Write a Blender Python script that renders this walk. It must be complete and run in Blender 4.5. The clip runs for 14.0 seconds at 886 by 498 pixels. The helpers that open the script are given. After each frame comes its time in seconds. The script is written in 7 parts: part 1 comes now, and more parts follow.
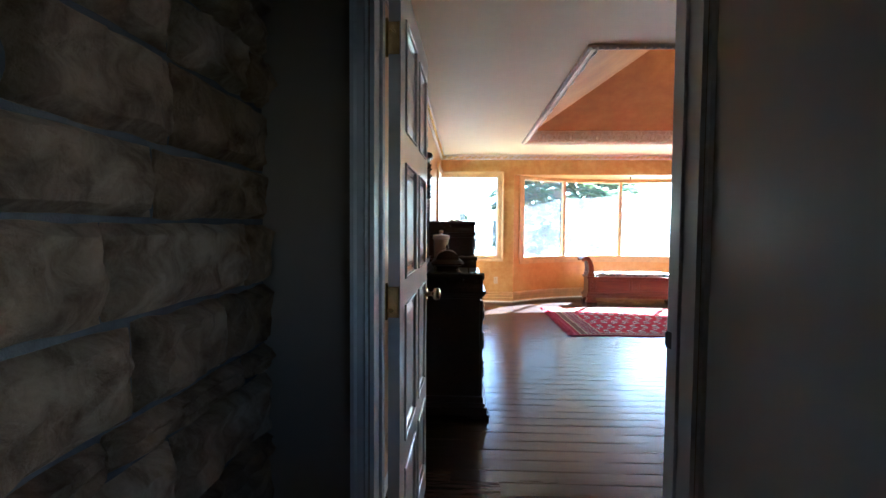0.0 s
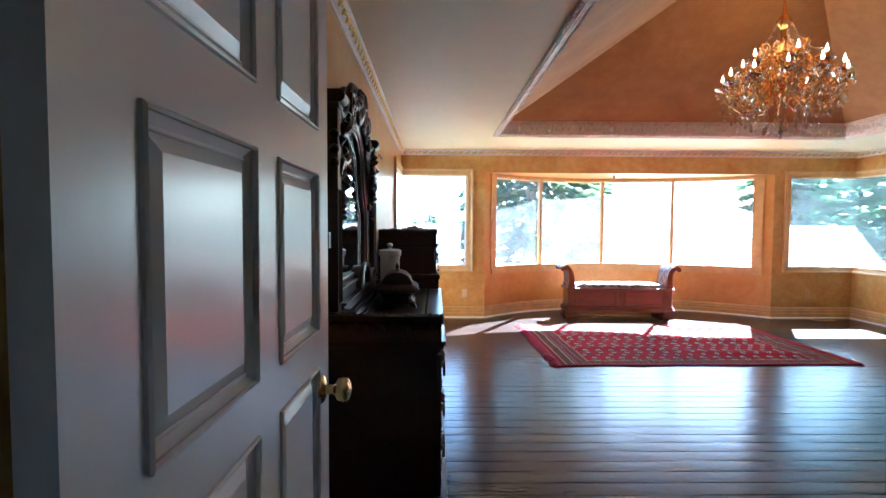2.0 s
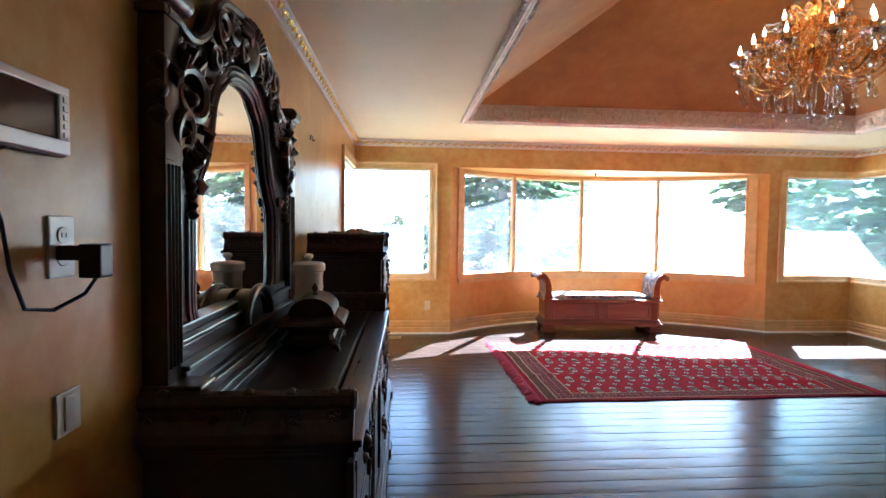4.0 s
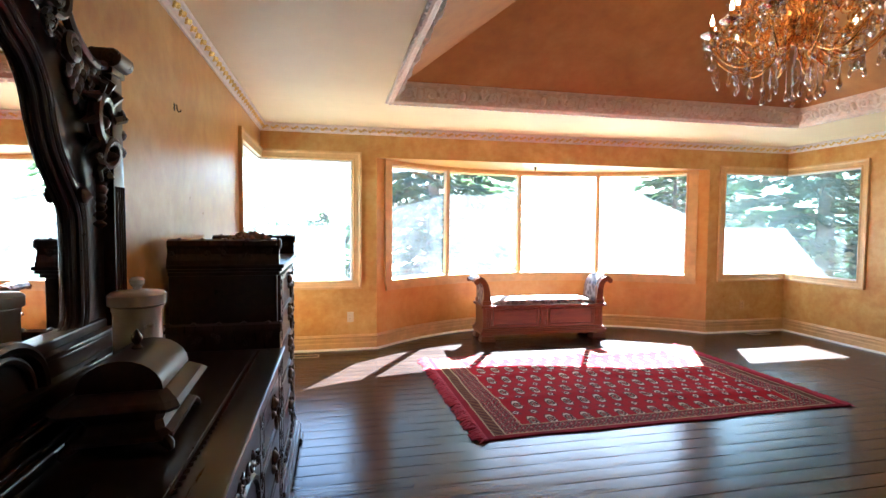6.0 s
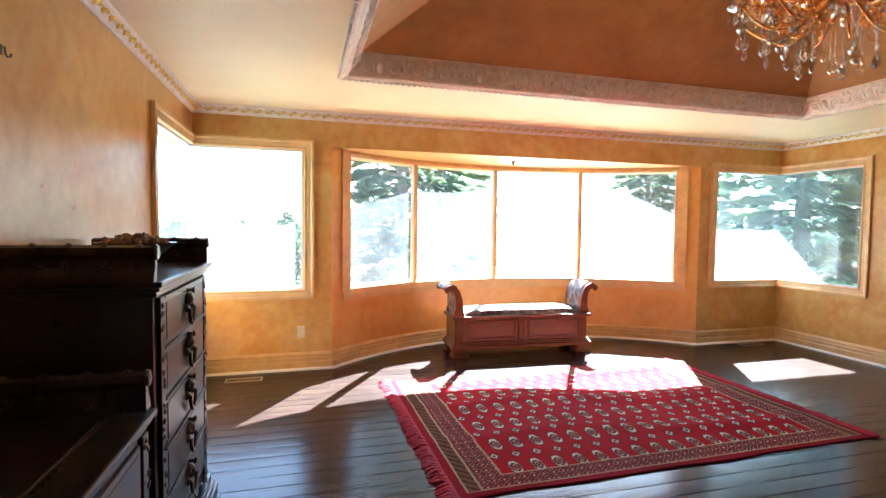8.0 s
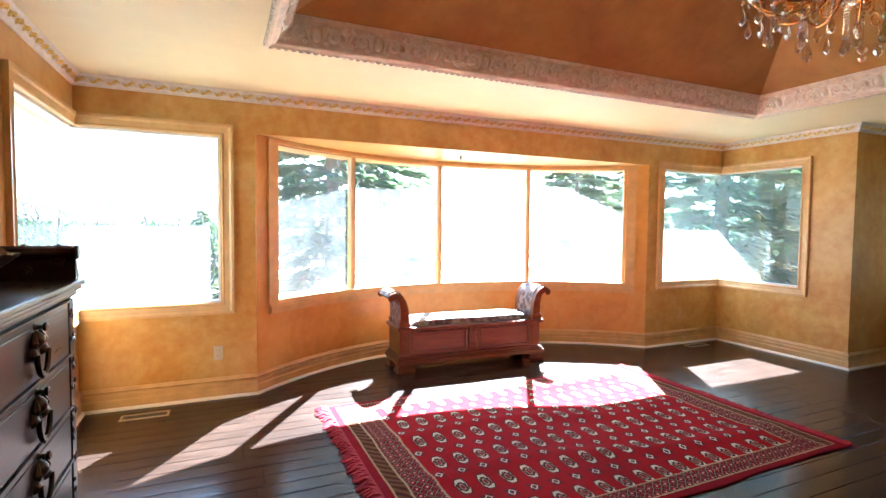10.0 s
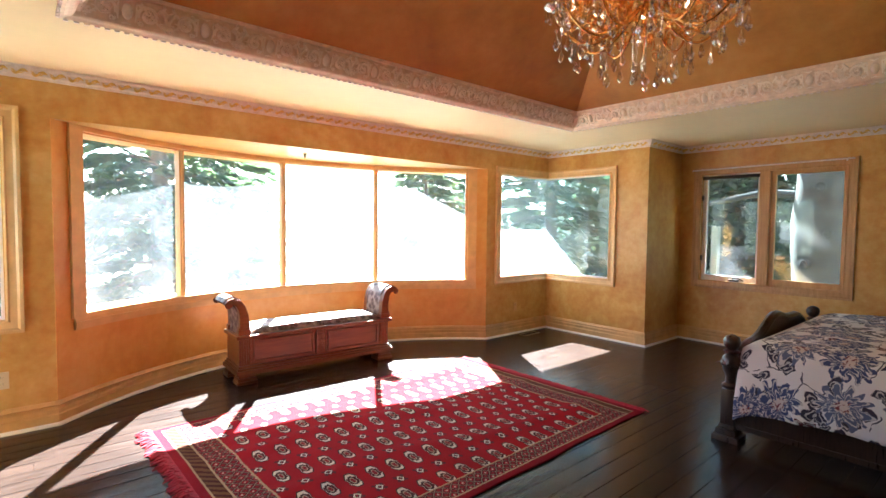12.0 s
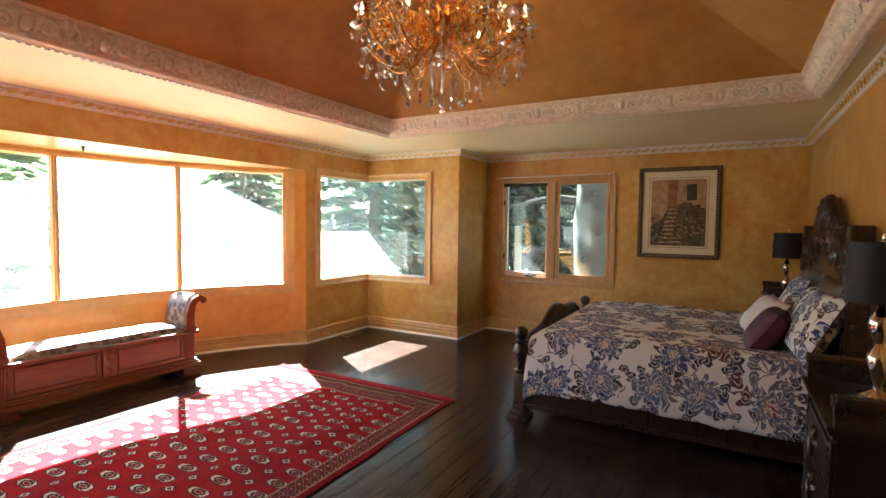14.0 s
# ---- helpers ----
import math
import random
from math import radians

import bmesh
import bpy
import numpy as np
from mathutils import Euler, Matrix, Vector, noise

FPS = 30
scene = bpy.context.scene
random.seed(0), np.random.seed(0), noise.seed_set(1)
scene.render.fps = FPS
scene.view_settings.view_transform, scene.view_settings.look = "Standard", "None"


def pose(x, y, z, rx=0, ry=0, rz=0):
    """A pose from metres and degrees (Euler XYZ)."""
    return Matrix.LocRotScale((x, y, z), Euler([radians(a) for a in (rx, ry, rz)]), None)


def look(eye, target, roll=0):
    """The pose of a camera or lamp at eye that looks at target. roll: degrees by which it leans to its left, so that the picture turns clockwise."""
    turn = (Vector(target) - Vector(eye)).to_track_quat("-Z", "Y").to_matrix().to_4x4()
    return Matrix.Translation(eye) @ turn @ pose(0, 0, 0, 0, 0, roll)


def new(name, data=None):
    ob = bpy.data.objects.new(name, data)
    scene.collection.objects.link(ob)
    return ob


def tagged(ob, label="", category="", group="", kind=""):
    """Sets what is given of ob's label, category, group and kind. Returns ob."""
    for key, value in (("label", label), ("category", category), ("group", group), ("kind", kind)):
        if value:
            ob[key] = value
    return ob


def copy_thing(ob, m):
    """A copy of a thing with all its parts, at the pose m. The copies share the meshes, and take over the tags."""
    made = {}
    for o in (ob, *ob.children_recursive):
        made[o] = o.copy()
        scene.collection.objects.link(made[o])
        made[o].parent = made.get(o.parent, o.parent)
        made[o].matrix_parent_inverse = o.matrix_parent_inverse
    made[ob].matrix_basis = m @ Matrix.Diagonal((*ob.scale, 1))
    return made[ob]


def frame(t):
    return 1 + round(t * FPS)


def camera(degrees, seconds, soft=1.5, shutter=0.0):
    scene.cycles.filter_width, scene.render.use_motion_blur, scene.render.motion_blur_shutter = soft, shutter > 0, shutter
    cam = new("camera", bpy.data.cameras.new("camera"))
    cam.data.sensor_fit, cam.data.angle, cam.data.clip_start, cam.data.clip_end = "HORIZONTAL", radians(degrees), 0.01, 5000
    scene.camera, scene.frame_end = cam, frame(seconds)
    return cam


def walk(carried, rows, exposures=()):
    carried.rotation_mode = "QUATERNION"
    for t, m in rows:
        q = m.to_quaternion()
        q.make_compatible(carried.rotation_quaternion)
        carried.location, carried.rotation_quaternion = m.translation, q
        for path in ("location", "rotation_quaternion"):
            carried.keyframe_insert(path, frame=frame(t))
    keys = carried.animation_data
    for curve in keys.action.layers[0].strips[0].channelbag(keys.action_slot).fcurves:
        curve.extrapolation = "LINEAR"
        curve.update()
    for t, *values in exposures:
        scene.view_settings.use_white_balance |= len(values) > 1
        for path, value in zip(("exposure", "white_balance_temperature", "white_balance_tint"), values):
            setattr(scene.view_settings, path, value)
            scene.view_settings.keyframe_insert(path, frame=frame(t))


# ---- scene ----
cam = camera(83.3, 14.0)
PATH = [
    (0, (0.58, 0.125, 1.311), (0.493, 2.121, 1.218), 0.4),
    (0.5, (0.59, 0.421, 1.318), (0.527, 2.418, 1.225), 0.2),
    (1, (0.666, 0.708, 1.344), (0.609, 2.705, 1.251), 0.3),
    (1.5, (0.66, 0.997, 1.366), (0.63, 2.995, 1.273), 0.4),
    (2, (0.674, 1.247, 1.392), (0.706, 3.245, 1.299), 0.3),
    (2.5, (0.751, 1.519, 1.398), (0.794, 3.516, 1.303), 0.2),
    (3, (0.792, 1.75, 1.387), (0.85, 3.747, 1.298), 0.4),
    (5.5, (0.895, 2.855, 1.436), (1.261, 4.819, 1.343), 0.6),
    (6, (0.946, 3.01, 1.434), (1.372, 4.962, 1.338), 0.4),
    (6.5, (1.041, 3.202, 1.457), (1.49, 5.148, 1.36), 0.3),
    (7, (1.097, 3.354, 1.451), (1.591, 5.29, 1.356), 0.5),
    (9.5, (1.19, 4.199, 1.424), (1.842, 6.088, 1.333), 0.7),
    (10, (1.161, 4.286, 1.443), (1.97, 6.112, 1.351), 0.6),
    (10.5, (1.154, 4.311, 1.459), (2.103, 6.068, 1.366), 0.6),
    (11, (1.169, 4.302, 1.456), (2.226, 5.997, 1.363), 0.5),
    (11.5, (1.192, 4.283, 1.47), (2.353, 5.909, 1.373), 0.5),
    (12, (1.216, 4.255, 1.473), (2.517, 5.771, 1.377), 0.6),
    (12.5, (1.233, 4.235, 1.492), (2.693, 5.599, 1.393), 0.6),
    (13, (1.239, 4.195, 1.514), (2.821, 5.415, 1.413), 0.7),
    (13.5, (1.231, 4.165, 1.548), (2.902, 5.258, 1.441), 0.7),
    (14, (1.231, 4.133, 1.554), (2.963, 5.126, 1.45), 0.7),
]
walk(cam, [(t, look(eye, target, roll)) for t, eye, target, roll in PATH], [(0, 4.95, 4700, 8), (1.0, 4.74, 4650, 8), (1.8, 4.63, 4660, 8), (3.0, 4.62, 4700, 8), (5.5, 4.68, 5000, 8), (9.5, 4.68, 5200, 8), (11.5, 4.58, 5400, 8), (14, 4.45, 5900, 8)])


# ---- world, sun and lamps ----
world = bpy.data.worlds.new("sky")
scene.world = world
world.use_nodes = True
wn = world.node_tree
sky = wn.nodes.new("ShaderNodeTexSky")
sky.sky_type, sky.sun_disc = "NISHITA", False
sky.sun_elevation, sky.sun_rotation = radians(40), radians(32)
wn.links.new(sky.outputs[0], wn.nodes["Background"].inputs[0])
wn.nodes["Background"].inputs[1].default_value = 0.05
sun_data = bpy.data.lights.new("sun", "SUN")
sun_data.energy, sun_data.angle, sun_data.color = 5.0, radians(0.5), (1.0, 0.95, 0.86)
sun = new("sun", sun_data)
sun.matrix_world = look((8.62, 16.76, 7.9), (3.62, 8.76, 0.0))


# ---- materials ----


class Nodes:
    """Short hand for building node materials."""

    def __init__(self, name):
        self.mat = bpy.data.materials.new(name)
        self.mat.use_nodes = True
        self.t = self.mat.node_tree
        self.bsdf = self.t.nodes["Principled BSDF"]
        self.out = self.t.nodes["Material Output"]
        self.co = self.t.nodes.new("ShaderNodeTexCoord")

    def n(self, kind, **kw):
        node = self.t.nodes.new("ShaderNode" + kind)
        for k, v in kw.items():
            setattr(node, k, v)
        return node

    def put(self, socket, value):
        if isinstance(value, bpy.types.NodeSocket):
            self.t.links.new(value, socket)
        elif value is not None:
            socket.default_value = value

    def m(self, op, a, b=None, c=None):
        node = self.n("Math", operation=op)
        for s, v in zip(node.inputs, (a, b, c)):
            self.put(s, v)
        return node.outputs[0]

    def mapped(self, scale=(1, 1, 1), rot=(0, 0, 0), out="Object"):
        mp = self.n("Mapping")
        self.put(mp.inputs[0], self.co.outputs[out])
        mp.inputs["Scale"].default_value = scale
        mp.inputs["Rotation"].default_value = rot
        return mp.outputs[0]

    def noise(self, scale, detail=4, rough=0.55, vec=None, dist=0.0):
        node = self.n("TexNoise")
        self.put(node.inputs["Vector"], vec if vec is not None else self.co.outputs["Object"])
        node.inputs["Scale"].default_value = scale
        node.inputs["Detail"].default_value = detail
        node.inputs["Roughness"].default_value = rough
        node.inputs["Distortion"].default_value = dist
        return node.outputs["Fac"]

    def ramp(self, fac, stops, interp="LINEAR"):
        node = self.n("ValToRGB")
        self.put(node.inputs[0], fac)
        r = node.color_ramp
        r.interpolation = interp
        while len(r.elements) < len(stops):
            r.elements.new(0.5)
        for e, (p, c) in zip(r.elements, stops):
            e.position = p
            e.color = (*c, 1) if len(c) == 3 else c
        return node.outputs[0]

    def mix(self, fac, a, b, mode="MIX"):
        node = self.n("Mix", data_type="RGBA", blend_type=mode)
        self.put(node.inputs[0], fac)
        for s, v in ((node.inputs[6], a), (node.inputs[7], b)):
            self.put(s, (*v, 1) if isinstance(v, tuple) and len(v) == 3 else v)
        return node.outputs[2]

    def bump(self, height, strength=0.3, dist=0.01):
        node = self.n("Bump")
        node.inputs["Strength"].default_value = strength
        node.inputs["Distance"].default_value = dist
        self.put(node.inputs["Height"], height)
        self.t.links.new(node.outputs[0], self.bsdf.inputs["Normal"])

    def done(self, colour=None, rough=None, metal=None, spec=None, **more):
        for key, v in (("Base Color", colour), ("Roughness", rough), ("Metallic", metal), ("Specular IOR Level", spec)):
            if v is not None:
                self.put(self.bsdf.inputs[key], (*v, 1) if isinstance(v, tuple) and len(v) == 3 else v)
        for key, v in more.items():
            self.put(self.bsdf.inputs[key.replace("_", " ")], v)
        return self.mat


def mat_plaster(name, stops, rough=0.45, scale=1.6):
    k = Nodes(name)
    big = k.noise(scale, 5, 0.6, dist=0.8)
    fine = k.noise(scale * 7, 4, 0.6)
    f = k.m("ADD", k.m("MULTIPLY", big, 0.62), k.m("MULTIPLY", fine, 0.38))
    col = k.ramp(f, stops)
    k.bump(k.noise(55, 3), 0.12, 0.004)
    return k.done(col, k.m("ADD", k.m("MULTIPLY", fine, 0.2), rough - 0.1))


def mat_plain(name, colour, rough=0.5, metal=0.0, vary=0.15, scale=12, bump=0.06):
    k = Nodes(name)
    n = k.noise(scale, 4)
    lo = tuple(c * (1 - vary) for c in colour)
    hi = tuple(min(1, c * (1 + vary)) for c in colour)
    k.bump(k.noise(scale * 9, 2), bump, 0.003)
    return k.done(k.ramp(n, [(0.3, lo), (0.7, hi)]), k.m("ADD", k.m("MULTIPLY", n, 0.12), rough - 0.06), metal)


def mat_wood(name, dark, light, rough=0.35, scale=6.0, along=0, coat=0.0, relief=0.15, spec=0.5):
    k = Nodes(name)
    s = [scale * 3.0] * 3
    s[along] = scale * 0.25
    v = k.mapped(tuple(s))
    grain = k.noise(2.2, 6, 0.65, v, 0.6)
    blot = k.noise(2.0, 3)
    info = k.n("ObjectInfo")
    f = k.m("ADD", k.m("MULTIPLY", grain, 0.7), k.m("MULTIPLY", blot, 0.3))
    col = k.ramp(f, [(0.32, dark), (0.7, light)])
    col = k.mix(1.0, col, k.ramp(info.outputs["Random"], [(0, (0.82, 0.82, 0.82)), (1, (1.12, 1.1, 1.08))]), "MULTIPLY")
    k.bump(grain, relief, 0.003)
    return k.done(col, k.m("ADD", k.m("MULTIPLY", grain, 0.2), rough - 0.1), spec=spec, Coat_Weight=coat, Coat_Roughness=0.12)


WALL = mat_plaster("ochre_plaster", [(0.34, (0.50, 0.22, 0.04)), (0.5, (0.60, 0.34, 0.085)), (0.66, (0.70, 0.47, 0.16))], 0.32)
BOWWALL = mat_plaster("orange_plaster", [(0.30, (0.58, 0.25, 0.045)), (0.5, (0.68, 0.345, 0.08)), (0.72, (0.74, 0.45, 0.14))], 0.34)
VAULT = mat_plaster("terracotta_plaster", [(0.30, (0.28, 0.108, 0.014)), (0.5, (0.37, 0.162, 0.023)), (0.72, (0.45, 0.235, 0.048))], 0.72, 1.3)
CEIL = mat_plaster("cream_ceiling_paint", [(0.3, (0.72, 0.61, 0.38)), (0.7, (0.80, 0.70, 0.47))], 0.55, 1.0)
WHITE = mat_plain("white_gloss_paint", (0.70, 0.70, 0.71), 0.24, vary=0.015, scale=3, bump=0.03)
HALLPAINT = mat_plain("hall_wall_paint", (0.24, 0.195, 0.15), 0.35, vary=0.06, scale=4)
TRIMWHITE = mat_plain("moulding_white", (0.78, 0.72, 0.68), 0.5, vary=0.10, scale=20)
TRIMWALL = mat_plain("ochre_trim_paint", (0.66, 0.42, 0.17), 0.35, vary=0.12, scale=9)
GOLD = mat_plain("gilded_ornament", (0.72, 0.50, 0.13), 0.38, 0.6, vary=0.25, scale=40)
BRASS = mat_plain("polished_brass", (0.62, 0.45, 0.20), 0.26, 1.0, vary=0.1, scale=30)
DARKWOOD = mat_wood("dark_mahogany", (0.012, 0.006, 0.004), (0.045, 0.022, 0.014), 0.31, 5, 1, 0.22, 0.12, 0.5)
REDWOOD = mat_wood("cherry_wood", (0.075, 0.020, 0.005), (0.205, 0.071, 0.016), 0.33, 6, 0, 0.0)
WINWOOD = mat_wood("honey_oak", (0.42, 0.22, 0.07), (0.66, 0.40, 0.16), 0.35, 5, 2)
PLANK = mat_wood("dark_plank", (0.018, 0.0115, 0.009), (0.055, 0.035, 0.026), 0.23, 5, 0, 0.0, 0.10, 0.30)
SUBFLOOR = mat_plain("plank_joint", (0.012, 0.008, 0.006), 0.8)
DARKGAP = mat_plain("dark_rubber", (0.02, 0.02, 0.02), 0.6)


# ---- mesh helpers ----


def part(name, bm, material, parent=None, label="", smooth=False):
    me = bpy.data.meshes.new(name)
    bmesh.ops.recalc_face_normals(bm, faces=bm.faces)
    bm.to_mesh(me)
    bm.free()
    for mt in (material if isinstance(material, (list, tuple)) else [material]):
        me.materials.append(mt)
    if smooth:
        me.shade_smooth()
        me.set_sharp_from_angle(angle=radians(40))
    ob = new(name, me)
    if parent is not None:
        ob.parent = parent
    if label:
        ob["label"] = label
    if "carving" in name or name == "relief":
        ob["kind"] = "stuff"
    return ob


def empty(name, x=0, y=0, z=0, rz=0, **tags):
    ob = new(name)
    ob.matrix_world = pose(x, y, z, 0, 0, rz)
    return tagged(ob, **tags)


def box(bm, x0, y0, z0, x1, y1, z1, bevel=0.0, m=None, mi=0):
    vs = [bm.verts.new((x, y, z)) for x in (x0, x1) for y in (y0, y1) for z in (z0, z1)]
    fs = [bm.faces.new([vs[i] for i in q]) for q in ((0, 1, 3, 2), (4, 6, 7, 5), (0, 4, 5, 1), (2, 3, 7, 6), (0, 2, 6, 4), (1, 5, 7, 3))]
    for f in fs:
        f.material_index = mi
    if bevel > 0:
        es = list({e for f in fs for e in f.edges})
        r = bmesh.ops.bevel(bm, geom=es, offset=bevel, segments=2, affect="EDGES", profile=0.6)
        vs = list({v for f in r["faces"] for v in f.verts} | {v for v in vs if v.is_valid})
    if m is not None:
        for v in vs:
            v.co = m @ v.co
    return bm


def B():
    return bmesh.new()


def prism(bm, pts, axis, a, b, m=None):
    """Closed outline pts (u, v) pulled along an axis from a to b."""
    def at(u, v, w):
        p = {"x": (w, u, v), "y": (u, w, v), "z": (u, v, w)}[axis]
        return m @ Vector(p) if m is not None else p
    lo = [bm.verts.new(at(u, v, a)) for u, v in pts]
    hi = [bm.verts.new(at(u, v, b)) for u, v in pts]
    n = len(pts)
    for i in range(n):
        bm.faces.new((lo[i], lo[(i + 1) % n], hi[(i + 1) % n], hi[i]))
    bm.faces.new(lo), bm.faces.new(hi)
    return bm


def lathe(bm, prof, segs=24, at=(0, 0, 0), m=None, a0=0.0, squash=1.0):
    """Outline (r, z) turned about the z axis."""
    rings = []
    for r, z in prof:
        ring = []
        for i in range(segs):
            a = a0 + 2 * math.pi * i / segs
            p = Vector((r * math.cos(a) + at[0], r * math.sin(a) * squash + at[1], z + at[2]))
            ring.append(bm.verts.new(m @ p if m is not None else p))
        rings.append(ring)
    for q, w in zip(rings, rings[1:]):
        for i in range(segs):
            bm.faces.new((q[i], q[(i + 1) % segs], w[(i + 1) % segs], w[i]))
    bm.faces.new(rings[0]), bm.faces.new(rings[-1])
    return bm


def tube(bm, pts, radii, segs=8, m=None):
    """A round tube along points; radii is one number or one a point."""
    pts = [Vector(p) for p in pts]
    if not isinstance(radii, (list, tuple)):
        radii = [radii] * len(pts)
    rings = []
    side = None
    for i, p in enumerate(pts):
        d = (pts[min(i + 1, len(pts) - 1)] - pts[max(i - 1, 0)]).normalized()
        if side is None:
            side = d.orthogonal().normalized()
        side = (side - d * side.dot(d))
        side = side.normalized() if side.length > 1e-6 else d.orthogonal().normalized()
        up = d.cross(side)
        ring = []
        for j in range(segs):
            a = 2 * math.pi * j / segs
            q = p + (side * math.cos(a) + up * math.sin(a)) * radii[i]
            ring.append(bm.verts.new(m @ q if m is not None else q))
        rings.append(ring)
    for q, w in zip(rings, rings[1:]):
        for j in range(segs):
            bm.faces.new((q[j], q[(j + 1) % segs], w[(j + 1) % segs], w[j]))
    bm.faces.new(rings[0]), bm.faces.new(rings[-1])
    return bm


def sweep(bm, path, prof, closed=False):
    """Outline prof (u to the left of the way, v up) carried along a level polyline of (x, y, z), mitred."""
    P = [Vector(p) for p in path]
    n = len(P)
    rings = []
    for i in range(n):
        a = P[i] - P[i - 1] if (i > 0 or closed) else P[1] - P[0]
        b = P[(i + 1) % n] - P[i] if (i < n - 1 or closed) else P[-1] - P[-2]
        na = Vector((-a.y, a.x, 0)).normalized()
        nb = Vector((-b.y, b.x, 0)).normalized()
        mit = na + nb
        mit = mit / max(mit.dot(na), 0.2)
        rings.append([bm.verts.new(P[i] + mit * u + Vector((0, 0, v))) for u, v in prof])
    k = len(prof)
    pairs = list(zip(rings, rings[1:])) + ([(rings[-1], rings[0])] if closed else [])
    for q, w in pairs:
        for j in range(k):
            bm.faces.new((q[j], q[(j + 1) % k], w[(j + 1) % k], w[j]))
    if not closed:
        bm.faces.new(rings[0]), bm.faces.new(rings[-1])
    return bm


def wall_boxes(bm, axis, fixed0, fixed1, a0, a1, z0, z1, holes):
    """A wall along x or y between two faces, with holes (a0, a1, z0, z1)."""
    cuts = sorted({a0, a1, *[h[0] for h in holes], *[h[1] for h in holes]})
    cuts = [c for c in cuts if a0 <= c <= a1]
    for p, q in zip(cuts, cuts[1:]):
        spans = [(z0, z1)]
        for h in holes:
            if h[0] <= p + 1e-6 and h[1] >= q - 1e-6:
                nxt = []
                for s, e in spans:
                    if h[2] > s:
                        nxt.append((s, min(e, h[2])))
                    if h[3] < e:
                        nxt.append((max(s, h[3]), e))
                spans = nxt
        for s, e in spans:
            if axis == "x":
                box(bm, p, fixed0, s, q, fixed1, e)
            else:
                box(bm, fixed0, p, s, fixed1, q, e)
    return bm


# ---- structure ----
XW, YN, XC, YP, XE, YS = 0.165, 8.76, 7.067, 7.25, 7.953, 3.39
CZ = 2.53
SILL, HEAD = 0.79, 2.16
BAY0, BAY1, BAYH = 1.417, 5.82, 2.195
YD0, YD1, DX0, DX1, DH = 1.43, 1.59, 0.330, 1.185, 2.10
XH0, XH1, YH = 0.06, 1.20, -2.2
XP = 2.95

S = dict(kind="structure")
tagged(part("wall_north", wall_boxes(B(), "x", YN, YN + 0.18, XW - 0.18, XC + 0.18, 0, CZ, [(XW - 0.2, 1.147, SILL, HEAD), (BAY0, BAY1, -1, BAYH), (6.076, XC + 0.2, SILL, HEAD)]), WALL),
       "mottled ochre plaster wall with window openings", "wall", **S)
tagged(part("wall_west", wall_boxes(B(), "y", XW - 0.18, XW, YD1, YN, 0, CZ, [(7.56, YN + 1, SILL, HEAD)]), WALL), "mottled ochre plaster wall with a corner window", "wall", **S)
tagged(part("wall_east_corner", wall_boxes(B(), "y", XC, XC + 0.18, YP, YN, 0, CZ, [(7.755, YN + 1, SILL, HEAD)]), WALL), "mottled ochre plaster wall with a corner window", "wall", **S)
tagged(part("wall_return", box(B(), XC + 0.18, YP, 0, XE + 0.18, YP + 0.18, CZ), WALL), "short ochre plaster return wall", "wall", **S)
tagged(part("wall_east", wall_boxes(B(), "y", XE, XE + 0.18, YS - 0.18, YP, 0, CZ, [(5.50, 6.985, 0.80, 2.15)]), WALL), "ochre plaster wall with a casement window", "wall", **S)
tagged(part("wall_south", box(B(), XP, YS - 0.18, 0, XE, YS, CZ), WALL), "ochre plaster wall behind the bed", "wall", **S)
tagged(part("wall_passage", box(B(), XP, YD1, 0, XP + 0.18, YS - 0.18, CZ), WALL), "ochre plaster wall beside the entrance", "wall", **S)
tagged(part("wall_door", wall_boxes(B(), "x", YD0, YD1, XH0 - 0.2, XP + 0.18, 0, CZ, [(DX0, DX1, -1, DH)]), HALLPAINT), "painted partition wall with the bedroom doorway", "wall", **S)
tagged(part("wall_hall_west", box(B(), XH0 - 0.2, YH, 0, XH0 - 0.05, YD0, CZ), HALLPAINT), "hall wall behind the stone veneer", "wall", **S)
# the opening is for the added window that lets daylight into the hall
tagged(part("wall_hall_east", wall_boxes(B(), "y", XH1, XH1 + 0.15, YH, YD0, 0, CZ, [(-0.05, 0.45, 1.0, 1.56)]), mat_plain("hall_gloss_paint", (0.48, 0.46, 0.42), 0.16, vary=0.05, scale=3)), "glossy painted hall wall", "wall", **S)
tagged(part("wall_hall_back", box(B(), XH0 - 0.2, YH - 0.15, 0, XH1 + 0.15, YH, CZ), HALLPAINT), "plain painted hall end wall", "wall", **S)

# bow wall: an arc about (BCX, BCY)
BCX, BCY, BR = 3.62, 6.518, 3.139
BA, BW = math.asin(2.2 / BR), radians(40.0)


def bow(a, r):
    return (BCX + r * math.sin(a), BCY + r * math.cos(a))


def arc_wall(bm, a0, a1, r0, r1, z0, z1, n):
    for i in range(n):
        p, q = a0 + (a1 - a0) * i / n, a0 + (a1 - a0) * (i + 1) / n
        prism(bm, [bow(p, r0), bow(q, r0), bow(q, r1), bow(p, r1)], "z", z0, z1)
    bmesh.ops.remove_doubles(bm, verts=bm.verts, dist=1e-5)
    return bm


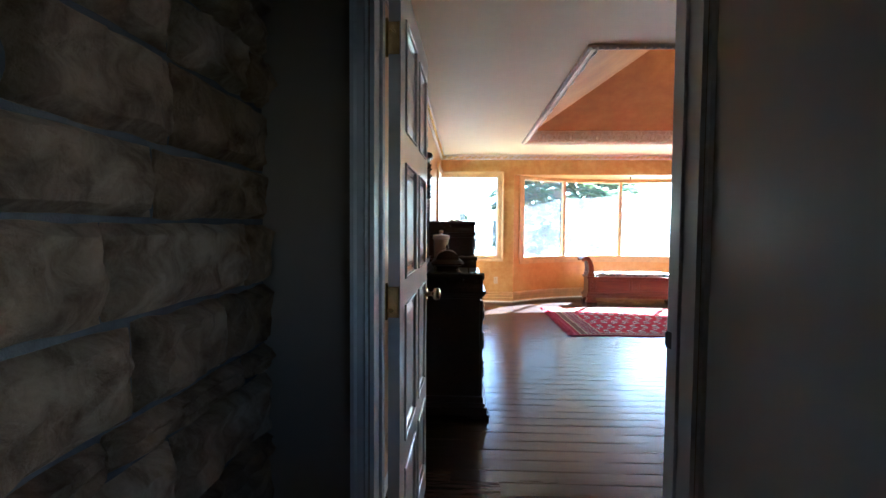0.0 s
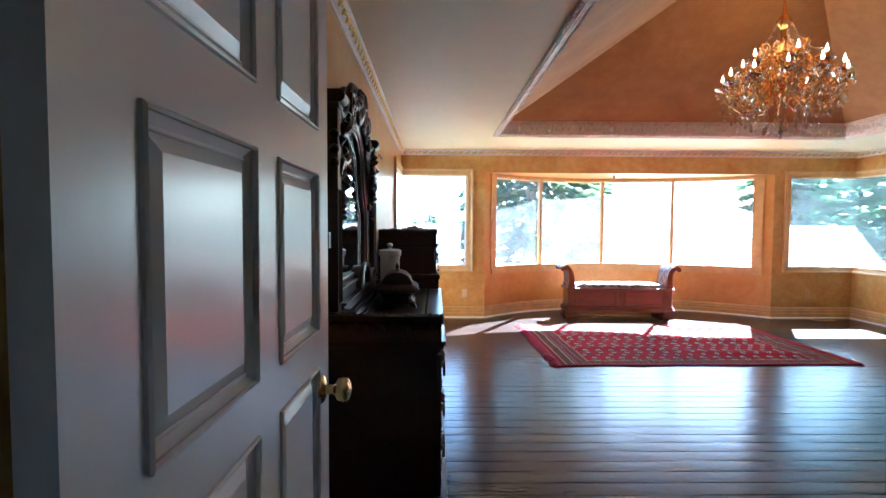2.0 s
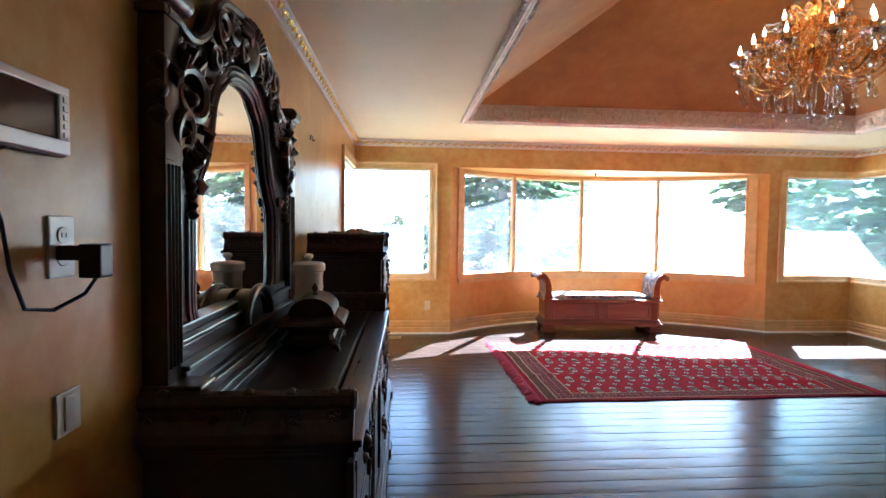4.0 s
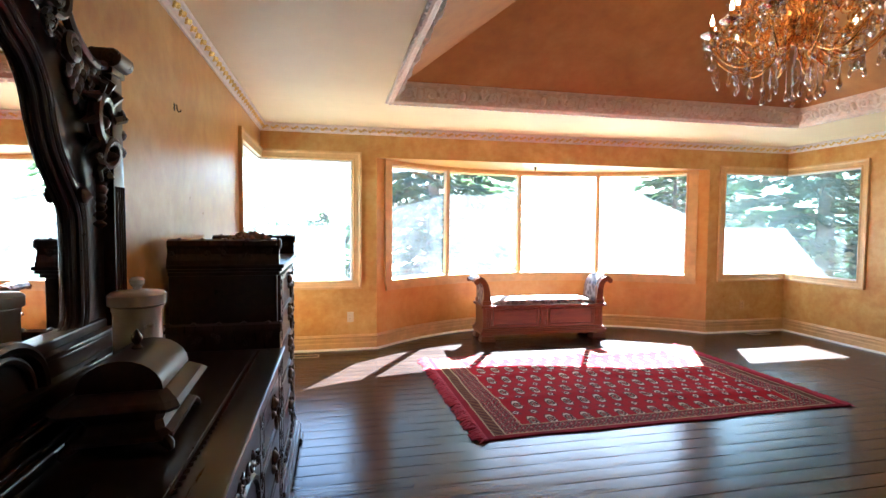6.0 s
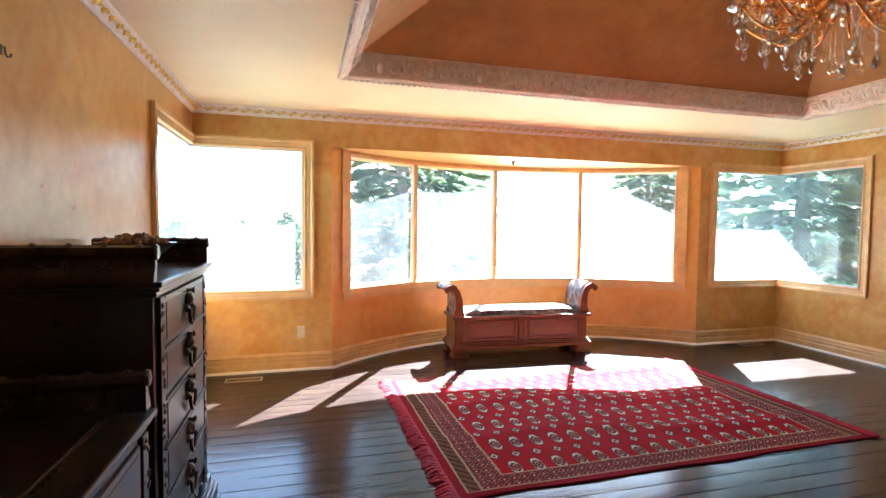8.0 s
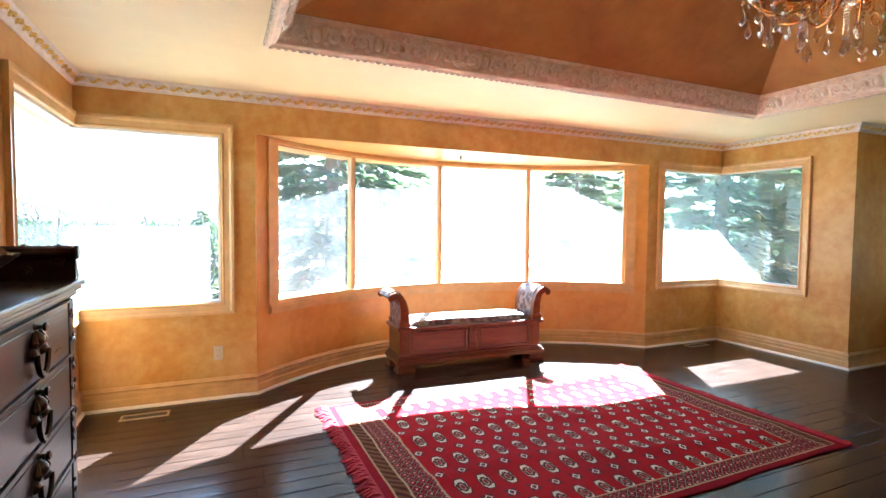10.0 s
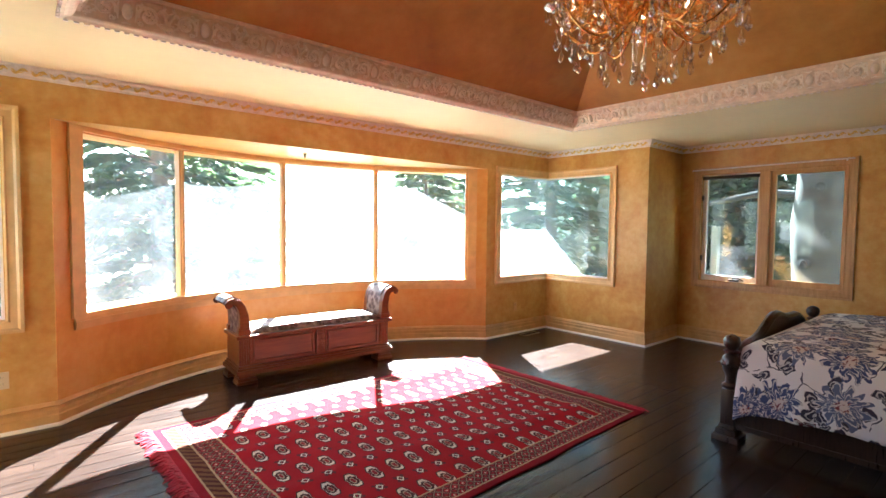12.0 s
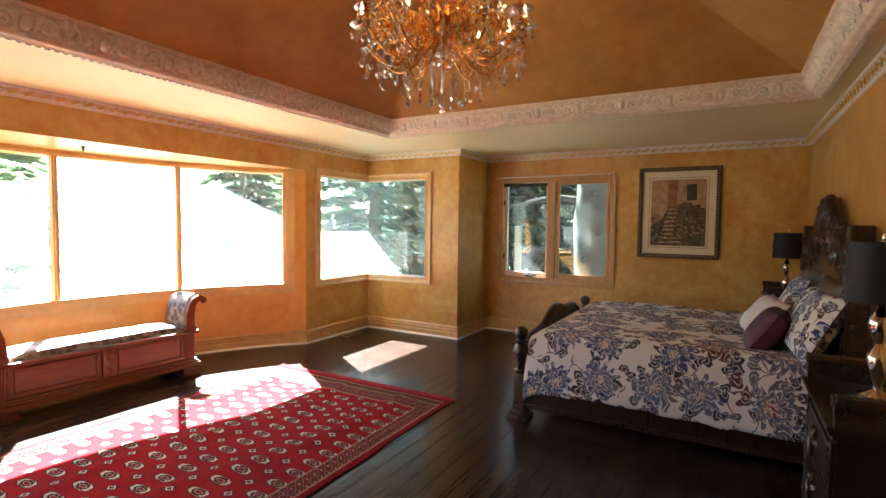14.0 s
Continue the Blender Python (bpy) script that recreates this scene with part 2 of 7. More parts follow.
b = B()
arc_wall(b, -BA, -BW, BR, BR + 0.28, 0, BAYH, 3)
arc_wall(b, BW, BA, BR, BR + 0.28, 0, BAYH, 3)
arc_wall(b, -BW, BW, BR, BR + 0.28, 0, 0.74, 28)
tagged(part("wall_bow", b, BOWWALL), "curved orange-ochre plaster wall of the bow", "wall", **S)
b = B()
pts = [bow(-BA + 2 * BA * i / 30, BR + 0.34) for i in range(31)]
prism(b, pts + [(BAY1 + 0.1, YN + 0.18), (BAY0 - 0.1, YN + 0.18)], "z", BAYH, BAYH + 0.12)
tagged(part("ceiling_bow", b, WALL), "plastered soffit over the bow window", "ceiling", **S)

# flat ceiling round the tray
TX0, TX1, TY0, TY1 = 1.394, 5.864, 3.56, 7.518
IN = 0.03
b = B()
box(b, XH0 - 0.2, YH - 0.15, CZ, TX0 + IN, YN + 0.18, CZ + 0.12)
box(b, TX1 - IN, YH - 0.15, CZ, XE + 0.18, YN + 0.18, CZ + 0.12)
box(b, TX0 + IN, YH - 0.15, CZ, TX1 - IN, TY0 + IN, CZ + 0.12)
box(b, TX0 + IN, TY1 - IN, CZ, TX1 - IN, YN + 0.18, CZ + 0.12)
tagged(part("ceiling", b, CEIL), "flat cream ceiling round a raised tray", "ceiling", **S)
# hipped vault over the tray
VZ0, VIN, APEX = 2.674, 0.158, 3.78
b = B()
base = [(TX0 + VIN, TY0 + VIN), (TX1 - VIN, TY0 + VIN), (TX1 - VIN, TY1 - VIN), (TX0 + VIN, TY1 - VIN)]
half = (TY1 - TY0) / 2 - VIN
ridge = [Vector((TX0 + VIN + half, (TY0 + TY1) / 2, APEX)), Vector((TX1 - VIN - half, (TY0 + TY1) / 2, APEX))]
for off in (0.0, 0.10):
    lo = [b.verts.new((x + (off if i in (1, 2) else -off), y + (off if i in (2, 3) else -off), VZ0)) for i, (x, y) in enumerate(base)]
    r0, r1 = (b.verts.new(r + Vector((0, 0, off))) for r in ridge)
    b.faces.new((lo[0], lo[1], r1, r0)), b.faces.new((lo[1], lo[2], r1)), b.faces.new((lo[2], lo[3], r0, r1)), b.faces.new((lo[3], lo[0], r0))
# faces other than the north one get a lit copy of the plaster
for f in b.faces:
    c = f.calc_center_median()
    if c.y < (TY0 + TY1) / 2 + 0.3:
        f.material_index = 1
# VAULT made lighter: the light on these faces is put into the colour
VAULT_LIT = mat_plaster("terracotta_plaster_lit", [(0.30, (0.33, 0.145, 0.024)), (0.5, (0.43, 0.21, 0.038)), (0.72, (0.51, 0.29, 0.070))], 0.72, 1.3)
tagged(part("ceiling_vault", b, [VAULT, VAULT_LIT]), "hipped terracotta plaster ceiling vault", "ceiling", **S)
# roof above and its eaves
b = B()
box(b, XW - 0.9, YN + 0.18, CZ + 0.02, XE + 0.9, YN + 1.2, CZ + 0.10)
box(b, XC + 0.18, YP + 0.18, CZ + 0.02, XE + 0.9, YN + 0.18, CZ + 0.10)
box(b, XW - 0.9, YD1, CZ + 0.02, XW - 0.18, YN + 0.18, CZ + 0.10)
box(b, XE + 0.18, YS - 0.5, CZ + 0.02, XE + 0.7, YP + 0.18, CZ + 0.10)
tagged(part("roof_eaves", b, WHITE), "white painted eaves outside the windows", "eaves", **S)
b = B()
box(b, XW - 0.9, YH - 0.3, 4.3, XE + 0.9, YN + 1.2, 4.36)
tagged(part("roof", b, SUBFLOOR), "closed roof over the room", "roof", **S)
tagged(part("floor", box(B(), XH0 - 0.2, YH - 0.15, -0.12, XE + 0.18, 9.9, -0.012), SUBFLOOR), "dark sub-floor under the planks", "floor", **S)

# ---- mouldings ----


def room_path(z, skip_bow=False):
    """The room's wall line, counter-clockwise seen from inside going with the wall on the right hand."""
    p = [(XP, YS), (XE, YS), (XE, YP), (XC, YP), (XC, YN), (BAY1, YN)]
    if not skip_bow:
        p += [bow(BA - 2 * BA * i / 26, BR) for i in range(1, 26)]
    p += [(BAY0, YN), (XW, YN), (XW, YD1), (XP, YD1)]
    return [(x, y, z) for x, y in p]


CROWN = [(0, -0.085), (0.012, -0.085), (0.016, -0.07), (0.03, -0.06), (0.034, -0.03), (0.055, -0.018), (0.06, -0.004), (0, -0.004)]
crown = tagged(part("trim_crown", sweep(B(), room_path(CZ, True), CROWN, True), TRIMWHITE), "white plaster crown moulding with gilded leaves", "moulding", **S)


def spiral(cx, cy, r0, r1, a0, turns, n=18):
    return [(cx + (r0 + (r1 - r0) * i / n) * math.cos(a0 + 2 * math.pi * turns * i / n), cy + (r0 + (r1 - r0) * i / n) * math.sin(a0 + 2 * math.pi * turns * i / n)) for i in range(n + 1)]


def leaf_curl(bm, m, s=1.0, r=0.006):
    """A small S-shaped leaf scroll lying in its own xz plane."""
    pts = []
    for i in range(9):
        t = i / 8
        pts.append((s * 0.085 * (t - 0.5), 0.004 * math.sin(t * 9), s * 0.017 * math.sin(t * 2 * math.pi)))
    tube(bm, pts, [r * (0.3 + 0.7 * math.sin(math.pi * (0.06 + 0.88 * i / 8))) for i in range(9)], 5, m)
    for x, z, q in ((-0.022, 0.010, 1), (0.022, -0.010, -1)):
        tube(bm, [(s * (x + u), 0.002, s * (z + q * v)) for u, v in spiral(0, 0, 0.012, 0.003, 0.6, 1.2, 7)], r * 0.5, 4, m)
        tube(bm, [(s * x, 0.002, s * z), (s * (x + 0.010), 0.005, s * (z - q * 0.016)), (s * (x + 0.024), 0.001, s * (z - q * 0.020))], [r * 0.3, r * 0.75, r * 0.2], 4, m)


b = B()
path = room_path(CZ, True)
for p, q in zip(path[:-1], path[1:]):
    p, q = Vector(p), Vector(q)
    d = q - p
    n = max(1, int(d.length / 0.1))
    ang = math.degrees(math.atan2(d.y, d.x))
    inward = Vector((-d.y, d.x, 0)).normalized()
    for i in range(n):
        c = p + d * ((i + 0.5) / n) + inward * 0.040 + Vector((0, 0, -0.047))
        leaf_curl(b, pose(*c, -25, 0, ang), 1.0, 0.0075)
part("gilded_leaves", b, GOLD, crown, "gilded scrolling leaf ornament", True)["kind"] = "stuff"

BASE = [(0, 0), (0.020, 0), (0.020, 0.075), (0.014, 0.085), (0.014, 0.115), (0.006, 0.128), (0, 0.14)]
SHOE = [(0.0205, 0.0), (0.042, 0.0), (0.040, 0.010), (0.032, 0.018), (0.0205, 0.022)]
rp = room_path(0.0)
tagged(part("baseboard", sweep(B(), rp[:-1], [(u, v) for u, v in BASE]), TRIMWALL), "stepped ochre-painted baseboard", "baseboard", **S)
tagged(part("trim_shoe", sweep(B(), rp[:-1], SHOE), mat_plain("white_shoe_paint", (0.84, 0.82, 0.79), 0.4, vary=0.04)), "thin white shoe moulding along the floor", "moulding", **S)
BASE2 = [(0.0, 0.14), (0.020, 0.14), (0.024, 0.150), (0.016, 0.158), (0.008, 0.172), (0, 0.174)]
tagged(part("trim_base_cap", sweep(B(), rp[:-1], BASE2), TRIMWALL), "ochre-painted cap on the baseboard", "moulding", **S)

# tray trim: dentilled lower edge, carved frieze and upper bead
tray = [(TX0, TY0, CZ), (TX1, TY0, CZ), (TX1, TY1, CZ), (TX0, TY1, CZ)]
FR0, FR1 = Vector((0.072, -0.004)), Vector((0.140, 0.124))
TRAY = [(0, -0.002), (0, -0.018), (0.030, -0.026), (0.045, -0.016), (0.062, -0.012), (FR0.x, FR0.y), (FR1.x, FR1.y), (0.154, 0.126), (0.163, 0.142), (0.155, 0.154), (0.09, 0.154), (0.04, 0.03)]
# ground darker than the scrolls: shade of the recesses, put into the colour
traytrim = tagged(part("trim_tray", sweep(B(), tray, TRAY, True), mat_plain("shaded_frieze_ground", (0.76, 0.65, 0.53), 0.55, vary=0.15, scale=18)), "white carved plaster frieze round the ceiling tray", "moulding", **S)


def frieze_motif(bm, m, w, h):
    """Acanthus scrolls either side of an oval boss, in a plane; x along, y up, z out."""
    for s in (-1, 1):
        tube(bm, [(s * x, y, 0.001) for x, y in spiral(w * 0.26, 0.0, h * 0.36, h * 0.07, math.pi * 1.1, -1.35)], [h * 0.075] * 12 + [h * 0.10] * 7, 4, m)
        for i in range(6):
            a = i * math.pi / 3
            c = Vector((s * w * 0.26 + h * 0.13 * math.cos(a), h * 0.13 * math.sin(a), 0.002))
            lathe(bm, [(0.002, -0.004), (h * 0.095, 0.003), (h * 0.04, h * 0.085)], 5, c, m)
        tube(bm, [(s * (w * 0.26 + h * 0.30 + w * 0.2 * t), h * (0.34 * math.sin(t * 5.0 + 0.6)), 0.001) for t in (0, 0.2, 0.4, 0.6, 0.8, 1.0)], [h * 0.075, h * 0.09, h * 0.08, h * 0.07, h * 0.05, h * 0.02], 4, m)
        for t, q in ((0.25, 1), (0.5, -1), (0.75, 1)):
            x0 = s * (w * 0.26 + h * 0.30 + w * 0.2 * t)
            y0 = h * 0.34 * math.sin(t * 5.0 + 0.6)
            tube(bm, [(x0, y0, 0.002), (x0 + s * h * 0.07, y0 + q * h * 0.12, 0.004), (x0 + s * h * 0.04, y0 + q * h * 0.24, 0.002)], [h * 0.07, h * 0.075, h * 0.015], 4, m)
        tube(bm, [(s * w * 0.105, -h * 0.3, 0), (s * w * 0.115, 0, 0.004), (s * w * 0.105, h * 0.3, 0)], [h * 0.03, h * 0.06, h * 0.03], 4, m)
    lathe(bm, [(h * 0.24, -0.003), (h * 0.22, 0.010), (h * 0.13, 0.020), (0.002, 0.023)], 10, (0, 0, 0), m @ Matrix.Diagonal((0.75, 1.25, 1, 1)))
    for s in (-1, 1):
        # the running stem and the leaves that branch from it
        stem = [(s * w * (0.10 + 0.40 * t), h * 0.33 * math.cos(t * math.pi * 1.0), 0.003) for t in [i / 8 for i in range(9)]]
        tube(bm, stem, [h * 0.05] * 9, 4, m)
        for i, (x, y, z) in enumerate(stem[1:-1]):
            for q in (-1, 1):
                a = 0.6 * q + (0.5 if s > 0 else -0.5)
                dx, dy = s * h * 0.13 * math.cos(a), q * h * 0.13
                tube(bm, [(x, y, 0.002), (x + dx * 0.6, y + dy * 0.7, 0.006), (x + dx * 1.3, y + dy * 0.8, 0.002)], [h * 0.02, h * 0.045, h * 0.012], 4, m)
        for cx, cy, r in ((0.445, 0.20, 0.15), (0.43, -0.24, 0.13), (0.17, 0.30, 0.10), (0.17, -0.30, 0.10)):
            tube(bm, [(s * x, y, 0.003) for x, y in spiral(w * cx, h * cy, h * r, h * 0.03, 1.0 + cx * 9, 1.3, 10)], h * 0.035, 4, m)
    for y in (-0.43, 0.43):
        tube(bm, [(-w * 0.06, y * h, 0.001), (0, y * h * 0.9, 0.004), (w * 0.06, y * h, 0.001)], [0.003, h * 0.05, 0.003], 4, m)


b = B()
dent = B()
for i in range(4):
    p, q = Vector(tray[i]), Vector(tray[(i + 1) % 4])
    d = (q - p)
    L = d.length
    d.normalize()
    nrm = Vector((-d.y, d.x, 0))
    mid = (FR0 + FR1) / 2
    up = (nrm * (FR1.x - FR0.x) + Vector((0, 0, FR1.y - FR0.y)))
    hgt = up.length
    up.normalize()
    out = d.cross(up)
    span = L - 2 * mid.x
    n = round(span / 0.38)
    for k in range(n):
        o = p + d * (mid.x + span * (k + 0.5) / n) + nrm * mid.x + Vector((0, 0, mid.y))
        m = Matrix((d, up, out)).transposed().to_4x4()
        if out.z > 0:
            m = Matrix((-d, up, -out)).transposed().to_4x4()
        m.translation = o
        frieze_motif(b, m @ Matrix.Diagonal((1, 1, 1.35, 1)), span / n, hgt)
    nd = int(L / 0.045)
    for k in range(nd):
        o = p + d * (0.02 + (L - 0.04) * (k + 0.5) / nd) + nrm * 0.006 + Vector((0, 0, -0.022))
        box(dent, -0.011, -0.006, -0.007, 0.011, 0.008, 0.005, 0, Matrix.Translation(o) @ pose(0, 0, 0, 0, 0, math.degrees(math.atan2(d.y, d.x))))
part("frieze_scrolls", b, mat_plain("frieze_relief", (0.88, 0.82, 0.74), 0.45, vary=0.08, scale=30), traytrim, "carved acanthus scrolls and oval bosses", True)["kind"] = "stuff"
part("dentils", dent, TRIMWHITE, traytrim, "row of small dentils")["kind"] = "stuff"

# ---- windows ----
CASE = [(0, 0), (0, 0.018), (0.012, 0.022), (0.022, 0.014), (0.060, 0.018), (0.075, 0.028), (0.095, 0.030), (0.095, 0)]


def casing_loop(bm, pts, nrm, closed=False, prof=CASE):
    """A flat moulding laid along points on a wall; profile u goes to the left of the way, v off the wall."""
    P = [Vector(p) for p in pts]
    nrm = Vector(nrm)
    n = len(P)
    rings = []
    for i in range(n):
        a = P[i] - P[i - 1] if (i > 0 or closed) else P[1] - P[0]
        c = P[(i + 1) % n] - P[i] if (i < n - 1 or closed) else P[-1] - P[-2]
        na, nc = nrm.cross(a).normalized(), nrm.cross(c).normalized()
        mit = na + nc
        mit = mit / max(mit.dot(na), 0.2)
        rings.append([bm.verts.new(P[i] + mit * u + nrm * v) for u, v in prof])
    k = len(prof)
    for q, w in list(zip(rings, rings[1:])) + ([(rings[-1], rings[0])] if closed else []):
        for j in range(k):
            bm.faces.new((q[j], q[(j + 1) % k], w[(j + 1) % k], w[j]))
    if not closed:
        bm.faces.new(rings[0]), bm.faces.new(rings[-1])
    return bm


def mat_pane(name, haze, tint=(0.93, 0.965, 0.955)):
    """Window glass with a film of dust that the sun lights up."""
    k = Nodes(name)
    tr, gl, tl, fr = k.n("BsdfTransparent"), k.n("BsdfGlossy"), k.n("BsdfTranslucent"), k.n("LayerWeight")
    tr.inputs[0].default_value = (*tint, 1)
    gl.inputs["Roughness"].default_value = 0.02
    tl.inputs[0].default_value = (0.9, 0.95, 1.0, 1)
    smear = k.ramp(k.noise(1.8, 4, 0.6, dist=0.5), [(0.35, (haze * 0.5,) * 3), (0.75, (haze * 1.5,) * 3)])
    m1, m2 = k.n("MixShader"), k.n("MixShader")
    k.put(m1.inputs[0], smear)
    k.t.links.new(tr.outputs[0], m1.inputs[1])
    k.t.links.new(tl.outputs[0], m1.inputs[2])
    k.put(m2.inputs[0], k.m("ADD", k.m("MULTIPLY", k.m("POWER", fr.outputs["Facing"], 4.0), 0.6), 0.04))
    k.t.links.new(m1.outputs[0], m2.inputs[1])
    k.t.links.new(gl.outputs[0], m2.inputs[2])
    k.t.links.new(m2.outputs[0], k.out.inputs[0])
    return k.mat


PANE = mat_pane("dusty_window_glass", 0.036)
CLEAR = mat_pane("casement_glass", 0.02, (0.70, 0.76, 0.72))


def pane(name, bm, parent, mat=None):
    ob = part(name, bm, mat or PANE, parent)
    ob.visible_shadow = False
    return ob


def corner_window(name, x, xi, yj, sx, film=None):
    """Two panes butted at a corner: one in the north wall from x to xi, one in the side wall from yj to the corner."""
    w = empty(name, x, YN, SILL, label="corner window with ochre-painted casing and butted glass", category="window", kind="structure")
    w.matrix_world = Matrix.Identity(4)
    xg, yg = x + sx * 0.05, YN + 0.05
    z0, z1 = SILL + 0.02, HEAD - 0.02
    xe = xi + (0.02 if sx < 0 else -0.02) * 1
    pane("pane", box(B(), min(xg, xi), yg, z0, max(xg, xi), yg + 0.006, z1), w, film)
    pane("pane", box(B(), min(xg, xg + sx * 0.006), yj, z0, max(xg, xg + sx * 0.006), yg - 0.001, z1), w, film)
    b = B()
    for za, zb in ((SILL, z0), (z1, HEAD)):
        box(b, min(x + sx * 0.02, xi), YN + 0.02, za, max(x + sx * 0.02, xi), YN + 0.10, zb)
        box(b, min(x + sx * 0.02, x + sx * 0.10), yj, za, max(x + sx * 0.02, x + sx * 0.10), YN + 0.02, zb)
    xa, xb = sorted((xi, xi + sx * 0.02))
    box(b, xa, YN + 0.02, z0, xb, YN + 0.10, z1)
    xa, xb = sorted((x + sx * 0.02, x + sx * 0.10))
    box(b, xa, yj, z0, xb, yj + 0.02, z1)
    part("window_frame", b, TRIMWHITE, w, "thin pale sash edge")
    b = B()
    zt, zb_ = HEAD - 0.006, SILL + 0.006
    xo, yo = xi - sx * 0.006, yj + 0.006
    n_pts = [(x, YN, zt), (xo, YN, zt), (xo, YN, zb_), (x, YN, zb_)]
    s_pts = [(x, YN, zb_), (x, yo, zb_), (x, yo, zt), (x, YN, zt)]
    if sx > 0:
        n_pts, s_pts = n_pts[::-1], s_pts[::-1]
    casing_loop(b, n_pts, (0, -1, 0))
    casing_loop(b, s_pts, (-sx, 0, 0))
    part("window_casing", b, TRIMWALL, w, "stepped ochre-painted casing")
    return w


# the casing lies outside the opening: the way round is chosen so that its left points outwards
corner_window("window_1", XW, 1.147, 7.56, -1)
corner_window("window_2", XC, 6.076, 7.755, 1, mat_pane("streaky_window_glass", 0.11, (0.66, 0.78, 0.79)))

# bow window
wb = empty("window_3", BCX, BCY, 0, label="bow window of four panes with honey-coloured mullions", category="window", kind="structure")
wb.matrix_world = Matrix.Identity(4)
RG = BR + 0.08
angs = [-BW, radians(-22.2), radians(-1.9), radians(18.65), BW]
for i in range(4):
    (xa, ya), (xb, yb) = bow(angs[i], RG), bow(angs[i + 1], RG)
    d = Vector((xb - xa, yb - ya, 0)).normalized()
    nrm = Vector((-d.y, d.x, 0))
    b = B()
    pts = [(xa, ya), (xb, yb), (xb + nrm.x * 0.006, yb + nrm.y * 0.006), (xa + nrm.x * 0.006, ya + nrm.y * 0.006)]
    prism(b, pts, "z", 0.77, BAYH - 0.045)
    pane("pane", b, wb)
for i, a in enumerate(angs):
    b = B()
    x, y = bow(a, RG)
    mm = Matrix.Translation((x, y, 0)) @ pose(0, 0, 0, 0, 0, -math.degrees(a))
    wd = 0.024 if 0 < i < 4 else 0.032
    box(b, -wd, -0.045, 0.745, wd, 0.03, BAYH - 0.002, 0.006, mm)
    box(b, -wd * 0.5, -0.06, 0.77, wd * 0.5, -0.045, BAYH - 0.03, 0.004, mm)
    part("mullion", b, WINWOOD, wb, "honey-coloured wooden mullion")
for nm, za, zb, r0 in (("window_sill", 0.742, 0.772, BR - 0.012), ("head_rail", BAYH - 0.05, BAYH - 0.003, BR + 0.02)):
    b = B()
    arc_wall(b, -BW, BW, r0, BR + 0.26, za, zb, 28)
    part(nm, b, WINWOOD if nm == "head_rail" else TRIMWALL, wb)
# casing bent to the arc
b = B()
for za, zb, dep in ((0.655, 0.742, 0.018), (0.675, 0.715, 0.026)):
    arc_wall(b, -BW - 0.03, BW + 0.036, BR - dep, BR, za, zb, 28)
part("sill_casing", b, TRIMWALL, wb, "stepped ochre casing under the sill")
for s in (-1, 1):
    b = B()
    a0, a1 = sorted((s * BW, s * (BW + 0.036)))
    arc_wall(b, a0, a1, BR - 0.022, BR, 0.742, BAYH - 0.002, 2)
    part("side_casing", b, TRIMWALL, wb, "upright ochre casing")
b = B()
arc_wall(b, -BW, BW, BR - 0.018, BR + 0.02, BAYH - 0.04, BAYH - 0.002, 28)
part("head_casing", b, TRIMWALL, wb, "curved ochre casing under the soffit")

# casement window in the east wall
CY0, CY1, CZ0, CZ1 = 5.50, 6.985, 0.80, 2.15
wc = empty("window_4", XE, 6.25, CZ0, label="two-light wooden casement window with crank handle", category="window", kind="structure")
wc.matrix_world = Matrix.Identity(4)
b = B()
casing_loop(b, [(XE, CY0 + 0.006, CZ0 + 0.006), (XE, CY1 - 0.006, CZ0 + 0.006), (XE, CY1 - 0.006, CZ1 - 0.006), (XE, CY0 + 0.006, CZ1 - 0.006)], (-1, 0, 0), True, CASE)
part("window_casing", b, WINWOOD, wc, "stained wooden casing")
b = B()
box(b, XE - 0.012, 6.215, CZ0, XE + 0.12, 6.325, CZ1, 0.006)
part("mullion", b, WINWOOD, wc, "broad stained mullion")
for y0, y1, dx in ((CY0, 6.215, 0.03), (6.325, CY1, 0.05)):
    b = B()
    for q in ((y0, CZ0, y1, CZ0 + 0.07), (y0, CZ1 - 0.05, y1, CZ1), (y0, CZ0 + 0.07, y0 + 0.035, CZ1 - 0.05), (y1 - 0.05, CZ0 + 0.07, y1, CZ1 - 0.05)):
        box(b, XE + dx, q[0], q[1], XE + dx + 0.05, q[2], q[3], 0.004)
    sash = part("sash", b, WINWOOD if dx < 0.04 else TRIMWHITE, wc)
    pane("pane", box(B(), XE + dx + 0.02, y0 + 0.035, CZ0 + 0.07, XE + dx + 0.026, y1 - 0.05, CZ1 - 0.05), wc, CLEAR)
b = B()
box(b, XE + 0.022, 6.33, CZ1 - 0.062, XE + 0.048, CY1, CZ1 - 0.022)
part("blind_cassette", b, DARKGAP, wc, "dark rolled screen at the head")
for z in (1.05, 1.82):
    part("hinge", box(B(), XE - 0.004, CY1 - 0.02, z, XE + 0.03, CY1 + 0.012, z + 0.07, 0.004), DARKGAP, wc, "dark casement latch")
b = B()
box(b, XE - 0.012, 6.52, CZ0 + 0.012, XE + 0.028, 6.64, CZ0 + 0.034, 0.005)
tube(b, [(XE - 0.01, 6.58, CZ0 + 0.035), (XE - 0.05, 6.57, CZ0 + 0.06), (XE - 0.055, 6.50, CZ0 + 0.055), (XE - 0.05, 6.45, CZ0 + 0.03)], 0.008, 6)
part("crank_handle", b, DARKGAP, wc, "dark metal crank handle", True)
b = B()
tube(b, [(XE - 0.042, 5.44, 2.222), (XE - 0.042, 7.09, 2.206)], 0.009, 8)
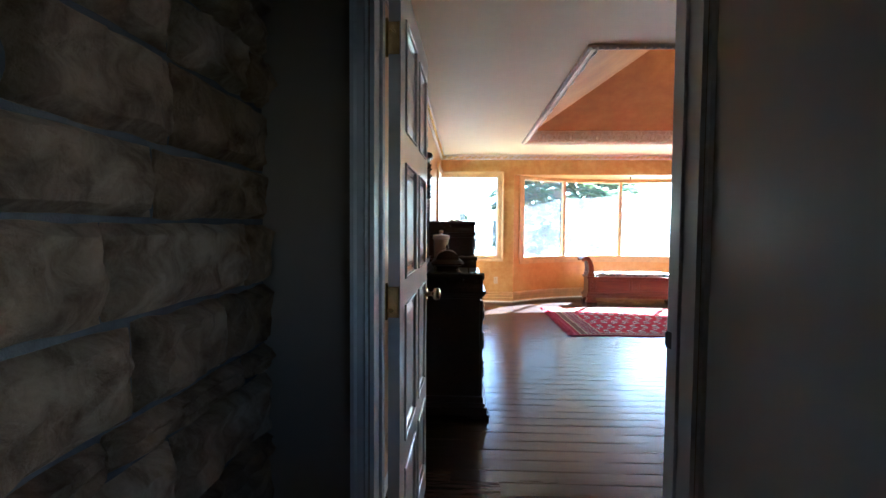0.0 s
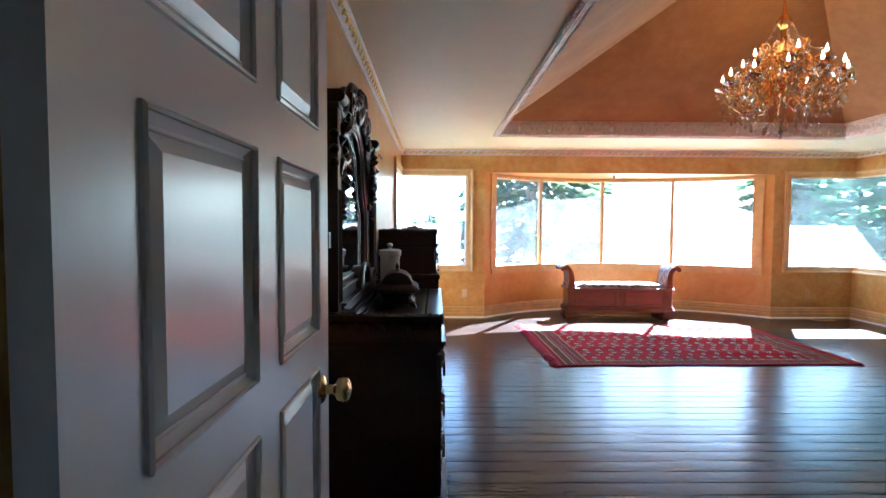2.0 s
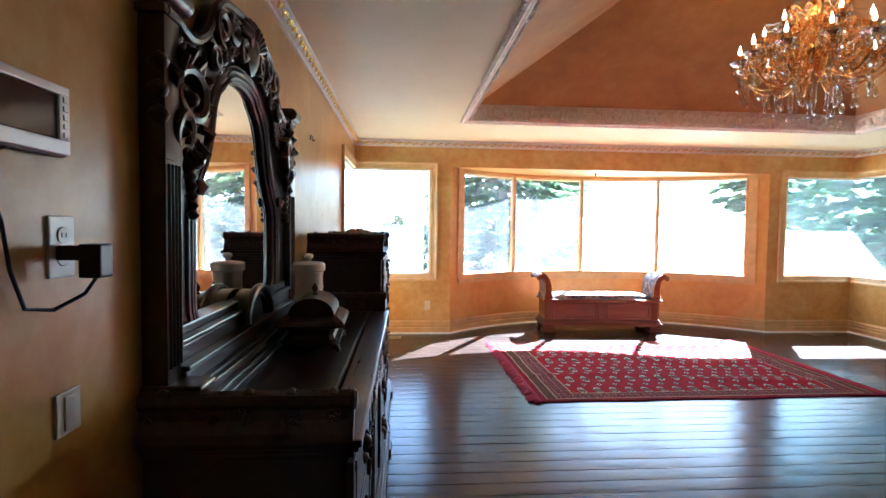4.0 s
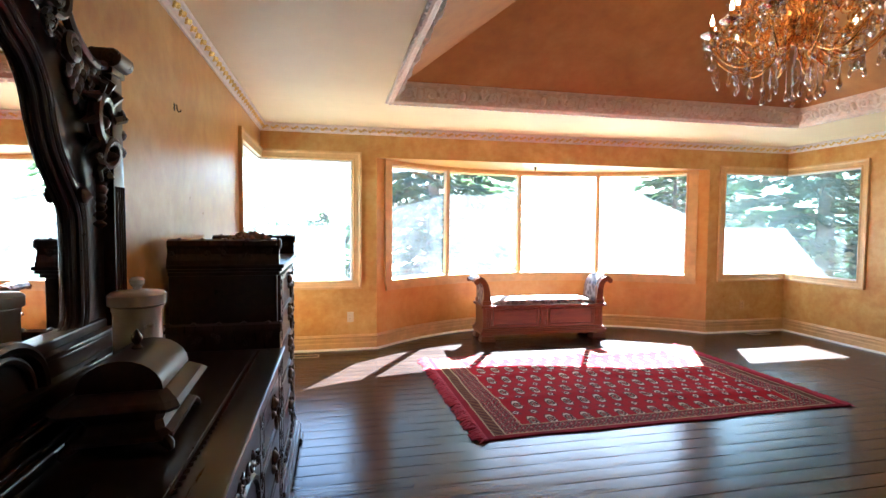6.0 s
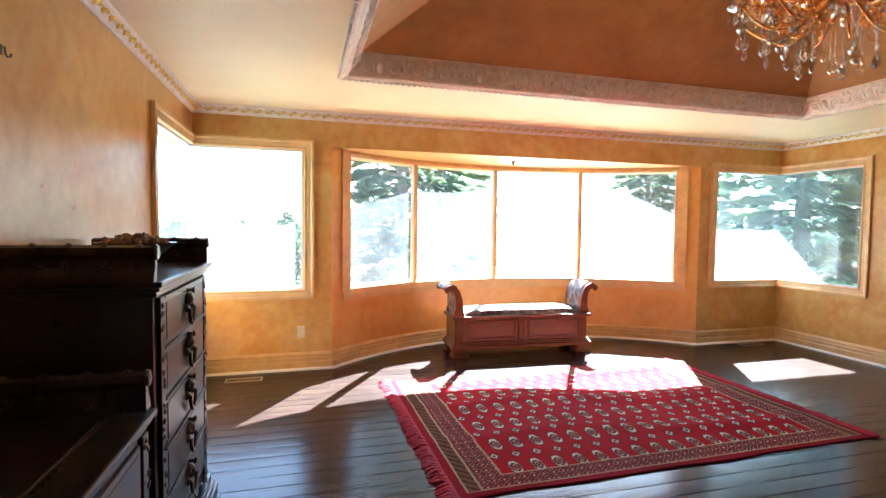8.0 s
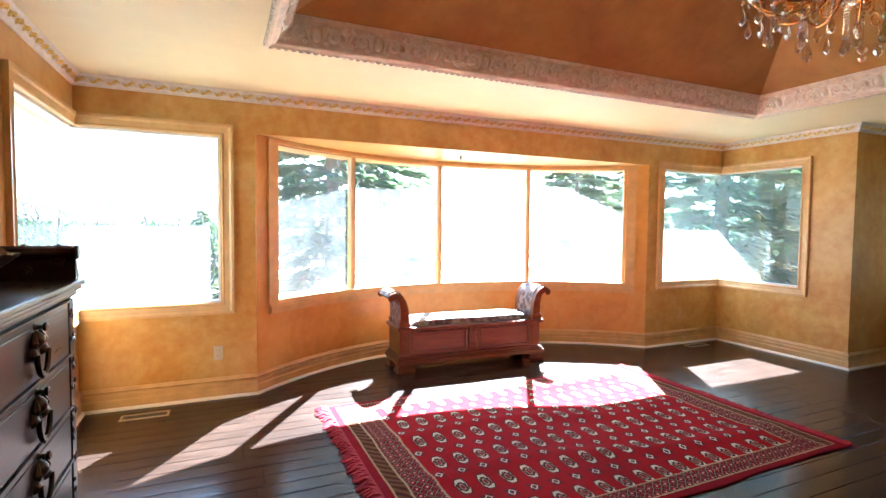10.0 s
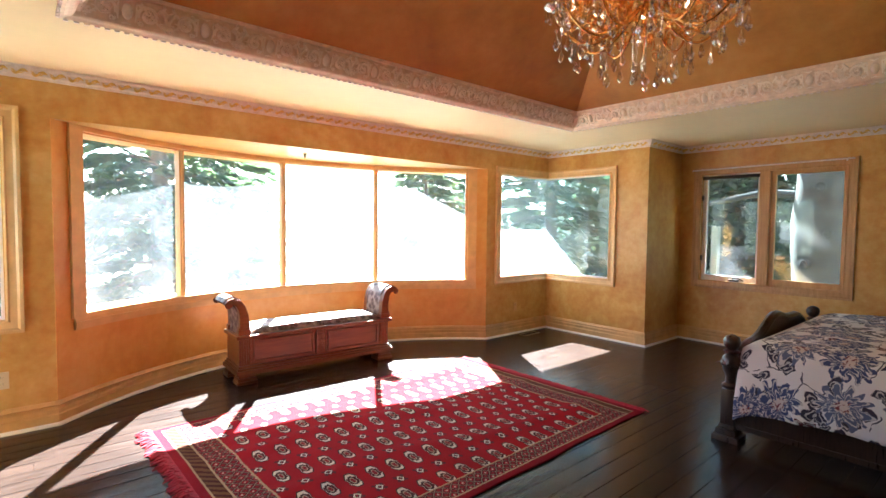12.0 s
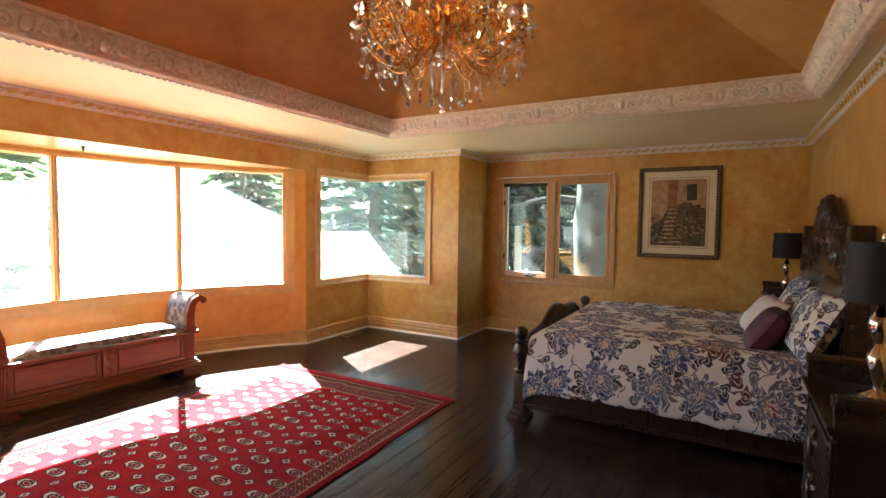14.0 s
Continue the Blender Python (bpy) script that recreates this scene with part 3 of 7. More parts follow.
rod = tagged(part("curtain_rod", b, TRIMWHITE, None, "", True), "thin pale curtain rod above the casement window", "curtain rod")
for y in (5.5, 6.96):
    part("bracket", box(B(), XE - 0.045, y, 2.200, XE - 0.026, y + 0.012, 2.226), TRIMWHITE, rod)

# ---- doorway and door ----
dj = empty("door_frame", DX0, YD0, 0, label="white painted door frame with moulded casing", category="door frame", kind="structure")
dj.matrix_world = Matrix.Identity(4)
b = B()
box(b, DX0, YD0 - 0.004, 0, DX0 + 0.012, YD1 + 0.004, DH - 0.012)
box(b, DX1 - 0.012, YD0 - 0.004, 0, DX1, YD1 + 0.004, DH - 0.012)
box(b, DX0, YD0 - 0.004, DH - 0.012, DX1, YD1 + 0.004, DH)
part("jamb", b, WHITE, dj)
b = B()
box(b, DX0 + 0.012, YD0 + 0.075, 0, DX0 + 0.022, YD1 - 0.05, DH - 0.022, 0.002)
box(b, DX1 - 0.022, YD0 + 0.075, 0, DX1 - 0.012, YD1 - 0.05, DH - 0.022, 0.002)
part("door_stop", b, WHITE, dj)
b = B()
box(b, DX1 - 0.0145, YD1 - 0.044, 0.962, DX1 - 0.011, YD1 + 0.0055, 1.010, 0.001)
box(b, DX1 - 0.017, YD1 - 0.004, 0.966, DX1 - 0.0135, YD1 + 0.007, 1.006, 0.001)
part("strike_plate", b, DARKGAP, dj, "dark metal strike plate")
for yy, ny in ((YD0 - 0.0, -1), (YD1 + 0.0, 1)):
    b = B()
    pts = [(DX0 - 0.004, yy, 0), (DX0 - 0.004, yy, DH + 0.004), (DX1 + 0.004, yy, DH + 0.004), (DX1 + 0.004, yy, 0)]
    if ny > 0:
        casing_loop(b, pts[::-1], (0, ny, 0))
    else:
        casing_loop(b, pts[1:], (0, ny, 0))
        casing_loop(b, pts[:2], (0, ny, 0), prof=[(u * 0.45, v) for u, v in CASE])
    part("casing", b, WHITE, dj, "moulded white casing")

door = empty("door_1", DX0 + 0.018, 1.629, 0, 89.2, label="white panelled door standing open with a brass knob", category="door", kind="structure")
DW, DT = 0.91, 0.036


def panel_leaf(bm):
    """A panelled slab along +x; both faces carry the same eight sunk panels."""
    xs = [0.116, 0.410, 0.524, 0.800]
    zs = [(0.18, 0.50), (0.60, 1.048), (1.141, 1.511), (1.617, 1.965)]
    holes = [(xs[0], xs[1], *z) for z in zs] + [(xs[2], xs[3], *z) for z in zs]
    wall_boxes(bm, "x", -DT, 0, 0, DW, 0.012, DH - 0.018, holes)
    for x0, x1, z0, z1 in holes:
        c = 0.012
        box(bm, x0, -DT + c, z0, x1, -c, z1)
        for f, o in ((0, -1), (-DT, 1)):
            # sloped raised field on each face and a bead round it
            y1, y2 = f + o * c, f + o * 0.003
            lo = [(x0 + 0.02, z0 + 0.02), (x1 - 0.02, z0 + 0.02), (x1 - 0.02, z1 - 0.02), (x0 + 0.02, z1 - 0.02)]
            hi = [(x0 + 0.042, z0 + 0.042), (x1 - 0.042, z0 + 0.042), (x1 - 0.042, z1 - 0.042), (x0 + 0.042, z1 - 0.042)]
            a = [bm.verts.new((x, y1, z)) for x, z in lo]
            h = [bm.verts.new((x, y2, z)) for x, z in hi]
            for i in range(4):
                bm.faces.new((a[i], a[(i + 1) % 4], h[(i + 1) % 4], h[i]))
            bm.faces.new(h)
            e = [(x0, z0), (x1, z0), (x1, z1), (x0, z1)]
            tube(bm, [(x, f - o * 0.001, z) for x, z in e + e[:1]], 0.006, 6)
            tube(bm, [(x, y1 - o * 0.001, z) for x, z in lo + lo[:1]], 0.003, 6)
            for i in range(4):
                (ax, az), (bx, bz) = e[i], e[(i + 1) % 4]
                cx, cz = (x0 + x1) / 2, (z0 + z1) / 2
                sh = lambda x, z, k: (x + (k if x < cx else -k), z + (k if z < cz else -k))
                (ix, iz), (jx, jz) = sh(ax, az, 0.014), sh(bx, bz, 0.014)
                v = [bm.verts.new((ax, f + o * 0.001, az)), bm.verts.new((bx, f + o * 0.001, bz)), bm.verts.new((jx, y1, jz)), bm.verts.new((ix, y1, iz))]
                bm.faces.new(v)
    return bm


part("leaf", panel_leaf(B()), WHITE, door, "white eight-panel leaf")
for f, o in ((-DT, -1), (0, 1)):
    b = B()
    m = pose(0.828, f, 0.99, -90 * o, 0, 0)
    lathe(b, [(0.033, 0.0), (0.034, 0.004), (0.028, 0.010), (0.013, 0.014), (0.011, 0.030), (0.014, 0.036), (0.026, 0.042), (0.030, 0.055), (0.027, 0.068), (0.014, 0.074), (0.004, 0.075)], 24, (0, 0, 0), m)
    part("door_knob", b, BRASS, door, "polished brass knob", True)
for z in (0.24, 1.03, 1.82):
    b = B()
    lathe(b, [(0.004, -0.008), (0.007, -0.002), (0.0065, 0.0), (0.0065, 0.095), (0.007, 0.097), (0.004, 0.106)], 10, (-0.004, 0.006, z))
    box(b, -0.006, -0.034, z, -0.003, 0.004, z + 0.095)
    part("hinge", b, BRASS, door, "worn brass butt hinge")

# ---- furniture materials ----
CARVED = mat_wood("carved_mahogany", (0.014, 0.007, 0.005), (0.060, 0.030, 0.020), 0.30, 9, 2, 0.3)
BRONZE = mat_plain("dark_bronze", (0.10, 0.075, 0.055), 0.32, 0.9, vary=0.3, scale=40)
CERAMIC = mat_plain("white_glazed_ceramic", (0.74, 0.70, 0.66), 0.2, vary=0.05, scale=20)
SILVER = mat_plain("polished_nickel", (0.80, 0.78, 0.74), 0.12, 1.0, vary=0.05)
BLACKCLOTH = mat_plain("black_lampshade_cloth", (0.012, 0.013, 0.018), 0.7, vary=0.2, scale=60, bump=0.2)
PLUM = mat_plain("plum_satin", (0.085, 0.014, 0.030), 0.5, vary=0.25, scale=9, bump=0.2)
LINEN = mat_plain("white_linen", (0.70, 0.66, 0.62), 0.85, vary=0.08, scale=14, bump=0.3)
GREYSATIN = mat_plain("grey_satin", (0.10, 0.09, 0.09), 0.42, vary=0.2, scale=10, bump=0.2)
CASKET = mat_wood("worn_casket_wood", (0.018, 0.009, 0.006), (0.060, 0.029, 0.019), 0.34, 7, 1, 0.0, 0.15, 0.4)
PLASTIC = mat_plain("ivory_plastic", (0.70, 0.62, 0.47), 0.35, vary=0.04)
BLACKPLASTIC = mat_plain("black_plastic", (0.015, 0.015, 0.016), 0.35, vary=0.1)
SILVERPLASTIC = mat_plain("silver_plastic", (0.68, 0.68, 0.70), 0.35, 0.3, vary=0.04)

k = Nodes("mirror_silver")
MIRROR = k.done((0.86, 0.87, 0.86), 0.015, 1.0)
k = Nodes("dark_screen")
SCREEN = k.done((0.035, 0.028, 0.028), 0.12)


def mat_brocade():
    k = Nodes("brocade_cloth")
    v = k.n("TexVoronoi")
    v.inputs["Scale"].default_value = 16
    k.put(v.inputs["Vector"], k.co.outputs["Object"])
    n = k.noise(22, 4, 0.7, dist=2.0)
    f = k.m("ADD", k.m("MULTIPLY", v.outputs["Distance"], 0.5), k.m("MULTIPLY", n, 0.6))
    k.bump(f, 0.3, 0.004)
    return k.done(k.ramp(f, [(0.42, (0.045, 0.024, 0.02)), (0.52, (0.11, 0.07, 0.055)), (0.64, (0.23, 0.19, 0.165))]), 0.5)


BROCADE = mat_brocade()


def mat_floral():
    """White cotton printed with large blue and plum flowers, grey leaves and fine stems."""
    k = Nodes("floral_cotton")
    nz = k.n("TexNoise", noise_dimensions="2D")
    k.put(nz.inputs["Vector"], k.co.outputs["UV"])
    nz.inputs["Scale"].default_value = 7.0
    nz.inputs["Detail"].default_value = 3.0
    wv = k.n("VectorMath", operation="MULTIPLY_ADD")
    k.put(wv.inputs[0], nz.outputs["Color"])
    wv.inputs[1].default_value = (0.11, 0.11, 0.0)
    k.put(wv.inputs[2], k.co.outputs["UV"])
    uv = wv.outputs[0]

    def flowers(scale, petals, r0, r1, rand):
        v = k.n("TexVoronoi", voronoi_dimensions="2D")
        k.put(v.inputs["Vector"], uv)
        v.inputs["Scale"].default_value = scale
        v.inputs["Randomness"].default_value = rand
        mp = k.n("VectorMath", operation="SUBTRACT")
        k.put(mp.inputs[0], uv)
        k.put(mp.inputs[1], v.outputs["Position"])
        sp = k.n("SeparateXYZ")
        k.put(sp.inputs[0], mp.outputs[0])
        ang = k.m("ARCTAN2", sp.outputs[1], sp.outputs[0])
        rc = k.n("SeparateColor")
        k.put(rc.inputs[0], v.outputs["Color"])
        ang = k.m("ADD", ang, k.m("MULTIPLY", rc.outputs[1], 6.28))
        ripple = k.m("ABSOLUTE", k.m("SINE", k.m("MULTIPLY", ang, petals / 2)))
        edge = k.m("ADD", r0, k.m("MULTIPLY", ripple, r1))
        rel = k.m("DIVIDE", v.outputs["Distance"], edge)
        return rel, ang, rc, v

    # made-up window, never in view: it only brightens the stone and the doorway
    rel, ang, rc, v = flowers(2.9, 13, 0.23, 0.20, 0.75)
    big = k.m("LESS_THAN", rel, 1.0)
    vein = k.m("GREATER_THAN", k.m("SINE", k.m("ADD", k.m("MULTIPLY", rel, 17.0), k.m("MULTIPLY", k.m("SINE", k.m("MULTIPLY", ang, 9.0)), 2.2))), 0.62)
    hue = k.ramp(rc.outputs[0], [(0.0, (0.07, 0.095, 0.20)), (0.45, (0.13, 0.155, 0.25)), (0.72, (0.13, 0.055, 0.065)), (0.86, (0.06, 0.06, 0.08))], "CONSTANT")
    petal = k.mix(vein, hue, (0.60, 0.58, 0.58))
    petal = k.mix(k.m("LESS_THAN", rel, 0.30), petal, k.ramp(k.noise(60, 2, vec=uv), [(0.45, (0.62, 0.55, 0.50)), (0.55, (0.20, 0.07, 0.08))], "CONSTANT"))
    rel2, ang2, rc2, v2 = flowers(9.5, 2, 0.12, 0.46, 1.0)
    leaf = k.m("MULTIPLY", k.m("LESS_THAN", rel2, 1.0), k.m("GREATER_THAN", rc2.outputs[2], 0.26))
    leafc = k.mix(k.m("GREATER_THAN", k.m("SINE", k.m("MULTIPLY", rel2, 14.0)), 0.5), k.ramp(rc2.outputs[0], [(0, (0.055, 0.055, 0.085)), (0.6, (0.14, 0.15, 0.20)), (0.85, (0.13, 0.05, 0.06))], "CONSTANT"), (0.52, 0.50, 0.49))
    ve = k.n("TexVoronoi", voronoi_dimensions="2D", feature="DISTANCE_TO_EDGE")
    k.put(ve.inputs["Vector"], uv)
    ve.inputs["Scale"].default_value = 5.0
    vine = k.m("MULTIPLY", k.m("LESS_THAN", ve.outputs["Distance"], 0.022), k.m("GREATER_THAN", nz.outputs["Fac"], 0.48))
    col = k.mix(vine, (0.78, 0.77, 0.76), (0.12, 0.12, 0.15))
    col = k.mix(leaf, col, leafc)
    col = k.mix(big, col, petal)
    k.bump(k.noise(900, 2, vec=uv), 0.15, 0.002)
    return k.done(col, 0.9, spec=0.15)


FLORAL = mat_floral()


def mat_rug(hu, hv):
    """Red rug: rows of pale octagons and small diamonds, banded border."""
    k = Nodes("red_knotted_wool")
    sp = k.n("SeparateXYZ")
    k.put(sp.inputs[0], k.co.outputs["Object"])
    wob = k.m("MULTIPLY", k.m("SUBTRACT", k.noise(40, 2), 0.5), 0.012)
    u, v = k.m("ADD", sp.outputs[0], wob), k.m("ADD", sp.outputs[1], wob)

    def cell(a, step, off):
        return k.m("SUBTRACT", k.m("MULTIPLY", k.m("FRACT", k.m("ADD", k.m("DIVIDE", a, step), off)), step), step / 2)

    su, sv = 0.145, 0.315
    ax, ay = k.m("ABSOLUTE", cell(u, su, 20.0)), k.m("ABSOLUTE", cell(v, sv, 20.0))
    py = k.m("DIVIDE", ay, 0.082)
    px = k.m("DIVIDE", k.m("DIVIDE", ax, 0.046), k.m("ADD", 0.74, k.m("MULTIPLY", py, 0.40)))
    d1 = k.m("MAXIMUM", k.m("MAXIMUM", px, py), k.m("MULTIPLY", k.m("ADD", px, py), 0.72))
    waist = k.m("LESS_THAN", py, 0.42)
    gul = k.ramp(d1, [(0.0, (0.20, 0.015, 0.02)), (0.30, (0.44, 0.33, 0.22)), (0.40, (0.05, 0.02, 0.018)), (0.60, (0.62, 0.54, 0.41)), (0.86, (0.045, 0.02, 0.02)), (1.0, (0.30, 0.007, 0.013))], "CONSTANT")
    gul = k.mix(k.m("MULTIPLY", waist, k.m("MULTIPLY", k.m("LESS_THAN", d1, 0.80), k.m("GREATER_THAN", d1, 0.55))), gul, (0.09, 0.02, 0.02))
    bx, by = k.m("ABSOLUTE", cell(u, su, 20.5)), k.m("ABSOLUTE", cell(v, sv, 20.5))
    d2 = k.m("ADD", k.m("DIVIDE", bx, 0.028), k.m("DIVIDE", by, 0.034))
    cross = k.m("MULTIPLY", k.m("LESS_THAN", d2, 2.1), k.m("LESS_THAN", k.m("ABSOLUTE", k.m("SUBTRACT", bx, by)), 0.016))
    dia = k.ramp(k.m("MULTIPLY", d2, 0.5), [(0.0, (0.30, 0.02, 0.03)), (0.12, (0.035, 0.02, 0.02)), (0.27, (0.66, 0.58, 0.46)), (0.46, (0.06, 0.02, 0.02)), (0.56, (0.30, 0.007, 0.013))], "CONSTANT")
    near2 = k.m("LESS_THAN", d2, 1.12)
    field = k.mix(near2, k.mix(cross, gul, (0.10, 0.02, 0.025)), dia)
    eu = k.m("SUBTRACT", hu, k.m("ABSOLUTE", u))
    ev = k.m("SUBTRACT", hv, k.m("ABSOLUTE", v))
    ev = k.m("ADD", ev, k.m("MULTIPLY", k.m("GREATER_THAN", ev, 0.05), 0.065))
    e = k.m("MINIMUM", k.m("MULTIPLY", eu, 0.78), ev)
    # border figures
    cu, cv = cell(u, 0.062, 20.0), cell(v, 0.062, 20.0)
    dd = k.m("ADD", k.m("ABSOLUTE", cu), k.m("ABSOLUTE", cv))
    fig = k.ramp(k.m("MULTIPLY", dd, 16.0), [(0.0, (0.52, 0.44, 0.33)), (0.13, (0.28, 0.01, 0.02)), (0.34, (0.05, 0.016, 0.016)), (0.50, (0.40, 0.30, 0.20)), (0.56, (0.10, 0.014, 0.018)), (0.80, (0.24, 0.02, 0.025))], "CONSTANT")
    sw = k.m("SINE", k.m("MULTIPLY", k.m("ADD", u, v), 95.0))
    tan = k.mix(k.m("GREATER_THAN", sw, 0.1), (0.15, 0.07, 0.028), (0.07, 0.02, 0.016))
    col = field
    for limit, c in ((0.253, (0.42, 0.30, 0.16)), (0.243, fig), (0.122, (0.42, 0.31, 0.17)), (0.112, tan), (0.055, (0.42, 0.31, 0.17)), (0.046, (0.22, 0.005, 0.013))):
        col = k.mix(k.m("LESS_THAN", e, limit), col, c)
    wear = k.noise(3.0, 4)
    col = k.mix(1.0, col, k.ramp(wear, [(0.3, (0.82, 0.82, 0.82)), (0.7, (1.1, 1.06, 1.06))]), "MULTIPLY")
    k.bump(k.noise(260, 2), 0.5, 0.004)
    return k.done(col, 0.95, spec=0.08)


# ---- carved ornament ----


def carving(bm, m, w, h, seed=0, thick=0.012, n=6):
    """A cluster of leaf scrolls filling a w by h field; x along, y up, z out."""
    rnd = random.Random(seed)
    for i in range(n):
        cx, cy = (rnd.random() - 0.5) * w * 0.8, (rnd.random() - 0.5) * h * 0.8
        r = min(w, h) * rnd.uniform(0.16, 0.34)
        pts = spiral(cx, cy, r, r * 0.15, rnd.uniform(0, 6.28), rnd.choice((-1, 1)) * rnd.uniform(0.8, 1.3), 9)
        tube(bm, [(x, y, thick * 0.35 * math.sin(j * 0.8)) for j, (x, y) in enumerate(pts)], [thick * (0.45 + 0.06 * j) for j in range(10)], 5, m)
        lathe(bm, [(thick * 0.9, 0), (thick * 0.7, thick * 0.7), (0.001, thick)], 6, (cx, cy, 0), m)
    return bm


def gallery(name, parent, x0, x1, y, z, side, mat=None):
    """A raised, rolled end board of a case top, with carving on both faces."""
    mat = mat or CARVED
    prof = [(0, 0), (side * 0.045, 0), (side * 0.040, 0.02), (side * 0.024, 0.05), (side * 0.024, 0.075), (side * 0.034, 0.09), (side * 0.030, 0.112), (side * 0.008, 0.120), (-side * 0.012, 0.112), (-side * 0.014, 0.092), (0, 0.07)]
    b = B()
    lift = 0.012
    prism(b, [(y + u, z + v) for u, v in prof], "x", x0, x1)
    g = part(name, b, mat, parent, "carved rolled end board")
    b = B()
    n = int((x1 - x0) / 0.09)
    for i in range(n):
        cx = x0 + (x1 - x0) * (i + 0.5) / n
        for face, rot in ((y + side * 0.026, 0), (y - side * 0.003, 0)):
            m = Matrix.Translation((cx, face, z + 0.05)) @ pose(0, 0, 0, 90, 0, 0)
            carving(b, m, 0.085, 0.07, i + 7, 0.007, 3)
        lathe(b, [(0.002, -0.012), (0.016, -0.004), (0.018, 0.004), (0.004, 0.014)], 6, (cx, y + side * 0.009, z + 0.112))
    # scrolled front end
    tube(b, [(x1, y + side * 0.012 + 0.016 * math.cos(a), z + 0.098 + 0.016 * math.sin(a)) for a in [i * 0.7 for i in range(10)]], 0.010, 6)
    lathe(b, [(0.002, -0.006), (0.024, 0.0), (0.020, 0.008), (0.002, 0.012)], 12, (0, 0, 0), Matrix.Translation((x1, y + side * 0.014, z + 0.094)) @ pose(0, 0, 0, 0, 90, 0))
    part("carving", b, mat, g, "", True)
    return g


def drawer_pull(parent, x, y, z, s=1.0):
    """A dark bail pull with leaf back plate; faces +x."""
    b = B()
    m = pose(x, y, z, 0, 90, 0)
    for sy in (-1, 1):
        lathe(b, [(0.002, 0), (0.015 * s, 0.004), (0.011 * s, 0.014), (0.002, 0.02)], 8, (0.012 * s, sy * 0.032 * s, 0), m)
        tube(b, [(-0.03 * s, sy * 0.02 * s, 0.006), (-0.01 * s, sy * 0.03 * s, 0.010), (0.01 * s, sy * 0.024 * s, 0.008)], [0.004, 0.008 * s, 0.004], 5, m)
    lathe(b, [(0.020 * s, 0), (0.018 * s, 0.01), (0.010 * s, 0.022), (0.002, 0.026)], 8, (-0.012 * s, 0, 0), m)
    tube(b, [(-0.012 * s, sy * 1.0, q) for sy, q in ()] or [(0.012 * s + 0.05 * s * math.sin(a), 0.034 * s * math.cos(a), 0.018) for a in [math.pi * i / 10 for i in range(11)]], 0.0055 * s, 6, m)
    lathe(b, [(0.002, -0.006), (0.010 * s, 0), (0.002, 0.006)], 8, (0.062 * s, 0, 0.018), m)
    return part("pull", b, BRONZE, parent, "ornate dark bail pull", True)


def key_knob(parent, x, y, z):
    b = B()
    lathe(b, [(0.012, 0), (0.008, 0.004), (0.005, 0.018), (0.012, 0.022), (0.013, 0.030), (0.004, 0.034)], 10, (0, 0, 0), pose(x, y, z, 0, 90, 0))
    return part("knob", b, BRONZE, parent, "small turned knob", True)


def stepped(b, x0, y0, x1, y1, layers):
    """Stacked moulded slabs; layers of (z0, z1, how far they stand out)."""
    for z0, z1, o in layers:
        box(b, x0, y0 - o, z0, x1 + o, y1 + o, z1, min(0.006, (z1 - z0) * 0.3))


def pilaster(parent, x, y, z0, z1, w=0.05, seed=1):
    b = B()
    box(b, x - 0.004, y - w / 2, z0, x + 0.014, y + w / 2, z1, 0.003)
    p = part("pilaster", b, DARKWOOD, parent)
    b = B()
    n = max(2, int((z1 - z0) / 0.085))
    for i in range(n):
        m = Matrix.Translation((x + 0.014, y, z0 + (z1 - z0) * (i + 0.5) / n)) @ Matrix(((0, 0, 1, 0), (1, 0, 0, 0), (0, 1, 0, 0), (0, 0, 0, 1)))
        carving(b, m, w, 0.07, seed + i, 0.006, 3)
    part("carving", b, CARVED, p, "", True)
    return p


def drawer(parent, x, y0, y1, z0, z1, pulls=1, knob=False):
    b = B()
    box(b, x - 0.01, y0, z0, x + 0.010, y1, z1, 0.004)
    box(b, x + 0.008, y0 + 0.02, z0 + 0.02, x + 0.013, y1 - 0.02, z1 - 0.02, 0.003)
    d = part("drawer", b, DARKWOOD, parent)
    for i in range(pulls):
        drawer_pull(d, x + 0.013, y0 + (y1 - y0) * (i + 0.5) / pulls, (z0 + z1) / 2 + 0.015, 1.35)
    if knob:
        key_knob(d, x + 0.012, (y0 + y1) / 2, z1 - 0.02)
    return d


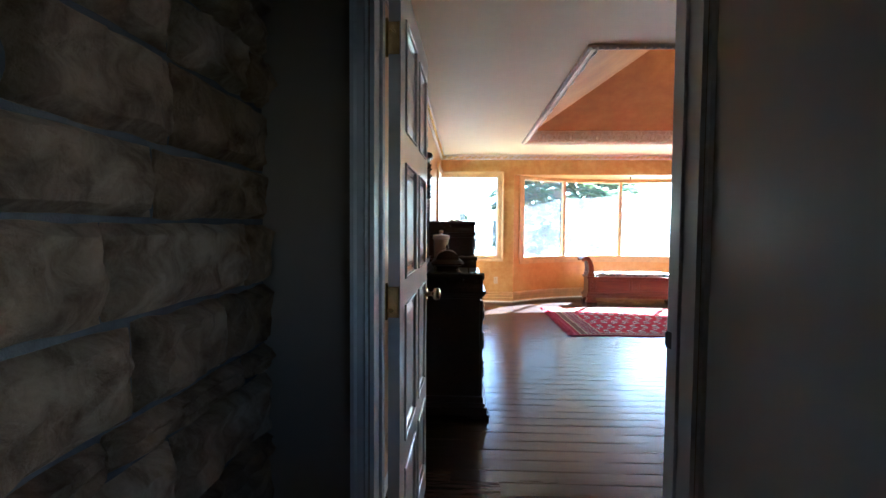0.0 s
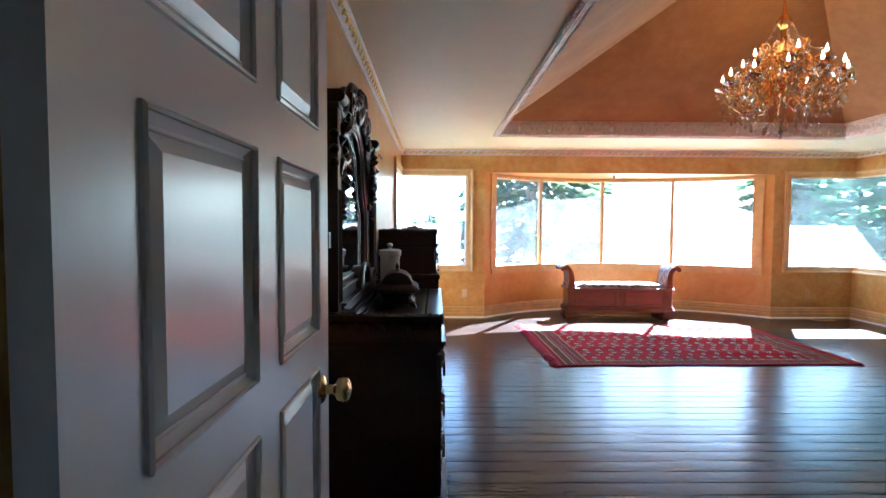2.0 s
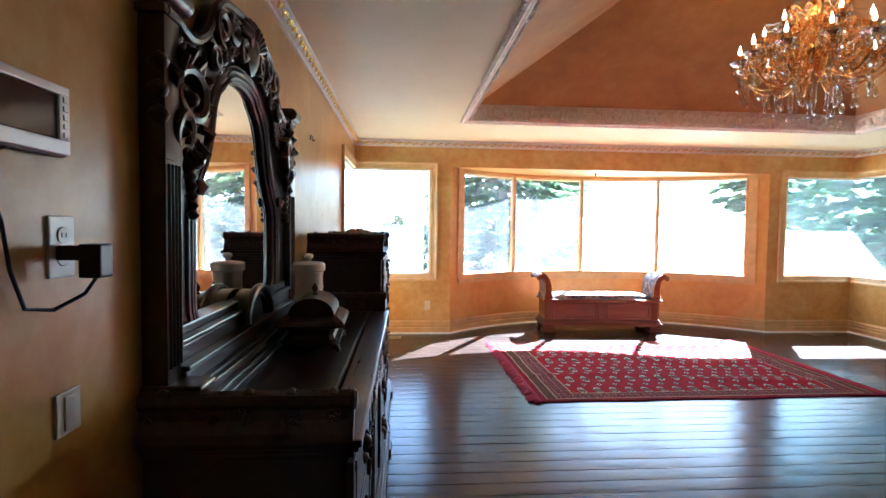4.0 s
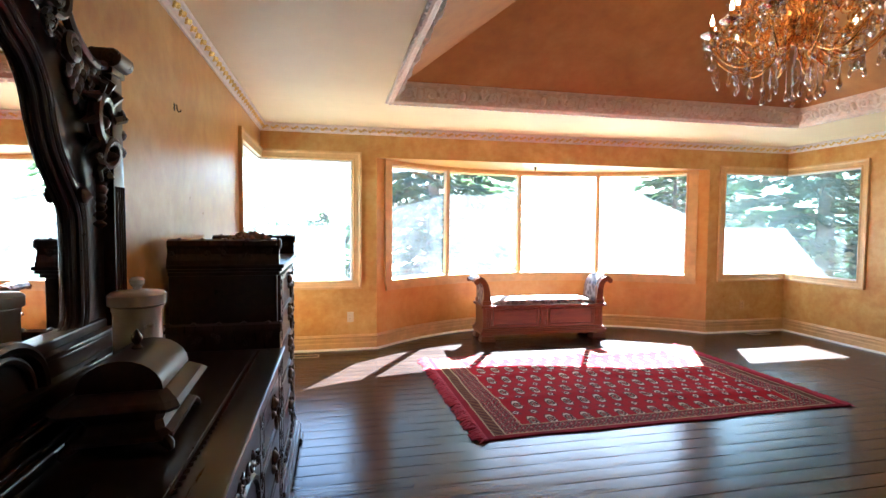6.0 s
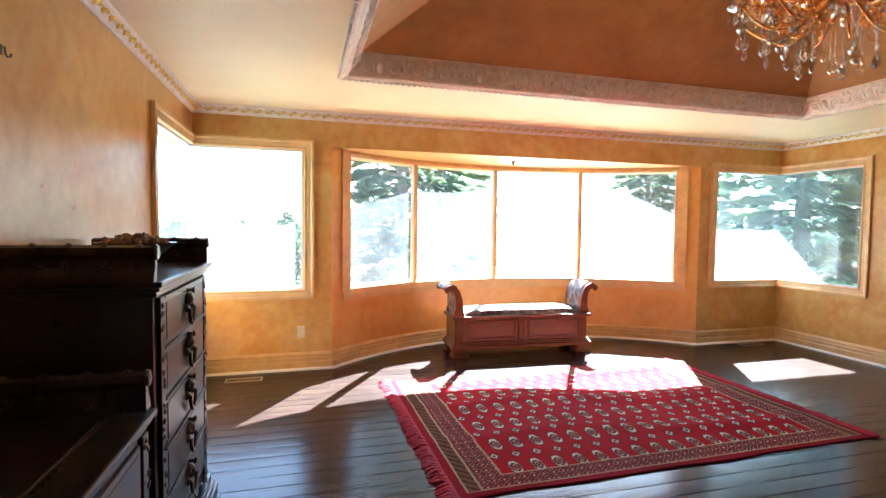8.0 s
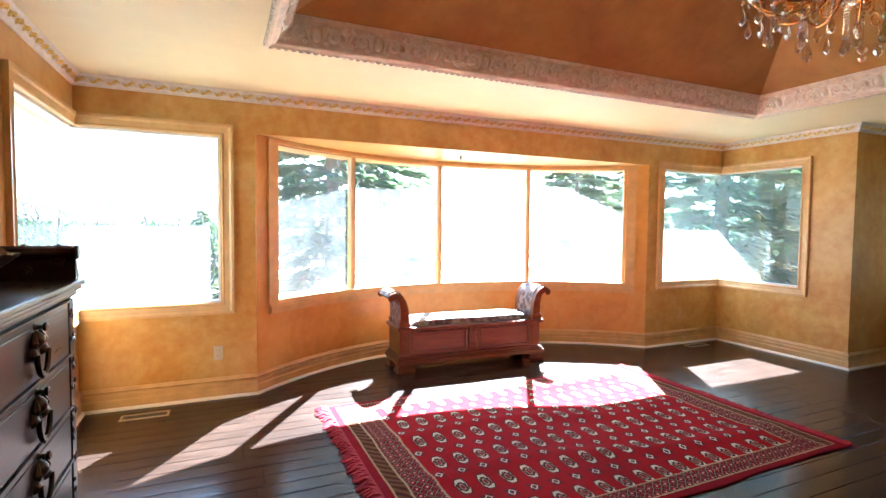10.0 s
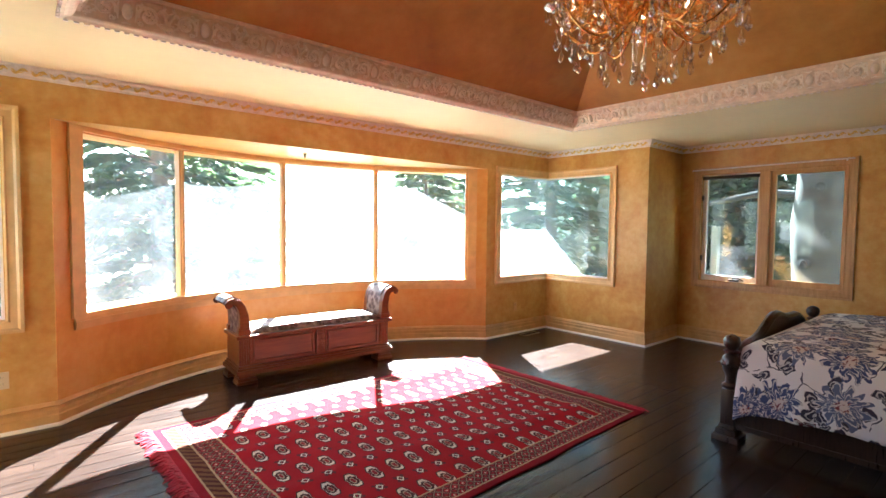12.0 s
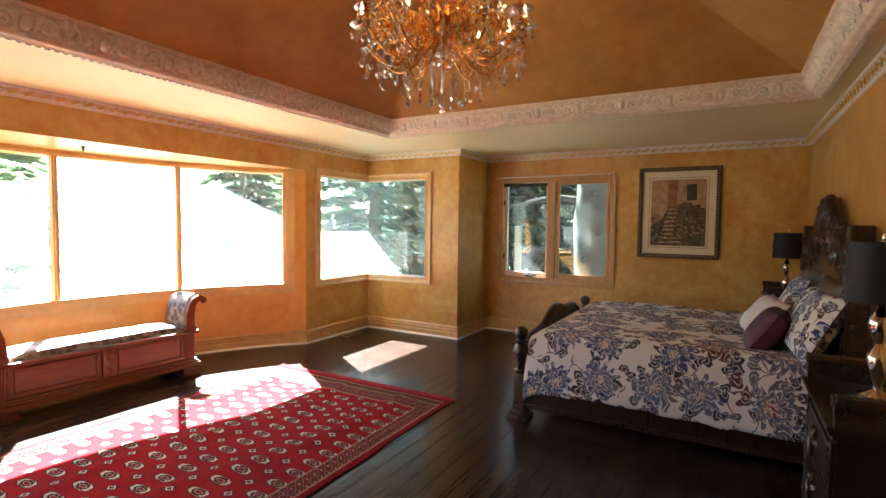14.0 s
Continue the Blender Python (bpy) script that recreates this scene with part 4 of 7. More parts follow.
def case_piece(name, x, y, half, depth, top, label, category):
    """A carved case: stepped plinth and feet, body, moulded top, rolled end boards."""
    c = empty(name, x, y, 0, label=label, category=category)
    b = B()
    stepped(b, 0, -half, depth, half, [(0.03, 0.085, 0.035), (0.085, 0.11, 0.022), (0.11, 0.15, 0.008)])
    part("plinth", b, DARKWOOD, c)
    for sy in (-1, 1):
        b = B()
        box(b, depth - 0.10, sy * (half - 0.045) - 0.055, 0, depth + 0.05, sy * (half - 0.045) + 0.075 * 1, 0.03, 0.006)
        part("foot", b, DARKWOOD, c)
        b = B()
        box(b, 0.0, sy * (half - 0.045) - 0.05, 0, 0.10, sy * (half - 0.045) + 0.05, 0.03, 0.006)
        part("foot", b, DARKWOOD, c)
    part("body", box(B(), 0, -half + 0.015, 0.15, depth - 0.015, half - 0.015, top - 0.055, 0.004), DARKWOOD, c)
    for nm, layer in (("top_frieze", (top - 0.055, top - 0.035, 0.0)), ("top_moulding", (top - 0.035, top - 0.02, 0.012)), ("top", (top - 0.02, top, 0.022))):
        b = B()
        stepped(b, 0, -half, depth, half, [layer])
        part(nm, b, DARKWOOD, c, "polished dark top" if nm == "top" else "")
    for sy in (-1, 1):
        gallery("end_board", c, 0.005, depth + 0.0, sy * (half - 0.012), top, sy)
    return c


# long dresser
DRH, DRD, DRT = 0.94, 0.52, 0.875
dresser = case_piece("dresser", XW + 0.02, 4.41, DRH, DRD, DRT, "long dark mahogany dresser with carved end boards, against the wall", "dresser")
b = B()
for yy in (DRD - 0.10,):
    for i in range(58):
        yv = -DRH + 0.09 + i * 0.030
        tube(b, [(DRD - 0.09, yv, DRT), (DRD - 0.083, yv + 0.010, DRT + 0.004), (DRD - 0.090, yv + 0.022, DRT)], [0.002, 0.006, 0.002], 4)
box(b, DRD - 0.105, -DRH + 0.07, DRT - 0.002, DRD - 0.100, DRH - 0.07, DRT + 0.004)
part("inlay_rope", b, CARVED, dresser, "carved rope line along the top")
for y0, y1 in ((-0.90, -0.36), (0.36, 0.90)):
    for i in range(3):
        drawer(dresser, DRD - 0.013, y0 + 0.02, y1 - 0.02, 0.17 + i * 0.215, 0.365 + i * 0.215, 1)
b = B()
box(b, DRD - 0.02, -0.31, 0.17, DRD - 0.002, 0.31, 0.80, 0.004)
cd = part("centre_door", b, DARKWOOD, dresser, "arched carved centre door")
b = B()
tube(b, [(DRD, -0.24, 0.22), (DRD, -0.24, 0.55)] + [(DRD, 0.24 * -math.cos(a), 0.55 + 0.16 * math.sin(a)) for a in [math.pi * i / 12 for i in range(13)]] + [(DRD, 0.24, 0.55), (DRD, 0.24, 0.22)], 0.012, 6)
for i in range(8):
    a = math.pi * (i + 0.5) / 8
    carving(b, Matrix.Translation((DRD, -0.26 * math.cos(a), 0.56 + 0.19 * math.sin(a))) @ Matrix(((0, 0, 1, 0), (1, 0, 0, 0), (0, 1, 0, 0), (0, 0, 0, 1))), 0.09, 0.09, i, 0.009, 3)
part("carving", b, CARVED, cd, "", True)
for i, y in enumerate((-0.92, -0.335, 0.335, 0.92)):
    pilaster(dresser, DRD - 0.014, y, 0.16, 0.81, 0.05, i * 5)

# tall chest
CHH, CHD, CHT = 0.445, 0.50, 1.24
chest = case_piece("chest_of_drawers", XW + 0.02, 5.985, CHH, CHD, CHT, "tall dark mahogany chest of drawers with carved end boards", "chest of drawers")
for i in range(5):
    drawer(chest, CHD - 0.013, -0.34, 0.34, 0.27 + i * 0.182, 0.445 + i * 0.182, 1, True)
# thin bronze strips stand in for the sheen on the drawer edges
for i in range(6):
    part("rail_glint", box(B(), CHD - 0.016, -0.35, 0.262 + i * 0.182, CHD + 0.004, 0.35, 0.268 + i * 0.182, 0.001), BRONZE, chest, "thin metal strip imitating the glint on the drawer edges")
for i, y in enumerate((-0.372, 0.372)):
    pilaster(chest, CHD - 0.014, y, 0.16, 1.18, 0.05, i * 9 + 30)
b = B()
for i in range(7):
    carving(b, Matrix.Translation((CHD + 0.008, -0.3 + i * 0.1, 0.205)) @ Matrix(((0, 0, 1, 0), (1, 0, 0, 0), (0, 1, 0, 0), (0, 0, 0, 1))), 0.1, 0.06, i + 60, 0.007, 3)
part("apron_carving", b, CARVED, chest, "carved apron over the plinth", True)
# potpourri bowl on the chest
bowl = empty("potpourri_dish", XW + 0.29, 6.14, CHT, label="shallow carved dish of dried petals on the chest", category="dish")
b = B()
lathe(b, [(0.05, 0.0), (0.07, 0.004), (0.06, 0.03), (0.12, 0.075), (0.15, 0.10), (0.155, 0.108), (0.14, 0.106), (0.10, 0.085)], 20)
part("dish", b, CARVED, bowl, "", True)
b = B()
rnd = random.Random(4)
for i in range(70):
    r, a = 0.12 * math.sqrt(rnd.random()), rnd.uniform(0, 6.28)
    z = 0.095 + 0.035 * (1 - (r / 0.12) ** 2) + rnd.uniform(0, 0.01)
    m = pose(r * math.cos(a), r * math.sin(a), z, rnd.uniform(0, 80), rnd.uniform(0, 80), rnd.uniform(0, 360))
    lathe(b, [(0.001, -0.004), (0.017, 0.0), (0.012, 0.008), (0.001, 0.011)], 5, (0, 0, 0), m)
part("dried_petals", b, mat_plain("dried_petals", (0.42, 0.25, 0.14), 0.8, vary=0.5, scale=60), bowl, "brown and cream dried petals")

# ---- mirror on the dresser ----
mirror = empty("dresser_mirror", XW + 0.004, 4.23, DRT, label="tall carved mahogany mirror with arched glass, on the dresser", category="mirror")
F = Matrix(((0, 0, 1, 0), (1, 0, 0, 0), (0, 1, 0, 0), (0, 0, 0, 1)))


def mirrored(pts):
    """The other half of a line that ends on the middle."""
    return pts + [(-y, z) for y, z in pts[-2::-1]]


def smooth_line(pts, n=4):
    """Rounds a polyline of (y, z)."""
    out = []
    P = [Vector(p) for p in pts]
    for i in range(len(P) - 1):
        p0, p1, p2, p3 = P[max(0, i - 1)], P[i], P[i + 1], P[min(len(P) - 1, i + 2)]
        for j in range(n):
            t = j / n
            out.append(0.5 * ((2 * p1) + (p2 - p0) * t + (2 * p0 - 5 * p1 + 4 * p2 - p3) * t * t + (3 * p1 - p0 - 3 * p2 + p3) * t ** 3))
    return [(v.x, v.y) for v in out + [P[-1]]]


def offset_line(pts, d):
    """A line moved to its left by d."""
    out = []
    for i, p in enumerate(pts):
        a, c = pts[max(0, i - 1)], pts[min(len(pts) - 1, i + 1)]
        t = Vector((c[0] - a[0], c[1] - a[1])).normalized()
        out.append((p[0] - t.y * d, p[1] + t.x * d))
    return out


GLASS_LINE = mirrored(smooth_line([(-0.34, 0.245), (-0.405, 0.247), (-0.432, 0.262), (-0.443, 0.30), (-0.443, 0.45), (-0.440, 0.56), (-0.425, 0.605), (-0.385, 0.655), (-0.325, 0.735), (-0.290, 0.82), (-0.268, 0.90), (-0.225, 0.965), (-0.165, 1.005), (-0.135, 1.032), (-0.070, 1.050), (0, 1.055)], 3))
OUTER_LINE = mirrored(smooth_line([(-0.64, 0.02), (-0.64, 0.30), (-0.64, 0.60), (-0.64, 0.90), (-0.64, 1.06), (-0.60, 1.055), (-0.54, 1.045), (-0.47, 1.065), (-0.40, 1.115), (-0.345, 1.20), (-0.28, 1.255), (-0.20, 1.275), (-0.12, 1.285), (0, 1.300)], 3))


def resample(pts, n):
    L = [0.0]
    for p, q in zip(pts, pts[1:]):
        L.append(L[-1] + math.hypot(q[0] - p[0], q[1] - p[1]))
    out, j = [], 0
    for i in range(n + 1):
        t = L[-1] * i / n
        while j < len(L) - 2 and L[j + 1] < t:
            j += 1
        f = (t - L[j]) / max(1e-9, L[j + 1] - L[j])
        out.append((pts[j][0] + (pts[j + 1][0] - pts[j][0]) * f, pts[j][1] + (pts[j + 1][1] - pts[j][1]) * f))
    return out


I_, O_ = resample(GLASS_LINE, 96), resample(OUTER_LINE, 96)
b = B()
rings = []
for (yi, zi), (yo, zo) in zip(I_, O_):
    mid = lambda f: (yi + (yo - yi) * f, zi + (zo - zi) * f)
    rings.append([b.verts.new((x, *mid(f))) for x, f in ((0.0, 1.0), (0.026, 1.0), (0.030, 0.94), (0.022, 0.62), (0.026, 0.36), (0.036, 0.22), (0.024, 0.06), (0.006, 0.0), (0.0, 0.0))])
for q, w in zip(rings, rings[1:]):
    for j in range(9):
        b.faces.new((q[j], q[(j + 1) % 9], w[(j + 1) % 9], w[j]))
part("frame", b, DARKWOOD, mirror, "shaped dark frame board", True)
for d, r, x in ((0.008, 0.008, 0.016), (0.027, 0.010, 0.028), (0.047, 0.007, 0.032), (0.066, 0.009, 0.028)):
    b = B()
    tube(b, [(x, y, z) for y, z in offset_line(GLASS_LINE, d)], r, 7)
    part("reed", b, DARKWOOD, mirror, "moulded reed round the glass", True)
b = B()
for z0, z1, x1, o in ((0.0, 0.030, 0.142, 0.022), (0.030, 0.046, 0.128, 0.016), (0.046, 0.078, 0.112, 0.012), (0.078, 0.092, 0.098, 0.006), (0.092, 0.135, 0.080, 0.0), (0.135, 0.150, 0.090, 0.004), (0.150, 0.200, 0.056, 0.0), (0.200, 0.216, 0.066, 0.0), (0.216, 0.246, 0.040, -0.02)):
    box(b, 0.0, -0.64 - o, z0, x1, 0.64 + o, z1, min(0.006, (z1 - z0) * 0.35))
part("base_moulding", b, DARKWOOD, mirror, "deep stepped base moulding")
for sy in (-1, 1):
    b = B()
    box(b, 0.0, sy * 0.672 - 0.042, 0.0, 0.066, sy * 0.672 + 0.042, 1.05, 0.008)
    for dy in (-0.028, -0.009, 0.010, 0.029):
        tube(b, [(0.066, sy * 0.672 + dy, 0.16), (0.066, sy * 0.672 + dy, 0.68)], 0.006, 6)
    post = part("post", b, DARKWOOD, mirror, "reeded dark corner post", True)
    part("base", box(B(), 0.0, sy * 0.672 - 0.052, 0.0, 0.150, sy * 0.672 + 0.052, 0.12, 0.008), DARKWOOD, post)
    b = B()
    box(b, 0.0, sy * 0.672 - 0.056, 1.045, 0.074, sy * 0.672 + 0.046, 1.068, 0.006)
    box(b, 0.0, sy * 0.672 - 0.050, 1.068, 0.080, sy * 0.672 + 0.044, 1.130, 0.010)
    lathe(b, [(0.022, -0.058), (0.030, -0.052), (0.030, 0.052), (0.022, 0.058)], 14, (0, 0, 0), pose(0.070, sy * 0.672, 1.098, 90, 0, 0))
    for q in (-0.056, 0.056):
        tube(b, [(0.070 + y, sy * 0.672 + q, 1.098 + z) for y, z in spiral(0, 0, 0.026, 0.006, 0.4, 1.6, 14)], 0.005, 5)
    part("cap", b, CARVED, post, "scrolled cap", True)
    # big acanthus scrolls over the shoulder of the glass
    b = B()
    O = lambda y, z, x=0.062: (x, sy * y, z)
    for cy, cz, r0, a0, turns, th in ((0.560, 0.875, 0.085, 0.5, 1.45, 0.021), (0.615, 0.775, 0.060, 3.6, -1.35, 0.017), (0.540, 0.725, 0.045, 1.2, 1.2, 0.013)):
        pts = spiral(cy, cz, r0, r0 * 0.22, a0, turns, 22)
        tube(b, [O(y, z, 0.058 + 0.012 * math.sin(i * 0.28)) for i, (y, z) in enumerate(pts)], [th * (0.55 + 0.45 * math.sin(math.pi * min(1, i / 16 + 0.1))) for i in range(23)], 8)
        lathe(b, [(0.002, -0.012), (r0 * 0.30, 0.0), (r0 * 0.22, 0.016), (0.002, 0.026)], 10, (0, 0, 0), Matrix.Translation(O(cy, cz)) @ F)
    for i in range(9):
        a = 0.4 + i * 0.52
        y, z = 0.570 + 0.082 * math.cos(a), 0.850 + 0.120 * math.sin(a)
        tube(b, [O(y, z), O(y + 0.030 * math.cos(a), z + 0.030 * math.sin(a), 0.080), O(y + 0.058 * math.cos(a + 0.4), z + 0.058 * math.sin(a + 0.4), 0.058)], [0.016, 0.018, 0.004], 6)
    for i in range(6):
        lathe(b, [(0.002, -0.014), (0.032 - 0.0035 * i, 0.0), (0.022 - 0.002 * i, 0.014), (0.002, 0.024)], 8, (0, 0, 0), Matrix.Translation(O(0.560 - 0.004 * i, 0.690 - 0.027 * i, 0.052)) @ F)
    lathe(b, [(0.002, -0.02), (0.024, -0.006), (0.026, 0.008), (0.002, 0.026)], 10, (0, 0, 0), Matrix.Translation(O(0.462, 0.640, 0.046)) @ F)
    for q, z in ((0.712, 0.93), (0.716, 0.86), (0.712, 0.80)):
        lathe(b, [(0.002, -0.024), (0.020, -0.014), (0.026, 0.002), (0.018, 0.016), (0.002, 0.026)], 9, O(q, z, 0.05))
    part("carving", b, CARVED, post, "deep acanthus scrolls and buds", True)
    b = B()
    for j in range(6):
        for i in range(6):
            y, z = 0.602 - 0.034 * i - (0.017 if j % 2 else 0.0), 1.035 - 0.030 * j + 0.010 * i
            if y > 0.36 + 0.012 * j:
                lathe(b, [(0.021, -0.004), (0.020, 0.004), (0.012, 0.010), (0.001, 0.012)], 7, (0, 0, 0), Matrix.Translation(O(y, z, 0.036)) @ F @ Matrix.Diagonal((0.85, 1.15, 1, 1)))
    part("scale_carving", b, CARVED, post, "overlapping carved scales", True)["kind"] = "stuff"
b = B()
tube(b, [(0.05, y, z + 0.006) for y, z in O_ if abs(y) < 0.62 and z > 0.9], 0.016, 8)
for sy in (-1, 1):
    for cy, cz, r0, a0, turns in ((0.315, 1.165, 0.060, 4.4, 1.4), (0.205, 1.195, 0.055, 2.0, -1.4), (0.095, 1.165, 0.045, 5.0, 1.3), (0.385, 1.045, 0.040, 1.0, 1.3)):
        pts = spiral(cy, cz, r0, r0 * 0.2, a0, turns, 18)
        tube(b, [(0.062, sy * y, z) for y, z in pts], [0.010 + 0.008 * math.sin(math.pi * i / 18) for i in range(19)], 7)
    for i in range(8):
        carving(b, Matrix.Translation((0.052, sy * (0.05 + 0.045 * i), 1.205 - 0.018 * i + 0.02 * math.sin(i * 2.2))) @ F, 0.09, 0.13, 205 + i + 20 * sy, 0.013, 4)
lathe(b, [(0.004, -0.02), (0.070, 0.0), (0.074, 0.018), (0.045, 0.036), (0.004, 0.044)], 16, (0, 0, 0), Matrix.Translation((0.045, 0, 1.19)) @ F @ Matrix.Diagonal((0.8, 1.2, 1, 1)))
for i in range(9):
    a = math.pi * (i + 0.5) / 9
    tube(b, [(0.070, 0.03 * math.cos(a), 1.20 + 0.02 * math.sin(a)), (0.082, 0.085 * math.cos(a), 1.22 + 0.055 * math.sin(a)), (0.064, 0.14 * math.cos(a), 1.225 + 0.085 * math.sin(a))], [0.008, 0.016, 0.008], 6)
part("crest_carving", b, CARVED, mirror, "carved shell and scrolls over the arch", True)
b = B()
for r, th, x in ((0.150, 0.016, 0.086), (0.118, 0.010, 0.080)):
    tube(b, [(x, -r * math.cos(a), 0.165 + 0.80 * r * math.sin(a)) for a in [math.pi * i / 16 for i in range(17)]], th, 8)
prism(b, [(-0.145 * math.cos(a), 0.160 + 0.118 * math.sin(a)) for a in [math.pi * i / 16 for i in range(17)]], "x", 0.02, 0.072)
part("lower_arch", b, DARKWOOD, mirror, "small moulded arch at the foot", True)
b = B()
vs = [b.verts.new((0.006, y, z)) for y, z in I_]
b.faces.new(vs)
b.normal_update()
part("mirror_glass", b, MIRROR, mirror, "clear silvered glass")

# ---- things on the dresser ----
jar = empty("ceramic_canister", XW + 0.200, 4.665, DRT, label="white glazed ceramic canister with a knobbed lid", category="canister")
b = B()
lathe(b, [(0.062, 0.0), (0.068, 0.005), (0.066, 0.02), (0.066, 0.29), (0.069, 0.30), (0.069, 0.31)], 28)
part("body", b, CERAMIC, jar, "", True)
b = B()
lathe(b, [(0.074, 0.312), (0.078, 0.316), (0.078, 0.345), (0.070, 0.353), (0.03, 0.358), (0.012, 0.36), (0.012, 0.368), (0.020, 0.376), (0.021, 0.388), (0.014, 0.396), (0.002, 0.398)], 28)
part("lid", b, CERAMIC, jar, "", True)
b = B()
for i in range(7):
    for a in (-0.9, 0.5):
        m = pose(0, 0, 0, 0, 0, math.degrees(a)) @ Matrix.Translation((0.066, 0, 0.12 + i * 0.022)) @ F
        carving(b, m, 0.05, 0.03, 300 + i, 0.004, 2)
part("relief", b, CERAMIC, jar, "raised white leaf relief", True)

casket = empty("jewellery_casket", XW + 0.265, 4.47, DRT, 3, label="domed wooden jewellery casket with a finial, on the dresser", category="casket")


def rect_loft(b, levels, m=None):
    """Stacked rounded rectangles (half x, half y, z)."""
    rings = []
    for hx, hy, z in levels:
        c = min(hx, hy) * 0.18
        pts = [(hx, -hy + c), (hx, hy - c), (hx - c, hy), (-hx + c, hy), (-hx, hy - c), (-hx, -hy + c), (-hx + c, -hy), (hx - c, -hy)]
        rings.append([b.verts.new((x, y, z)) for x, y in pts])
    for q, w in zip(rings, rings[1:]):
        for j in range(8):
            b.faces.new((q[j], q[(j + 1) % 8], w[(j + 1) % 8], w[j]))
    b.faces.new(rings[0]), b.faces.new(rings[-1])
    return b


part("body", rect_loft(B(), [(0.105, 0.15, 0.025), (0.115, 0.16, 0.03), (0.115, 0.16, 0.04), (0.095, 0.14, 0.05), (0.088, 0.13, 0.07), (0.10, 0.145, 0.095), (0.115, 0.165, 0.10)]), CASKET, casket)
b = rect_loft(B(), [(0.118, 0.17, 0.102), (0.135, 0.19, 0.108), (0.14, 0.195, 0.118), (0.13, 0.18, 0.13), (0.108, 0.15, 0.145), (0.10, 0.14, 0.15)])
part("lid_rim", b, CASKET, casket, "flared moulded lid")
b = B()
prism(b, [(0.095 * math.cos(a), 0.15 + 0.075 * math.sin(a)) for a in [math.pi * i / 12 for i in range(13)]], "y", -0.135, 0.135)
part("lid_dome", b, CASKET, casket, "curved leather-brown dome", True)
b = B()
lathe(b, [(0.012, 0.222), (0.014, 0.228), (0.007, 0.236), (0.013, 0.246), (0.014, 0.256), (0.006, 0.270), (0.002, 0.276)], 12)
part("finial", b, BRONZE, casket, "", True)
for sx in (-1, 1):
    for sy in (-1, 1):
        b = B()
        tube(b, [(sx * 0.095, sy * 0.14, 0.03), (sx * 0.112, sy * 0.156, 0.018), (sx * 0.118, sy * 0.162, 0.007)], [0.016, 0.013, 0.007], 8)
        part("foot", b, CASKET, casket, "", True)

# ---- bench ----
bench = empty("scroll_arm_bench", 3.53, 9.005, 0, -2.5, label="cherry-wood storage bench with scrolled arms and brocade cushion", category="bench")
BL, BD = 0.79, 0.20
b = B()
for z0, z1, o in ((0.085, 0.125, 0.035), (0.125, 0.145, 0.022), (0.145, 0.165, 0.010)):
    box(b, -BL - o, -BD - o, z0, BL + o, BD + o, z1, 0.006)
part("base_moulding", b, REDWOOD, bench)
part("chest_body", box(B(), -BL, -BD + 0.012, 0.165, BL, BD, 0.415, 0.004), REDWOOD, bench)
for s in (-1, 1):
    b = B()
    x0, x1 = (s * 0.075, s * 0.66) if s > 0 else (s * 0.66, s * 0.075)
    for q in ((x0, 0.185, x1, 0.205), (x0, 0.375, x1, 0.395), (x0, 0.205, x0 + 0.02, 0.375), (x1 - 0.02, 0.205, x1, 0.375)):
        box(b, q[0], -BD - 0.002, q[1], q[2], -BD + 0.014, q[3], 0.003)
    part("front_panel", b, REDWOOD, bench, "framed front panel")
    b = B()
    for i in range(4):
        tube(b, [(s * (0.695 + 0.022 * i), -BD + 0.008, 0.17), (s * (0.695 + 0.022 * i), -BD + 0.008, 0.41)], 0.011, 8)
    part("fluted_stile", b, REDWOOD, bench, "reeded corner stile", True)
b = B()
box(b, -0.055, -BD - 0.004, 0.167, 0.055, -BD + 0.012, 0.413, 0.003)
for i in range(4):
    carving(b, Matrix.Translation((0, -BD - 0.004, 0.20 + 0.06 * i)) @ pose(0, 0, 0, 90, 0, 0), 0.06, 0.06, 400 + i, 0.006, 3)
for s in (-1, 1):
    tube(b, [(s * 0.048, -BD - 0.004, 0.17), (s * 0.048, -BD - 0.004, 0.41)], 0.008, 8)
part("centre_stile", b, REDWOOD, bench, "carved centre stile")
b = B()
box(b, -BL - 0.03, -BD - 0.03, 0.415, BL + 0.03, BD + 0.02, 0.45, 0.008)
part("seat_rail", b, REDWOOD, bench)
for s in (-1, 1):
    for sy in (-1, 1):
        b = B()
        for z0, z1, o in ((0.0, 0.028, 0.045), (0.028, 0.058, 0.030), (0.058, 0.085, 0.012)):
            box(b, s * (BL - 0.06) - 0.065 - o * 0.6, sy * (BD - 0.04) - 0.05 - o * 0.6, z0, s * (BL - 0.06) + 0.065 + o * 0.6, sy * (BD - 0.04) + 0.05 + o * 0.6, z1, 0.006)
        part("foot", b, REDWOOD, bench, "stepped block foot")


def ribbon(prof, t):
    """A closed outline of thickness t about a curve (u, v)."""
    L, R = [], []
    for i, (u, v) in enumerate(prof):
        a, c = prof[max(0, i - 1)], prof[min(len(prof) - 1, i + 1)]
        d = Vector((c[0] - a[0], c[1] - a[1])).normalized()
        tt = t[i] if isinstance(t, list) else t
        L.append((u - d.y * tt, v + d.x * tt))
        R.append((u + d.y * tt, v - d.x * tt))
    return L + R[::-1]


